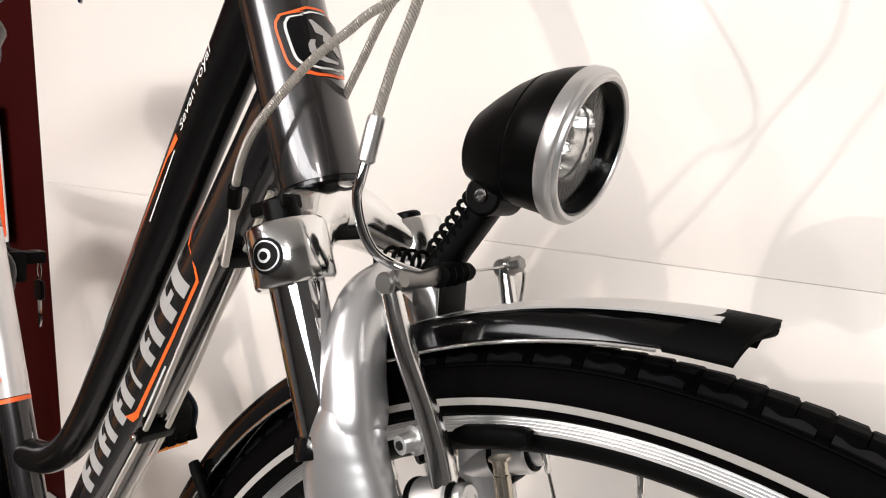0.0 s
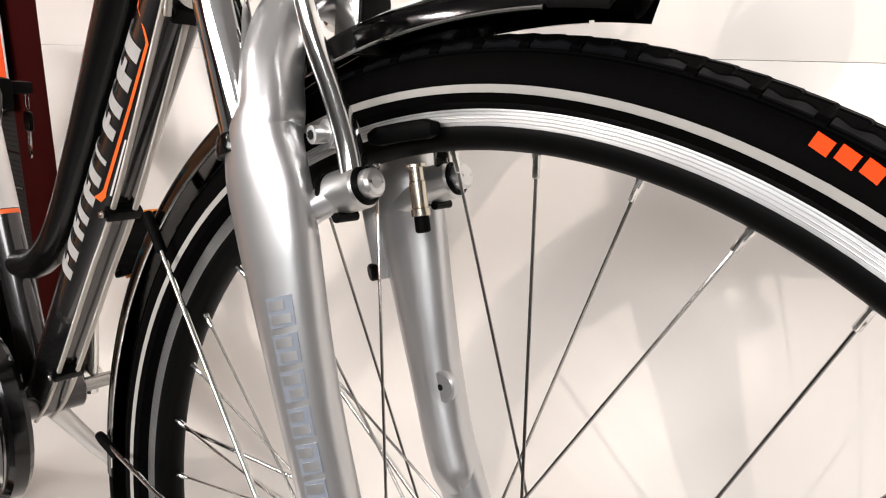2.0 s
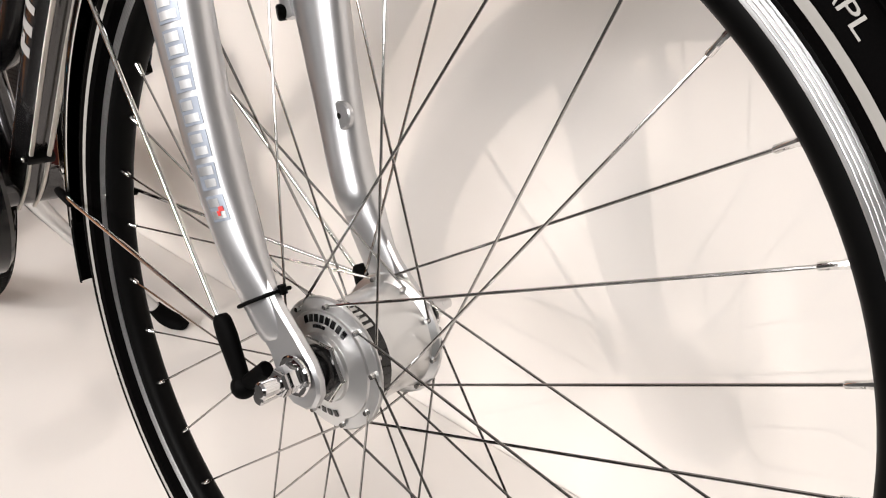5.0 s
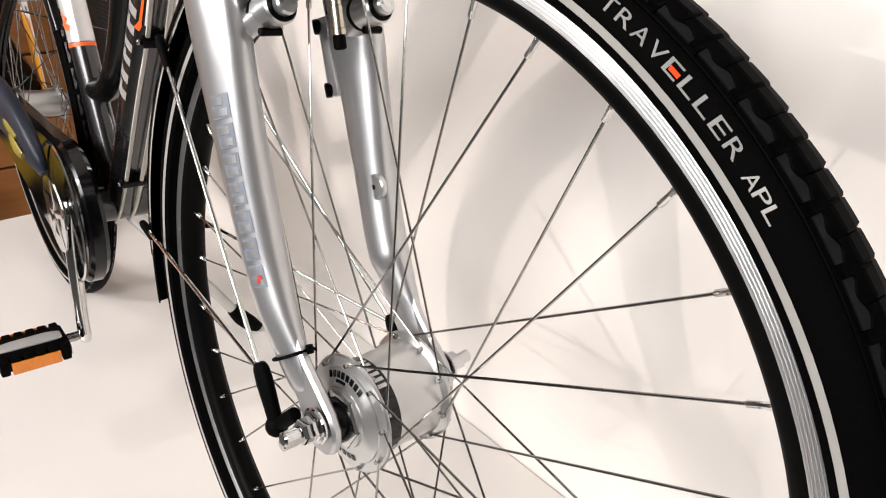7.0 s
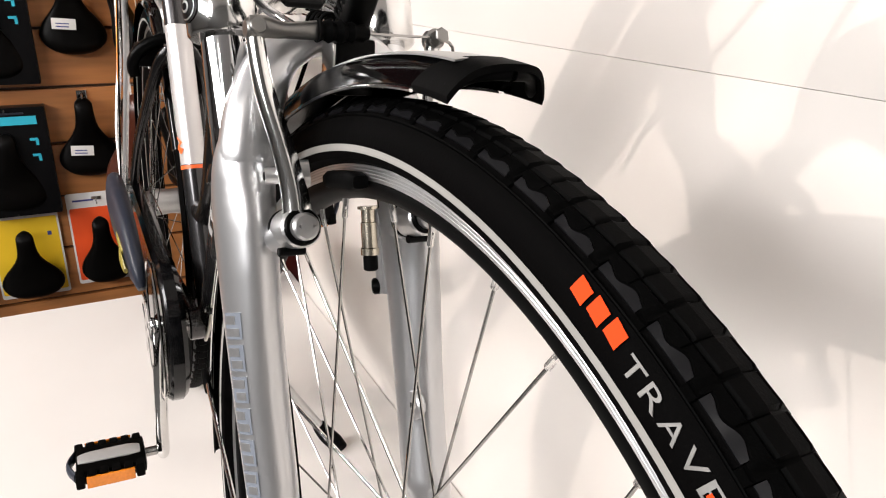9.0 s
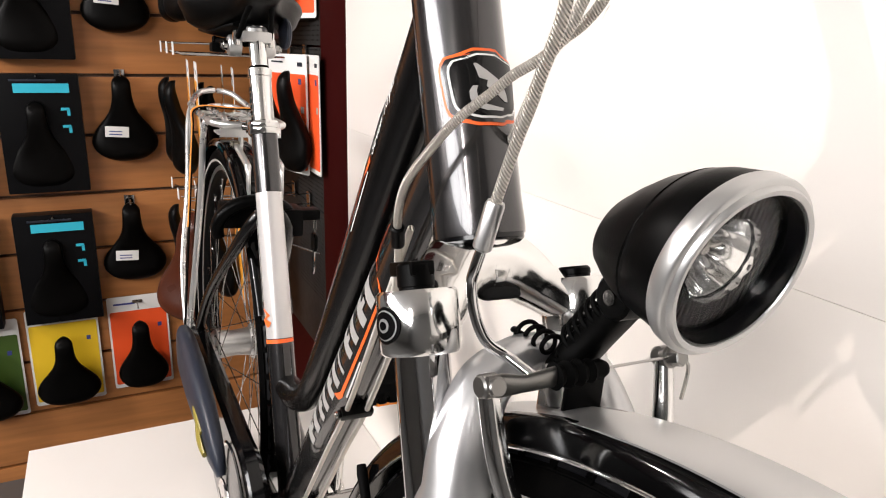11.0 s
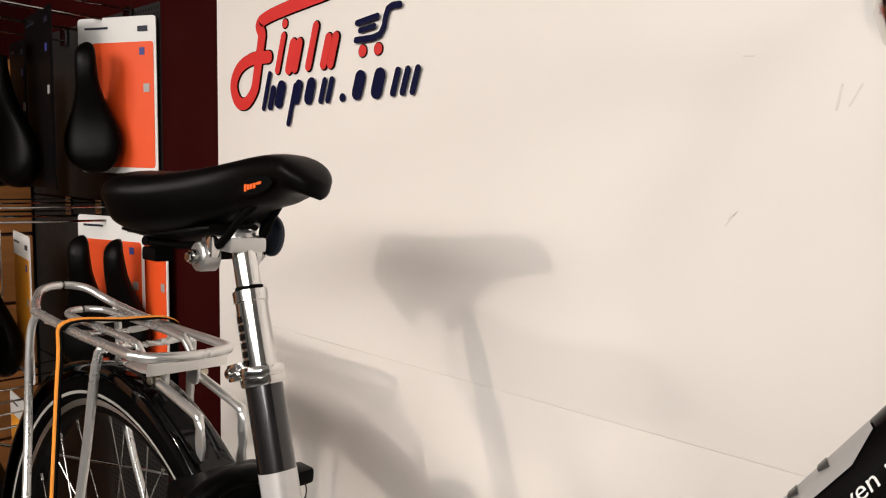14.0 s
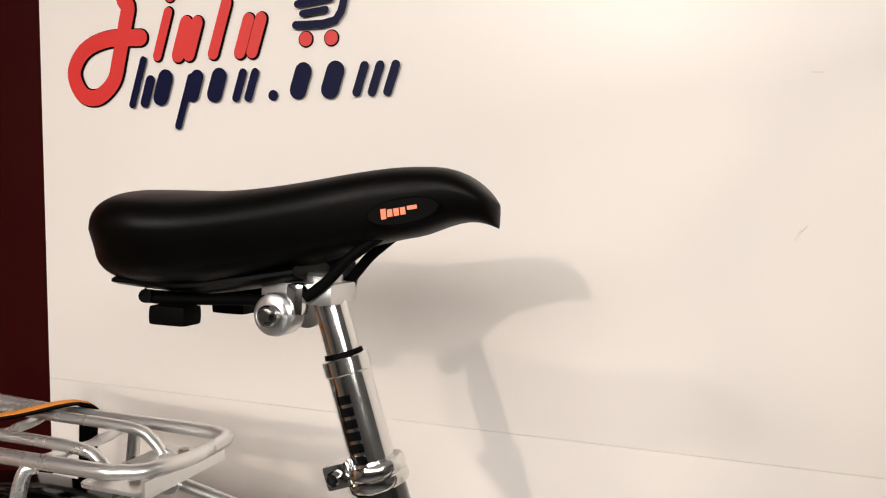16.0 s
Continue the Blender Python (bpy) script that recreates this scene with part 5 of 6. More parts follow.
# ---- drive, saddle, carrier ----
def pedal(c, outward, tilt=0.0):
    """A city pedal with rubber treads, its axle pointing outward along y."""
    s = outward
    turn = Matrix.Translation(c) @ Matrix.Rotation(radians(tilt), 4, "Y") @ Matrix.Translation(-c)

    def bp(name, bm, material, parent, label=""):
        bm.transform(turn)
        return part(name, bm, material, parent or bicycle, label)
    body = bp("pedal", box(c.x, c.y + s * 0.050, c.z, 0.062, 0.086, 0.020, 0.007), PLASTIC, None, "black pedal with amber reflectors")
    for k in range(2):
        sx = 1 if k else -1
        bp("tread", join(*[box(c.x + sx * 0.030, c.y + s * (0.016 + 0.0145 * i), c.z, 0.0160, 0.0110, 0.0205, 0.003) for i in range(6)]), MATTE, body, "ribbed black rubber")
        bp("reflector", box(c.x + sx * 0.0385, c.y + s * 0.052, c.z - 0.001, 0.004, 0.058, 0.0165, 0.0012), AMBER, body, "amber reflector")
    bp("cover", tube([c + V((0, s * 0.014, 0.0095)), c + V((0, s * 0.03, 0.011)), c + V((0, s * 0.075, 0.011)), c + V((0, s * 0.09, 0.0095))], [(0.003, 0.010), (0.0035, 0.013), (0.0035, 0.012), (0.003, 0.009)], 14, n=3, side=(1, 0, 0)), GREY_DECAL if s < 0 else PLASTIC, body, "pale grey pedal cover" if s < 0 else "black pedal cover")
    bp("end_reflector", tube([c + V((-0.026, s * 0.093, 0)), c + V((0, s * 0.102, 0)), c + V((0.026, s * 0.093, 0))], [(0.008, 0.003), (0.009, 0.003), (0.008, 0.003)], 10, n=5, side=(0, 1, 0)), GREY_PLASTIC, body)
    bp("pedal_axle", cyl(c - V((0, s * 0.008, 0)), c + V((0, s * 0.02, 0)), 0.0065, 14, 0.001), STEEL, body)


CR = V((-0.621, -0.071, 0.309))
CE = V((-0.604, -0.077, 0.126))
crank = bp("crank", tube([CR + V((0, 0, 0.012)), CR, CR + (CE - CR) * 0.25 + V((0, -0.004, 0)), CR + (CE - CR) * 0.8 + V((0, -0.006, 0)), CE + V((0, -0.006, 0)), CE + V((0.001, -0.006, -0.011))], [(0.011, 0.008), (0.016, 0.011), (0.0120, 0.0095), (0.0105, 0.0085), (0.0130, 0.009), (0.008, 0.006)], 18, n=5), POLISHED, None, "polished crank arm")
bp("crank_cap", cyl(CR + V((0, -0.014, 0)), CR + V((0, -0.008, 0)), 0.0115, 22, 0.0015), CHROME, crank)
pedal(CE + V((0.0, -0.022, 0.0)), -1)
CR2, CE2 = V((-0.645, 0.055, 0.300)), V((-0.652, 0.067, 0.458))
far_crank = bp("crank", tube([CR2 - V((0, 0, 0.012)), CR2, CE2, CE2 + V((0, 0, 0.011))], [(0.011, 0.007), (0.015, 0.009), (0.0165, 0.008), (0.012, 0.006)], 16, n=5), POLISHED, None, "polished crank arm")
bp("crank_cap", cyl(CR2 + V((0, -0.014, 0)), CR2 + V((0, 0.012, 0)), 0.0145, 24, 0.003), POLISHED, far_crank, "polished crank boss")
pedal(CE2 + V((0.0, 0.016, 0.0)), 1, 68)


def case_outline(r0, r1, n=16):
    """The outline of a chain case from the bottom bracket to the rear hub, in x and z."""
    out = []
    for k in range(n + 1):
        a = radians(-96 + 200 * k / n)
        out.append((BBX.x + r0 * math.cos(a), BBX.z + r0 * math.sin(a)))
    for k in range(n + 1):
        a = radians(98 + 164 * k / n)
        out.append((REAR.x + r1 * math.cos(a), REAR.z + r1 * math.sin(a) - 0.005))
    return out


mx = Matrix(((1, 0, 0, 0), (0, 0, 1, 0), (0, 1, 0, 0), (0, 0, 0, 1)))
chain_case = bp("chain_case", slab(case_outline(0.099, 0.052), 0.026, Matrix.Translation((0, -0.074, 0)) @ mx, 0.006), GLOSS, None, "gloss black chain case")
cover = [(-0.648, -0.089, 0.352), (-0.665, -0.092, 0.372), (-0.72, -0.096, 0.398), (-0.80, -0.099, 0.412), (-0.88, -0.100, 0.416), (-0.945, -0.098, 0.412), (-0.975, -0.094, 0.404)]
bp("cover_plate", tube(cover, [(0.012, 0.005), (0.024, 0.010), (0.034, 0.013), (0.038, 0.015), (0.036, 0.015), (0.027, 0.012), (0.012, 0.006)], 24, n=6, power=2.6), GREY_PLASTIC, chain_case, "blue-grey plastic chain guard cover")
for k, (x0, x1, z0, h) in enumerate(((-0.672, -0.735, 0.371, 0.012), (-0.690, -0.765, 0.392, 0.009))):
    stripe = [(x0 + (x1 - x0) * i / 8, -0.1052 - 0.003 * math.sin(math.pi * i / 8), z0 + 0.016 * i / 8) for i in range(9)]
    bp("cover_accent", tube(stripe, [(h * math.sin(math.pi * (0.12 + 0.76 * i / 8)), 0.0030) for i in range(9)], 10), OLIVE, chain_case, "yellow accent")
bp("rim_ring", lathe([(0.091, -0.0785), (0.094, -0.080), (0.097, -0.0785), (0.094, -0.0765)], 60, close=True), POLISHED, crank, "bright guard ring").matrix_basis = Matrix.Translation(BBX)
bp("chainring", join(lathe([(0.030, -0.0885), (0.052, -0.0885), (0.052, -0.0865), (0.030, -0.0865)], 40, close=True), *[box(0, 0, 0, 0.012, 0.004, 0.05, 0.001, Matrix.Rotation(2 * math.pi * k / 5, 4, "Y") @ Matrix.Translation((0, -0.0872, 0.024))) for k in range(5)]), POLISHED, crank, "polished chainring spider").matrix_basis = Matrix.Translation(BBX)
rear_cog = bp("rear_cog", lathe([(0.012, -0.050), (0.032, -0.050), (0.034, -0.048), (0.012, -0.046)], 30, close=True), STEEL, None, "steel rear sprocket")
rear_cog.matrix_basis = Matrix.Translation(REAR)

# seat post and saddle
clampc = ST0 + SD * 0.490
post = bp("seat_post", tube([ST0 + SD * 0.40, ST0 + SD * 0.5645, ST0 + SD * 0.5655, ST0 + SD * 0.575, ST0 + SD * 0.576], [0.0142, 0.0142, 0.0155, 0.0155, 0.0140], 34), POLISHED, None, "polished suspension seat post")
bp("post_ring", tube([ST0 + SD * 0.5755, ST0 + SD * 0.579], [0.0128, 0.0124], 30), MATTE, post, "black ring")
bp("upper_post", tube([ST0 + SD * 0.572, ST0 + SD * 0.630], 0.0110, 30), POLISHED, post, "polished upper tube")
for k in range(6):
    u = 0.508 + 0.0078 * k
    bp("print_block", on_tube(ST0, ST0 + SD, 0.0142, [(u, -26, 12), (u + 0.0054, -26, 12)], 5, 0.0004), GLOSS, post, "black printed block")
bp("print_line", on_tube(ST0, ST0 + SD, 0.0142, [(0.508, -32, -29), (0.556, -32, -29)], 2, 0.0004), GLOSS, post)
clamp = bp("seat_clamp", tube([clampc, clampc + SD * 0.002, clampc + SD * 0.007, clampc + SD * 0.008, clampc + SD * 0.010, clampc + SD * 0.015, clampc + SD * 0.017], [0.0188, 0.0200, 0.0200, 0.0190, 0.0200, 0.0200, 0.0188], 34), POLISHED, None, "polished seat clamp")
cb = clampc + SD * 0.0085 + V((-0.020, -0.012, 0))
bp("clamp_ear", box(0, 0, 0, 0.016, 0.014, 0.016, 0.003, Matrix.Translation(cb) @ Matrix.Rotation(radians(-20), 4, "Y")), POLISHED, clamp)
bp("clamp_bolt", join(cyl(cb + V((0, -0.012, 0)), cb + V((0, -0.006, 0)), 0.0046, 16, 0.0008)), STEEL, clamp, "hex bolt")
bp("clamp_socket", cyl(cb + V((0, -0.0123, 0)), cb + V((0, -0.0121, 0)), 0.0022, 6), HOLE, clamp)


def saddle_mesh(length, width, nose, stations=26, seg=28, dip=0.010, skirt=0.055):
    """A comfort saddle: nose at x = length, tail at 0, the seating surface near z = 0."""
    bm = bmesh.new()
    rings = []
    for i in range(stations + 1):
        t = i / stations
        x = length * (1 - math.cos(math.pi * t)) / 2
        q = x / length
        rear = 1 / (1 + math.exp((q - 0.46) * 11.5))
        w = nose + (width - nose) * rear
        if q < 0.30:
            w *= math.sqrt(max(0.0, 1 - ((0.30 - q) / 0.30) ** 2.2)) * 0.95 + 0.05 if q > 0.0 else 0.0
        if q > 0.90:
            w *= math.sqrt(max(0.0, 1 - ((q - 0.90) / 0.10) ** 2.2))
        k1 = min(1, max(0, (q - 0.32) / 0.50))
        top = 0.0132 - dip * math.sin(math.pi * min(1, max(0, (q - 0.05) / 0.7))) + 0.0178 * k1 * k1 * (3 - 2 * k1)
        if q > 0.84:
            top -= 0.022 * ((q - 0.84) / 0.16) ** 2.4
        if q < 0.15:
            top -= 0.030 * (1 - math.sqrt(1 - ((0.15 - q) / 0.15) ** 2))
        depth = skirt * (1 - 0.42 * max(0, q - 0.30) / 0.7) * (0.20 + 0.80 * math.sqrt(1 - (1 - min(1, q / 0.15)) ** 2))
        if q > 0.80:
            depth *= 1 - 0.60 * ((q - 0.80) / 0.20) ** 1.7
        ring = []
        w = max(w, 0.0015)
        for k in range(seg):
            a = 2 * math.pi * k / seg
            c, s_ = math.cos(a), math.sin(a)
            yy = w * math.copysign(abs(c) ** 0.72, c)
            if s_ >= 0:
                zz = top - depth * 0.42 + depth * 0.42 * abs(s_) ** 0.8
            else:
                zz = top - depth * 0.42 - depth * 0.58 * abs(s_) ** 0.55
                yy *= 0.93
            ring.append(bm.verts.new((x, yy, zz)))
        rings.append(ring)
    for i in range(stations):
        for k in range(seg):
            bm.faces.new((rings[i][k], rings[i][(k + 1) % seg], rings[i + 1][(k + 1) % seg], rings[i + 1][k]))
    bm.faces.new(rings[0][::-1])
    bm.faces.new(rings[-1])
    bmesh.ops.recalc_face_normals(bm, faces=bm.faces)
    return bm


SAD = Matrix.Translation((-0.9700, -0.0145, 0.928))
bm = saddle_mesh(0.263, 0.090, 0.024, 44, 40, 0.0, 0.062)
bm.transform(SAD)
saddle = bp("saddle", bm, VINYL, None, "black vinyl comfort saddle")
oval = [(0.0225 * math.cos(a), 0.0082 * math.sin(a)) for a in [2 * math.pi * k / 28 for k in range(28)]]
SB = SAD @ Matrix.Translation((0.211, -0.0252, 0.0030)) @ Matrix.Rotation(radians(3.5), 4, "Z") @ Matrix.Rotation(radians(-11), 4, "Y") @ Matrix.Rotation(radians(83), 4, "X")
bp("badge", slab(oval, 0.0022, SB, 0.0008), MATTE, saddle, "gloss black oval badge")
for k, (x, w, h) in enumerate(((-0.0115, 0.0032, 0.0062), (-0.0075, 0.0032, 0.0044), (-0.0035, 0.0032, 0.0044), (0.0005, 0.0032, 0.0044), (0.0062, 0.0060, 0.0024))):
    bp("badge_mark", box(x, 0.0 + 0.0012 * (k == 4), 0.0024, w, h, 0.0005, 0, SB), ORANGE, saddle, "small orange-red mark")
for s in (-1, 1):
    bp("rail", tube([SAD @ V((0.036, s * 0.034, -0.054)), SAD @ V((0.046, s * 0.030, -0.058)), SAD @ V((0.100, s * 0.022, -0.056)), SAD @ V((0.139, s * 0.021, -0.054)), SAD @ V((0.157, s * 0.019, -0.044)), SAD @ V((0.174, s * 0.016, -0.026)), SAD @ V((0.192, s * 0.012, -0.012))], 0.0036, 12, n=7), MATTE, saddle, "black saddle rail")
bp("rear_bridge", tube([SAD @ V((0.040, -0.036, -0.056)), SAD @ V((0.034, 0, -0.060)), SAD @ V((0.040, 0.036, -0.056))], 0.0045, 12, n=5), MATTE, saddle)
for s in (-1, 1):
    bp("elastomer", box(0, 0, 0, 0.027, 0.019, 0.013, 0.004, SAD @ Matrix.Translation((0.061, s * 0.033, -0.067))), MATTE, saddle, "black elastomer spring")
bp("base", tube([SAD @ V((0.03, 0, -0.045)), SAD @ V((0.08, 0, -0.046)), SAD @ V((0.14, 0, -0.036))], [(0.006, 0.055), (0.008, 0.05), (0.006, 0.026)], 18, n=4), PLASTIC, saddle, "black saddle base")
topc = ST0 + SD * 0.628
cl = SAD @ V((0.129, 0, -0.063))
sc = bp("saddle_clamp", cyl(topc + V((0, 0, -0.012)), topc + V((0, 0, 0.004)), 0.013, 20, 0.002), ALLOY, None, "silver saddle clamp")
for s in (-1, 1):
    bp("clamp_cheek", tube([cl + V((0, s * h, 0)) for h in (0.014, 0.026, 0.029, 0.0305, 0.0295, 0.0285)], [0.0138, 0.0138, 0.0132, 0.0112, 0.0098, 0.0076], 28), ALLOY, sc, "round clamp cheek")
    bp("clamp_lobe", box(0, 0, 0, 0.012, 0.010, 0.020, 0.004, Matrix.Translation(cl + V((0.013, s * 0.022, 0.010)))), POLISHED, sc)
    bp("clamp_nut", join(cyl(cl + V((0, s * 0.030, 0)), cl + V((0, s * 0.037, 0)), 0.0068, 18, 0.001), cyl(cl + V((0, s * 0.0365, 0)), cl + V((0, s * 0.040, 0)), 0.0045, 6, 0.0005)), STEEL, sc, "clamp nut")
bp("clamp_yoke", box(0, 0, 0, 0.05, 0.038, 0.014, 0.004, Matrix.Translation((cl + topc) / 2 + V((0, 0, 0.002)))), ALLOY, sc)

bp("hanging_tag", slab([(0.0155 * math.cos(a), 0.022 * math.sin(a) * (1.0 if math.sin(a) < 0 else 0.85)) for a in [2 * math.pi * k / 24 for k in range(24)]], 0.007, Matrix.Translation((-0.834, 0.032, 0.886)) @ Matrix.Rotation(radians(12), 4, "Z") @ Matrix.Rotation(radians(90), 4, "X"), 0.002), GREY_PLASTIC, saddle, "dark grey rounded tag")
# rear mudguard, carrier, lock
bp("rear_mudguard", guard(28, 205, 0.368, 0.0265, 0.0125, 90, 0.0014, 0.0, REAR), FENDER, None, "gloss black rear mudguard")
RZ = 0.752
YC, YW = 0.003, 0.0515
rack = bp("carrier", tube([(-1.229, YC - YW, RZ + 0.005), (-1.112, YC - YW, RZ), (-0.977, YC - YW, RZ), (-0.954, YC - YW + 0.003, RZ), (-0.936, YC - 0.036, RZ), (-0.929, YC, RZ - 0.001), (-0.930, YC + 0.038, RZ), (-0.940, YC + YW - 0.004, RZ), (-0.967, YC + YW, RZ), (-1.112, YC + YW, RZ), (-1.229, YC + YW, RZ + 0.005)], 0.0054, 16, n=7), RACK, None, "silver tubular luggage carrier")
bp("hoop", tube([(-1.222, YC - YW, RZ + 0.005), (-1.248, YC - YW + 0.008, RZ + 0.012), (-1.275, YC - 0.028, RZ + 0.024), (-1.285, YC, RZ + 0.028), (-1.275, YC + 0.028, RZ + 0.024), (-1.248, YC + YW - 0.008, RZ + 0.012), (-1.222, YC + YW, RZ + 0.005)], 0.0054, 14, n=7), RACK, rack)
bp("inner_loop", tube([(-0.977, YC - 0.027, RZ - 0.016), (-0.988, YC - 0.027, RZ - 0.004), (-1.008, YC - 0.027, RZ + 0.003), (-1.092, YC - 0.027, RZ + 0.004), (-1.182, YC - 0.026, RZ + 0.004), (-1.207, YC - 0.016, RZ + 0.005), (-1.214, YC, RZ + 0.005), (-1.207, YC + 0.016, RZ + 0.005), (-1.182, YC + 0.026, RZ + 0.004), (-1.092, YC + 0.027, RZ + 0.004), (-1.008, YC + 0.027, RZ + 0.003), (-0.988, YC + 0.027, RZ - 0.004), (-0.977, YC + 0.027, RZ - 0.016)], 0.0044, 14, n=6), RACK, rack)
for s in (-1, 1):
    bp("rack_leg", tube([(-1.022, YC + s * (YW - 0.002), RZ - 0.005), (-1.030, YC + s * (YW + 0.004), RZ - 0.022), (-1.044, YC + s * (YW + 0.010), 0.60), (-1.067, s * 0.078, 0.372)], 0.0052, 14, n=5), RACK, rack)
    bp("rack_leg", tube([(-1.224, YC + s * (YW - 0.002), RZ + 0.002), (-1.230, YC + s * (YW + 0.004), RZ - 0.03), (-1.214, YC + s * (YW + 0.010), 0.60), (-1.157, s * 0.076, 0.47), (-1.080, s * 0.079, 0.366)], 0.0050, 14, n=5), RACK, rack)
    ys = 0.0135 + s * 0.0240
    bp("front_strut", tube([(-0.982, ys, RZ - 0.036), (-0.947, ys, RZ - 0.042), (-0.892, ys, RZ - 0.053), (-0.888, ys, RZ - 0.057), (-0.884, ys, RZ - 0.066), (-0.886, ys, RZ - 0.076)], [(0.0050, 0.0050)] * 4 + [(0.0060, 0.0034)] * 2, 14, n=6), RACK, rack, "silver strut to the seat stays")
    bp("strut_hook", slab([(-0.007, 0.0), (0.006, 0.0), (0.009, -0.016), (0.006, -0.030), (0.008, -0.046), (0.003, -0.054), (-0.006, -0.054), (-0.009, -0.044), (-0.004, -0.026), (-0.007, -0.014)], 0.004, Matrix.Translation((-0.884, ys + 0.002, RZ - 0.066)) @ Matrix.Rotation(radians(90), 4, "X"), 0.0008), RACK, rack, "flat silver strut hook")
    bp("hook_bolt", cyl((-0.884, ys - 0.005, RZ - 0.112), (-0.884, ys + 0.005, RZ - 0.112), 0.0040, 6, 0.0006), BRASS, rack)
    bp("tab", slab(rounded(0.024, 0.036, 0.009), 0.004, Matrix.Translation((-0.976, ys - s * 0.006 + 0.002, RZ - 0.028)) @ Matrix.Rotation(radians(90), 4, "X"), 0.0008), RACK, rack)
    bp("tab_bolt", cyl((-0.976, ys - s * 0.006, RZ - 0.034), (-0.976, ys + s * 0.010, RZ - 0.034), 0.0050, 6, 0.0008), BRASS, rack, "brass-coloured bolt")
    bp("washer", cyl((-0.976, ys - 0.006, RZ - 0.034), (-0.976, ys - 0.0048, RZ - 0.034), 0.0078, 18), STEEL, rack)
for x in (-1.032, -1.115, -1.19):
    bp("cross_bar", tube([(x, YC - YW, RZ - 0.001), (x, YC - 0.03, RZ - 0.007), (x, YC + 0.03, RZ - 0.007), (x, YC + YW, RZ - 0.001)], 0.0042, 12, n=4), RACK, rack)
bp("plate", slab(rounded(0.052, 0.094, 0.008), 0.003, Matrix.Translation((-0.964, YC, RZ - 0.016)), 0.0006), RACK, rack, "flat silver carrier plate")
bp("plate_flange", box(-0.936, YC, RZ - 0.012, 0.003, 0.090, 0.013, 0.001), RACK, rack)
for s in (-1, 1):
    bp("plate_bolt", cyl((-0.958, YC + s * 0.026, RZ - 0.014), (-0.958, YC + s * 0.026, RZ - 0.007), 0.0045, 6, 0.0006), BRASS, rack)
SXR = -1.118
strap = [(-1.075, -0.084, 0.372), (-1.095, YC - YW - 0.022, 0.56), (SXR + 0.002, YC - YW - 0.010, RZ - 0.035), (SXR, YC - YW - 0.004, RZ + 0.007), (SXR + 0.02, YC, RZ + 0.010), (SXR + 0.035, YC + YW + 0.004, RZ + 0.007), (SXR + 0.035, YC + YW + 0.010, RZ - 0.03), (-1.09, YC + YW + 0.018, 0.56), (-1.075, 0.084, 0.372)]
bp("strap", tube(strap, [(0.0012, 0.0095)] * 9, 10, n=6, side=(1, 0, 0), power=6), MATTE, rack, "black elastic strap with an orange stripe")
bp("strap_stripe", tube([V(p) + V((0, 0, 0.0012 if abs(p[2] - RZ) < 0.02 else 0)) + V((0, math.copysign(0.0014, p[1]) if abs(p[1] - YC) > 0.02 else 0, 0)) for p in strap[1:-1]], [(0.0012, 0.0042)] * 7, 8, n=6, side=(1, 0, 0), power=6), STRAP_ORANGE, rack, "orange stripe")
lk0 = V((-0.859, -0.012, 0.612))
lock = bp("frame_lock", tube([lk0 + V((0.035 + 0.016 * math.cos(a), 0.052 * math.sin(a), 0.040 * math.cos(a) + 0.012)) for a in [radians(-105 + 210 * k / 24) for k in range(25)]], [(0.0085, 0.011)] * 25, 14, side=(1, 0, 0), power=3), PLASTIC, None, "black frame lock")
bp("lock_body", box(-0.823, 0.033, 0.632, 0.050, 0.034, 0.040, 0.008), PLASTIC, lock)
bp("lock_body", box(-0.824, 0.060, 0.640, 0.026, 0.034, 0.016, 0.005), PLASTIC, lock, "black key grip in the lock")
bp("lock_case", box(-0.835, -0.012, 0.640, 0.046, 0.096, 0.034, 0.010, None), PLASTIC, lock, "black lock case")
kx = V((-0.823, 0.072, 0.0))
bp("key_ring", tube([V((kx.x, kx.y, 0.622)) + V((0.006 * math.cos(a), 0, 0.010 * math.sin(a))) for a in [2 * math.pi * k / 20 for k in range(20)]], 0.0008, 8, closed=True), STEEL, lock)
bp("key", slab(rounded(0.022, 0.026, 0.006), 0.005, Matrix.Translation((kx.x, kx.y + 0.0025, 0.597)) @ Matrix.Rotation(radians(90), 4, "X"), 0.001), PLASTIC, lock, "black key head")
bp("key_blade", slab([(-0.004, 0.0), (0.004, 0.0), (0.004, -0.030), (0.001, -0.036), (-0.004, -0.036), (-0.004, -0.030), (-0.0028, -0.026), (-0.004, -0.022)], 0.002, Matrix.Translation((kx.x, kx.y + 0.001, 0.585)) @ Matrix.Rotation(radians(90), 4, "X")), STEEL, lock, "steel key blade")
# kickstand
ks = bp("kickstand", tube([(-0.735, 0.022, 0.272), (-0.735, 0.040, 0.238), (-0.728, 0.065, 0.198), (-0.705, 0.120, 0.118), (-0.680, 0.178, 0.035)], [(0.012, 0.014), (0.0125, 0.0135), (0.010, 0.011), (0.0088, 0.0095), (0.008, 0.0085)], 18, n=5), ALLOY, None, "silver alloy kickstand")
bp("stand_bracket", box(-0.735, 0.016, 0.282, 0.048, 0.056, 0.024, 0.005), ALLOY, ks)
bp("stand_bolt", cyl((-0.735, 0.020, 0.256), (-0.708, 0.020, 0.256), 0.0060, 14, 0.001), STEEL, ks)
bp("stand_foot", tube([(-0.684, 0.168, 0.050), (-0.679, 0.180, 0.032), (-0.668, 0.192, 0.021), (-0.652, 0.200, 0.017)], [(0.010, 0.011), (0.012, 0.014), (0.011, 0.015), (0.006, 0.010)], 14, n=4), MATTE, ks, "black rubber foot")
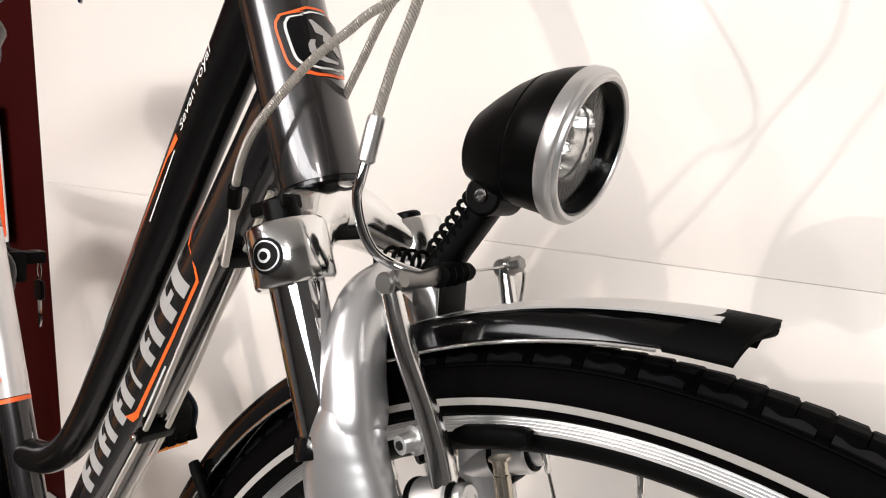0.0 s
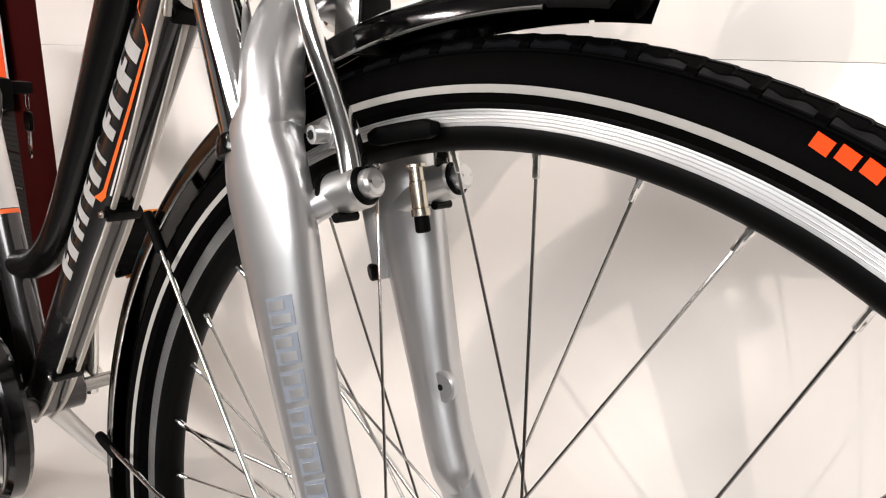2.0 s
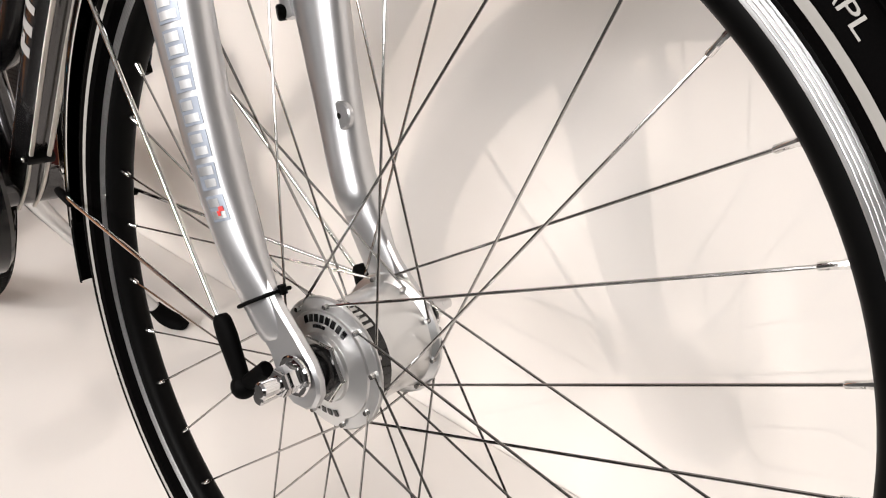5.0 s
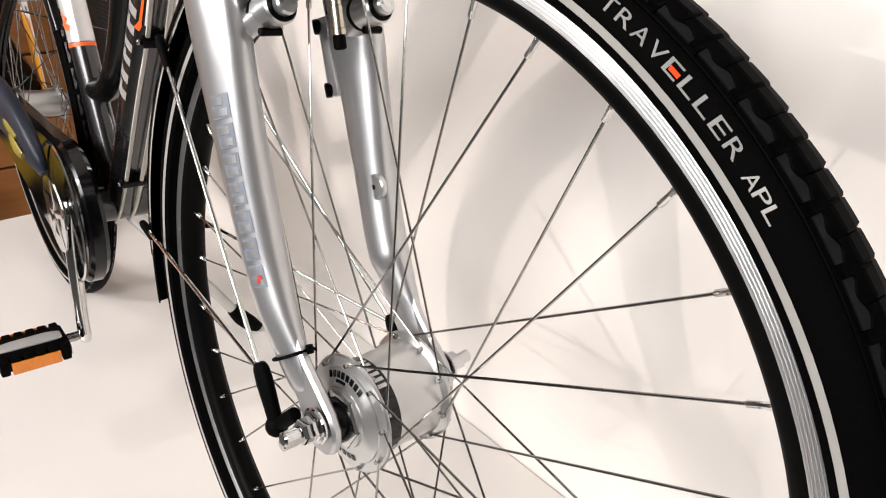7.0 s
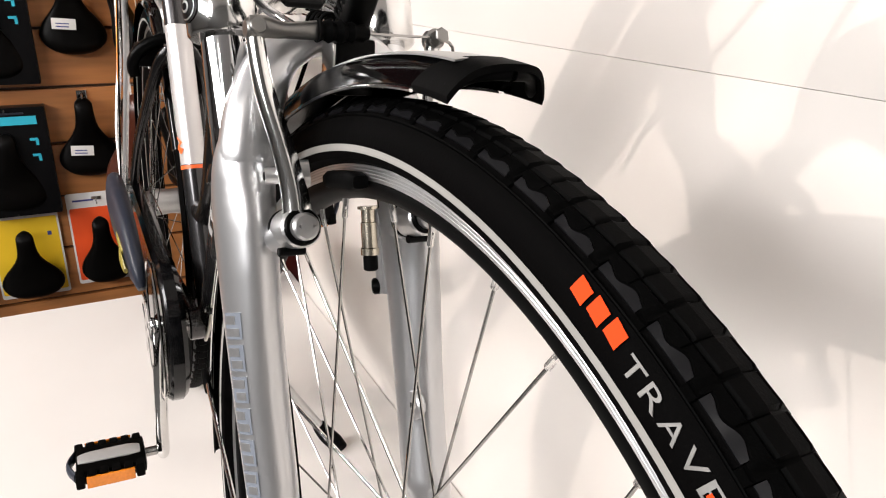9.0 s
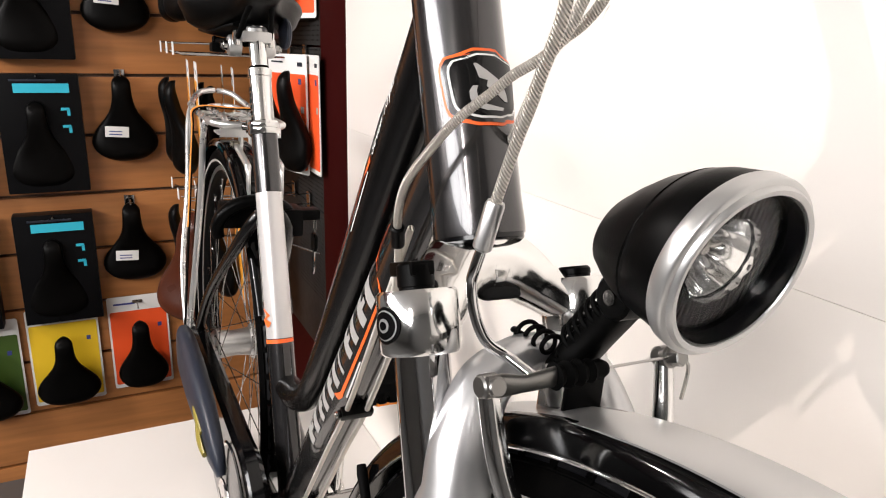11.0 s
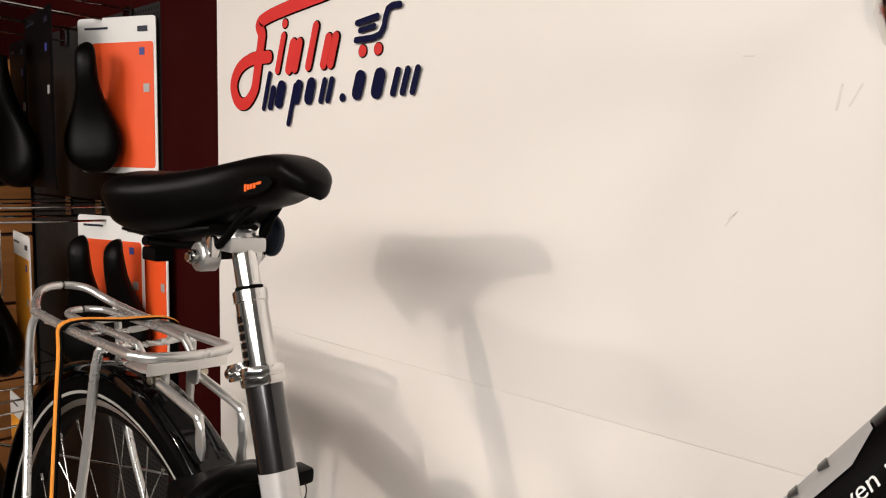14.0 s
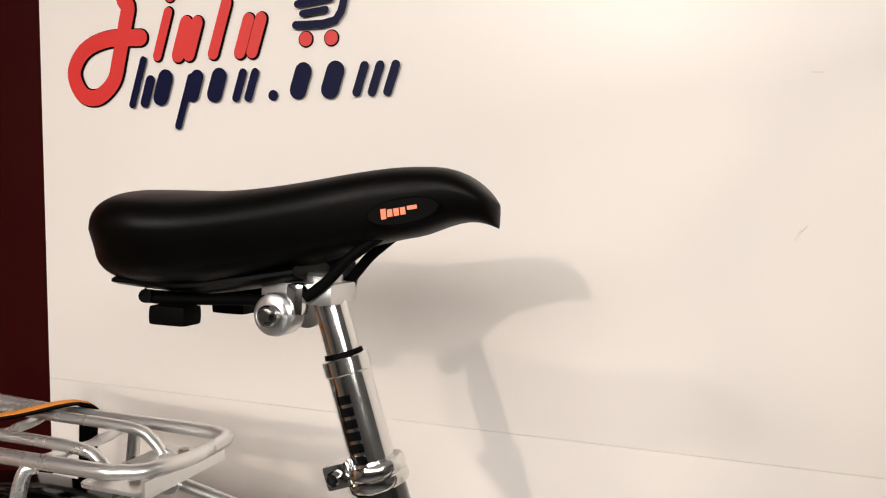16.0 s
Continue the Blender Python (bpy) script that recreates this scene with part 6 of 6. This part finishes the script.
bp("axle_cap", cyl((-1.075, -0.092, 0.346), (-1.075, -0.078, 0.346), 0.016, 20, 0.003), STEEL, None, "steel axle cap")

# ---- sign on the white wall ----
def disc(x, z, r, y, material, parent, name="dot", label=""):
    return part(name, cyl((x, y, z), (x, y - 0.0008, z), r, 28), material, parent, label)


def stroke(pts, r, y, material, parent, n=8, name="stroke", label=""):
    """A flat brush stroke with round ends on the wall, from points in x and z."""
    p = spline([V((x, 0, z)) for x, z in pts], n)
    L, Rr = [], []
    for i, q in enumerate(p):
        t = (p[min(len(p) - 1, i + 1)] - p[max(0, i - 1)]).normalized()
        nrm = V((-t.z, 0, t.x))
        L.append(q + nrm * r)
        Rr.append(q - nrm * r)
    out = list(L)
    te = (p[-1] - p[-2]).normalized()
    a0 = math.atan2(te.z, te.x)
    for k in range(1, 8):
        a = a0 + math.pi / 2 - math.pi * k / 8
        out.append(p[-1] + V((math.cos(a), 0, math.sin(a))) * r)
    out += Rr[::-1]
    ts = (p[0] - p[1]).normalized()
    a0 = math.atan2(ts.z, ts.x)
    for k in range(1, 8):
        a = a0 + math.pi / 2 - math.pi * k / 8
        out.append(p[0] + V((math.cos(a), 0, math.sin(a))) * r)
    bm = bmesh.new()
    N = len(L)
    lv = [bm.verts.new((q.x, y, q.z)) for q in L]
    rv = [bm.verts.new((q.x, y, q.z)) for q in Rr]
    for i in range(N - 1):
        bm.faces.new((lv[i], lv[i + 1], rv[i + 1], rv[i]))
    for e, lo, ro, tdir in ((p[-1], lv[-1], rv[-1], te), (p[0], rv[0], lv[0], ts)):
        a0 = math.atan2(tdir.z, tdir.x)
        fan = [lo] + [bm.verts.new((e.x + r * math.cos(a0 + math.pi / 2 - math.pi * k / 8), y, e.z + r * math.sin(a0 + math.pi / 2 - math.pi * k / 8))) for k in range(1, 8)] + [ro]
        bm.faces.new(fan)
    ret = bmesh.ops.extrude_face_region(bm, geom=bm.faces[:])
    bmesh.ops.translate(bm, verts=[g for g in ret["geom"] if isinstance(g, bmesh.types.BMVert)], vec=(0, -0.0006, 0))
    bmesh.ops.recalc_face_normals(bm, faces=bm.faces)
    return part(name, bm, material, parent, label)


sign = thing("wall_sign", Matrix.Translation((0.0065, 0, 0.0025)), "red and navy vinyl shop logo with cart pictogram on wall", "sign")
SY = WY - 0.0006
YL = SY - 0.0010


import itertools

layer = itertools.count()


def mark(pts, r, material, n=6):
    """One vinyl stroke with a dark outline; every stroke lies on a layer of its own."""
    d = 0.00006 * next(layer)
    if material is not NAVY:
        stroke(pts, r + 0.0016, SY - d, GLOSS, sign, n, "outline")
    stroke(pts, r, YL - 0.0012 - d, material, sign, n)


# sweeping red bar and loop
mark([(-0.905, 1.2145), (-1.06, 1.1955), (-1.232, 1.1755), (-1.239, 1.150), (-1.247, 1.118), (-1.254, 1.090)], 0.0098, SIGN_RED, 8)
mark([(-1.254, 1.090), (-1.262, 1.066), (-1.285, 1.048), (-1.309, 1.052), (-1.321, 1.078), (-1.305, 1.104), (-1.270, 1.1165), (-1.222, 1.1165)], 0.0098, SIGN_RED, 8)
# upper row: plain slanted red bars
for x0, h, r in ((-1.190, 0.050, 0.0068), (-1.163, 0.036, 0.0100), (-1.148, 0.036, 0.0090), (-1.112, 0.056, 0.0080), (-1.080, 0.036, 0.0085), (-1.064, 0.036, 0.0085)):
    mark([(x0 - 0.16 * h, 1.094), (x0 + 0.16 * h, 1.094 + h)], r * 0.85, SIGN_RED, 2)
disc(-1.180, 1.1625, 0.0082, SY, GLOSS, sign)
disc(-1.180, 1.1625, 0.0066, SY - 0.001, SIGN_RED, sign)
# lower row: plain slanted navy bars
for x0, z0, h, r in ((-1.226, 1.038, 0.052, 0.0055), (-1.212, 1.040, 0.026, 0.0075), (-1.190, 1.046, 0.022, 0.0125), (-1.160, 1.012, 0.056, 0.0055), (-1.146, 1.048, 0.020, 0.0105), (-1.116, 1.048, 0.020, 0.0120), (-1.086, 1.043, 0.028, 0.0060), (-1.070, 1.043, 0.028, 0.0060),
                     (-1.008, 1.050, 0.020, 0.0125), (-0.969, 1.050, 0.020, 0.0130), (-0.936, 1.046, 0.028, 0.0060), (-0.918, 1.046, 0.028, 0.0060), (-0.900, 1.046, 0.028, 0.0060)):
    mark([(x0 - 0.16 * h, z0), (x0 + 0.16 * h, z0 + h)], r * 0.82, NAVY, 2)
disc(-1.043, 1.045, 0.0060, SY - 0.002, NAVY, sign)
# cart pictogram
mark([(-1.012, 1.143), (-0.972, 1.1475)], 0.0042, NAVY, 2)
mark([(-1.006, 1.1325), (-0.978, 1.1355)], 0.0038, NAVY, 2)
mark([(-1.014, 1.1205), (-0.966, 1.1235), (-0.952, 1.1545), (-0.930, 1.1570)], 0.0044, NAVY, 3)
for x in (-1.003, -0.972):
    disc(x, 1.1055, 0.0092, SY, GLOSS, sign)
    disc(x, 1.1055, 0.0078, SY - 0.001, SIGN_RED, sign)

# ---- goods on the slatwall and the pegboard ----
hang = saddle_mesh(0.262, 0.082, 0.021, 22, 18, 0.006, 0.05)
hang_me = bpy.data.meshes.new("hanging_saddle")
for f in hang.faces:
    f.smooth = True
hang.to_mesh(hang_me)
hang.free()
hang_me.materials.append(VINYL)
slim = saddle_mesh(0.265, 0.062, 0.019, 20, 16, 0.006, 0.05)
slim_me = bpy.data.meshes.new("slim_saddle")
for f in slim.faces:
    f.smooth = True
slim.to_mesh(slim_me)
slim.free()
slim_me.materials.append(VINYL)


def loose_part(name, me, parent, m, label=""):
    o = new(name, me)
    o.parent, o.matrix_basis = parent, m
    if label:
        o["label"] = label
    return o


# nose up, its top towards the room (+x)
NOSE_UP = Matrix(((0, 0, 1, 0), (0, 1, 0, 0), (1, 0, 0, 0), (0, 0, 0, 1)))


def hung_saddle(y, ztop, tilt=0, tag=True, size=1.0):
    """A loose saddle hung by its nose on a slatwall hook, with a white price tag."""
    t = thing("loose_saddle", Matrix.Translation((SX + 0.045, y, ztop - 0.262 * size)) @ Matrix.Rotation(radians(tilt), 4, "X") @ Matrix.Scale(size, 4), "black padded saddle with white price tag on slatwall hook", "saddle", "loose saddles on the slatwall")
    loose_part("seat", hang_me, t, NOSE_UP @ Matrix.Scale(1.24, 4, (0, 1, 0)) @ Matrix.Scale(1.25, 4, (0, 0, 1)))
    part("hook", join(cyl((-0.047, 0, 0.258), (0.03, 0, 0.262), 0.003, 8), box(-0.043, 0, 0.262, 0.005, 0.03, 0.03, 0.002), cyl((0.03, 0, 0.262), (0.035, 0, 0.276), 0.003, 8)), STEEL, t, "steel hook")
    if tag:
        part("price_tag", box(0.0265, -0.030, 0.094, 0.0015, 0.066, 0.032, 0.0004, Matrix.Rotation(radians(-4), 4, "X")), WHITE, t, "white price tag")
        for k in range(2):
            part("print_bar", box(0.0276, -0.034, 0.086 + 0.009 * k, 0.0006, 0.036, 0.003, 0, Matrix.Rotation(radians(-4), 4, "X")), BLUE, t)
    return t


hung_saddle(-0.118, 1.145)
hung_saddle(-0.125, 0.762)
hung_saddle(-0.132, 0.372)


def slat_card(y, ztop, w, h, color, words, group):
    """A saddle on a backing card, hung on the slatwall."""
    t = thing("carded_saddle", Matrix.Translation((SX + 0.012, y, ztop - h)), words, "packaged saddle", group)
    part("card", slab(rounded(w, h, 0.008), 0.002, Matrix.Translation((0, 0, h / 2)) @ Matrix(((0, 0, 1, 0), (1, 0, 0, 0), (0, 1, 0, 0), (0, 0, 0, 1)))), WHITE, t, "white card edge")
    part("card_print", slab(rounded(w - 0.012, h * 0.80, 0.006), 0.0006, Matrix.Translation((0.0022, 0, h * 0.44)) @ Matrix(((0, 0, 1, 0), (1, 0, 0, 0), (0, 1, 0, 0), (0, 0, 0, 1)))), color, t, "printed colour field")
    loose_part("seat", slim_me if w < 0.19 else hang_me, t, Matrix.Translation((0.050, 0.0, 0.006)) @ NOSE_UP @ Matrix.Scale(0.93, 4) @ Matrix.Scale(1.3 if w >= 0.19 else 1.45, 4, (0, 1, 0)) @ Matrix.Scale(1.2, 4, (0, 0, 1)))
    part("hanger", join(cyl((-0.01, 0, h - 0.02), (0.08, 0, h - 0.018), 0.0025, 8), box(0.0035, 0, h - 0.02, 0.001, 0.03, 0.010, 0.002)), STEEL, t, "steel hook")
    part("print_bar", box(0.0028, -w * 0.22, h - 0.026, 0.0008, w * 0.35, 0.006), BLUE, t)
    part("print_patch", box(0.0034, w * 0.34, h * 0.66, 0.0008, 0.012, 0.014), BLUE, t)
    return t


slat_card(-0.140, 0.050, 0.185, 0.325, ORANGE_CARD, "black saddle on an orange and white card on the slatwall", "carded saddles on the slatwall")
slat_card(-0.365, 0.038, 0.205, 0.330, YELLOW_CARD, "black saddle on a yellow and white card on the slatwall", "carded saddles on the slatwall")
slat_card(-0.590, 0.020, 0.205, 0.330, GREEN_CARD, "black saddle on a dark green card on the slatwall", "carded saddles on the slatwall")


def boxed(y, ztop, w, h):
    """A saddle in a black box with a cyan heading."""
    t = thing("boxed_saddle", Matrix.Translation((SX + 0.002, y, ztop - h)), "black saddle pack with a cyan heading bar on the slatwall", "packaged saddle", "black packs on the slatwall")
    part("box", box(0.030, 0, h / 2, 0.060, w, h, 0.004), BOX_BLACK, t)
    part("heading", box(0.0612, 0.01, h - 0.040, 0.0014, w * 0.66, 0.026, 0), CYAN, t, "cyan heading bar")
    part("print_bar", box(0.0612, -0.01, h - 0.018, 0.0012, w * 0.55, 0.006), GREY_PLASTIC, t)
    loose_part("seat", hang_me, t, Matrix.Translation((0.060, -0.01, 0.012)) @ NOSE_UP @ Matrix.Scale(0.98, 4) @ Matrix.Scale(1.2, 4, (0, 1, 0)))
    for k in range(2):
        part("pictogram", join(box(0.0616, w * 0.30, h - 0.10 - 0.05 * k, 0.0010, 0.022, 0.008), box(0.0616, w * 0.34, h - 0.11 - 0.05 * k, 0.0010, 0.008, 0.018)), CYAN, t, "small cyan pictogram")
    part("hanger", cyl((0.0, 0, h - 0.008), (0.085, 0, h - 0.006), 0.003, 8), STEEL, t, "steel hook")
    return t


for y, zt in ((-0.345, 0.765), (-0.620, 0.765), (-0.350, 0.352), (-0.625, 0.352), (-0.345, 1.15)):
    boxed(y, zt, 0.215, 0.345)


def peg_card(x, y, ztop, w, h, color, words, scale=0.95, yaw=0.0):
    """A saddle on a card, hung on a long hook of the pegboard."""
    t = thing("carded_saddle", Matrix.Translation((x, y, ztop - h)) @ Matrix.Rotation(radians(yaw), 4, "Z"), words, "packaged saddle", "carded saddles on the pegboard")
    up = Matrix(((1, 0, 0, 0), (0, 0, 1, 0), (0, 1, 0, 0), (0, 0, 0, 1)))
    part("card", slab(rounded(w, h, 0.008), 0.002, Matrix.Translation((0, 0, h / 2)) @ up), BOX_BLACK if color is BOX_BLACK else WHITE, t, "card edge")
    part("card_print", slab(rounded(w - 0.012, h * 0.80, 0.006), 0.0006, Matrix.Translation((0, -0.0009, h * 0.44)) @ up), color, t, "printed colour field")
    part("print_patch", box(w * 0.33, -0.0014, h * 0.78, 0.012, 0.0008, 0.014), BLUE, t)
    part("print_patch", box(w * 0.34, -0.0014, h - 0.024, w * 0.12, 0.0008, 0.010), GREY_PLASTIC, t)
    part("print_bar", box(-w * 0.25, -0.0014, h - 0.020, w * 0.30, 0.0008, 0.004), GREY_PLASTIC, t)
    part("barcode", box(w * 0.38, -0.0014, h * 0.55, 0.014, 0.0008, 0.016), GREY_DECAL, t)
    loose_part("seat", slim_me, t, Matrix.Translation((-w * 0.08, -0.052, 0.0)) @ Matrix.Rotation(radians(26), 4, "Z") @ Matrix(((0, 1, 0, 0), (0, 0, -1, 0), (1, 0, 0, 0), (0, 0, 0, 1))) @ Matrix.Scale(scale, 4))
    return t


peg_card(-1.668, 0.262, 1.228, 0.192, 0.300, ORANGE_CARD, "black saddle on an orange and white card on the pegboard", 0.92, yaw=22)
peg_card(-1.690, 0.250, 0.842, 0.180, 0.300, ORANGE_CARD, "black saddle on an orange and white card on the pegboard", 1.0, yaw=18)
peg_card(-1.600, 0.286, 0.842, 0.150, 0.290, ORANGE_CARD, "orange and white card close to the pegboard")
for k, x in enumerate((-1.845, -2.02)):
    for j, yy in enumerate((0.055, 0.150)):
        peg_card(x - 0.02 * j, yy, 1.205 - 0.02 * j, 0.10, 0.29, AMBER_CARD if j == 0 else BOX_BLACK, "slim black saddle on an amber card on a pegboard hook" if j == 0 else "slim black saddle on a black pegboard card", yaw=-5 + 3 * j - 2 * k)
        peg_card(x - 0.01 * j, yy - 0.01, 0.815 - 0.015 * j, 0.17, 0.30, AMBER_CARD, "slim black saddle on an amber card on a pegboard hook", yaw=-5 - 3 * j)
peg_card(-1.78, 0.16, 1.235, 0.20, 0.34, BOX_BLACK, "slim black saddle on a large black card", yaw=-6)
for x, yy, zt in ((-2.03, 0.045, 0.455), (-1.90, 0.14, 0.440)):
    peg_card(x, yy, zt, 0.17, 0.31, AMBER_CARD, "slim black saddle on an amber card on a pegboard hook", yaw=-4)
for x in (-1.70, -1.86, -2.03):
    for zz in (1.225, 0.832, 0.448):
        hk = thing("pegboard_hook", Matrix.Translation((x, WY, zz)), "long double steel display hook on the pegboard", "hook", "pegboard hooks")
        part("wire", tube([(0, 0, 0), (0, -0.30, 0.004), (0, -0.315, 0.010)], 0.0024, 8), STEEL, hk)
        part("wire", tube([(0, 0, 0.028), (0, -0.32, 0.030)], 0.0018, 8), STEEL, hk)
        part("ticket_clip", box(0, -0.322, 0.018, 0.022, 0.003, 0.030, 0.001), WHITE, hk, "pale ticket holder")
        part("back_plate", box(0, -0.003, 0.012, 0.030, 0.005, 0.044, 0.001), STEEL, hk)
brown = thing("brown_saddle", Matrix.Translation((-1.60, -0.078, 0.205)) @ Matrix.Rotation(radians(-16), 4, "X") @ Matrix.Rotation(radians(-48), 4, "Z"), "brown leather saddle with chrome springs hung among the packs", "saddle")
bm = saddle_mesh(0.275, 0.080, 0.026, 26, 22, 0.012, 0.05)
bm.transform(NOSE_UP)
part("seat", bm, BROWN, brown, "smooth brown leather top")
for s in (-1, 1):
    part("spring", tube([(-0.035 + 0.016 * math.cos(a), s * 0.040 + 0.016 * math.sin(a), 0.01 + 0.05 * a / 31) for a in [31 * k / 90 for k in range(91)]], 0.0025, 7), CHROME, brown, "chrome coil spring")
    part("rail", tube([(-0.03, s * 0.025, 0.03), (-0.05, s * 0.02, 0.12), (-0.015, s * 0.01, 0.25)], 0.0035, 8, n=5), CHROME, brown)
part("hook", cyl((-0.01, 0, 0.272), (-0.02, 0.34, 0.28), 0.0025, 8), STEEL, brown)
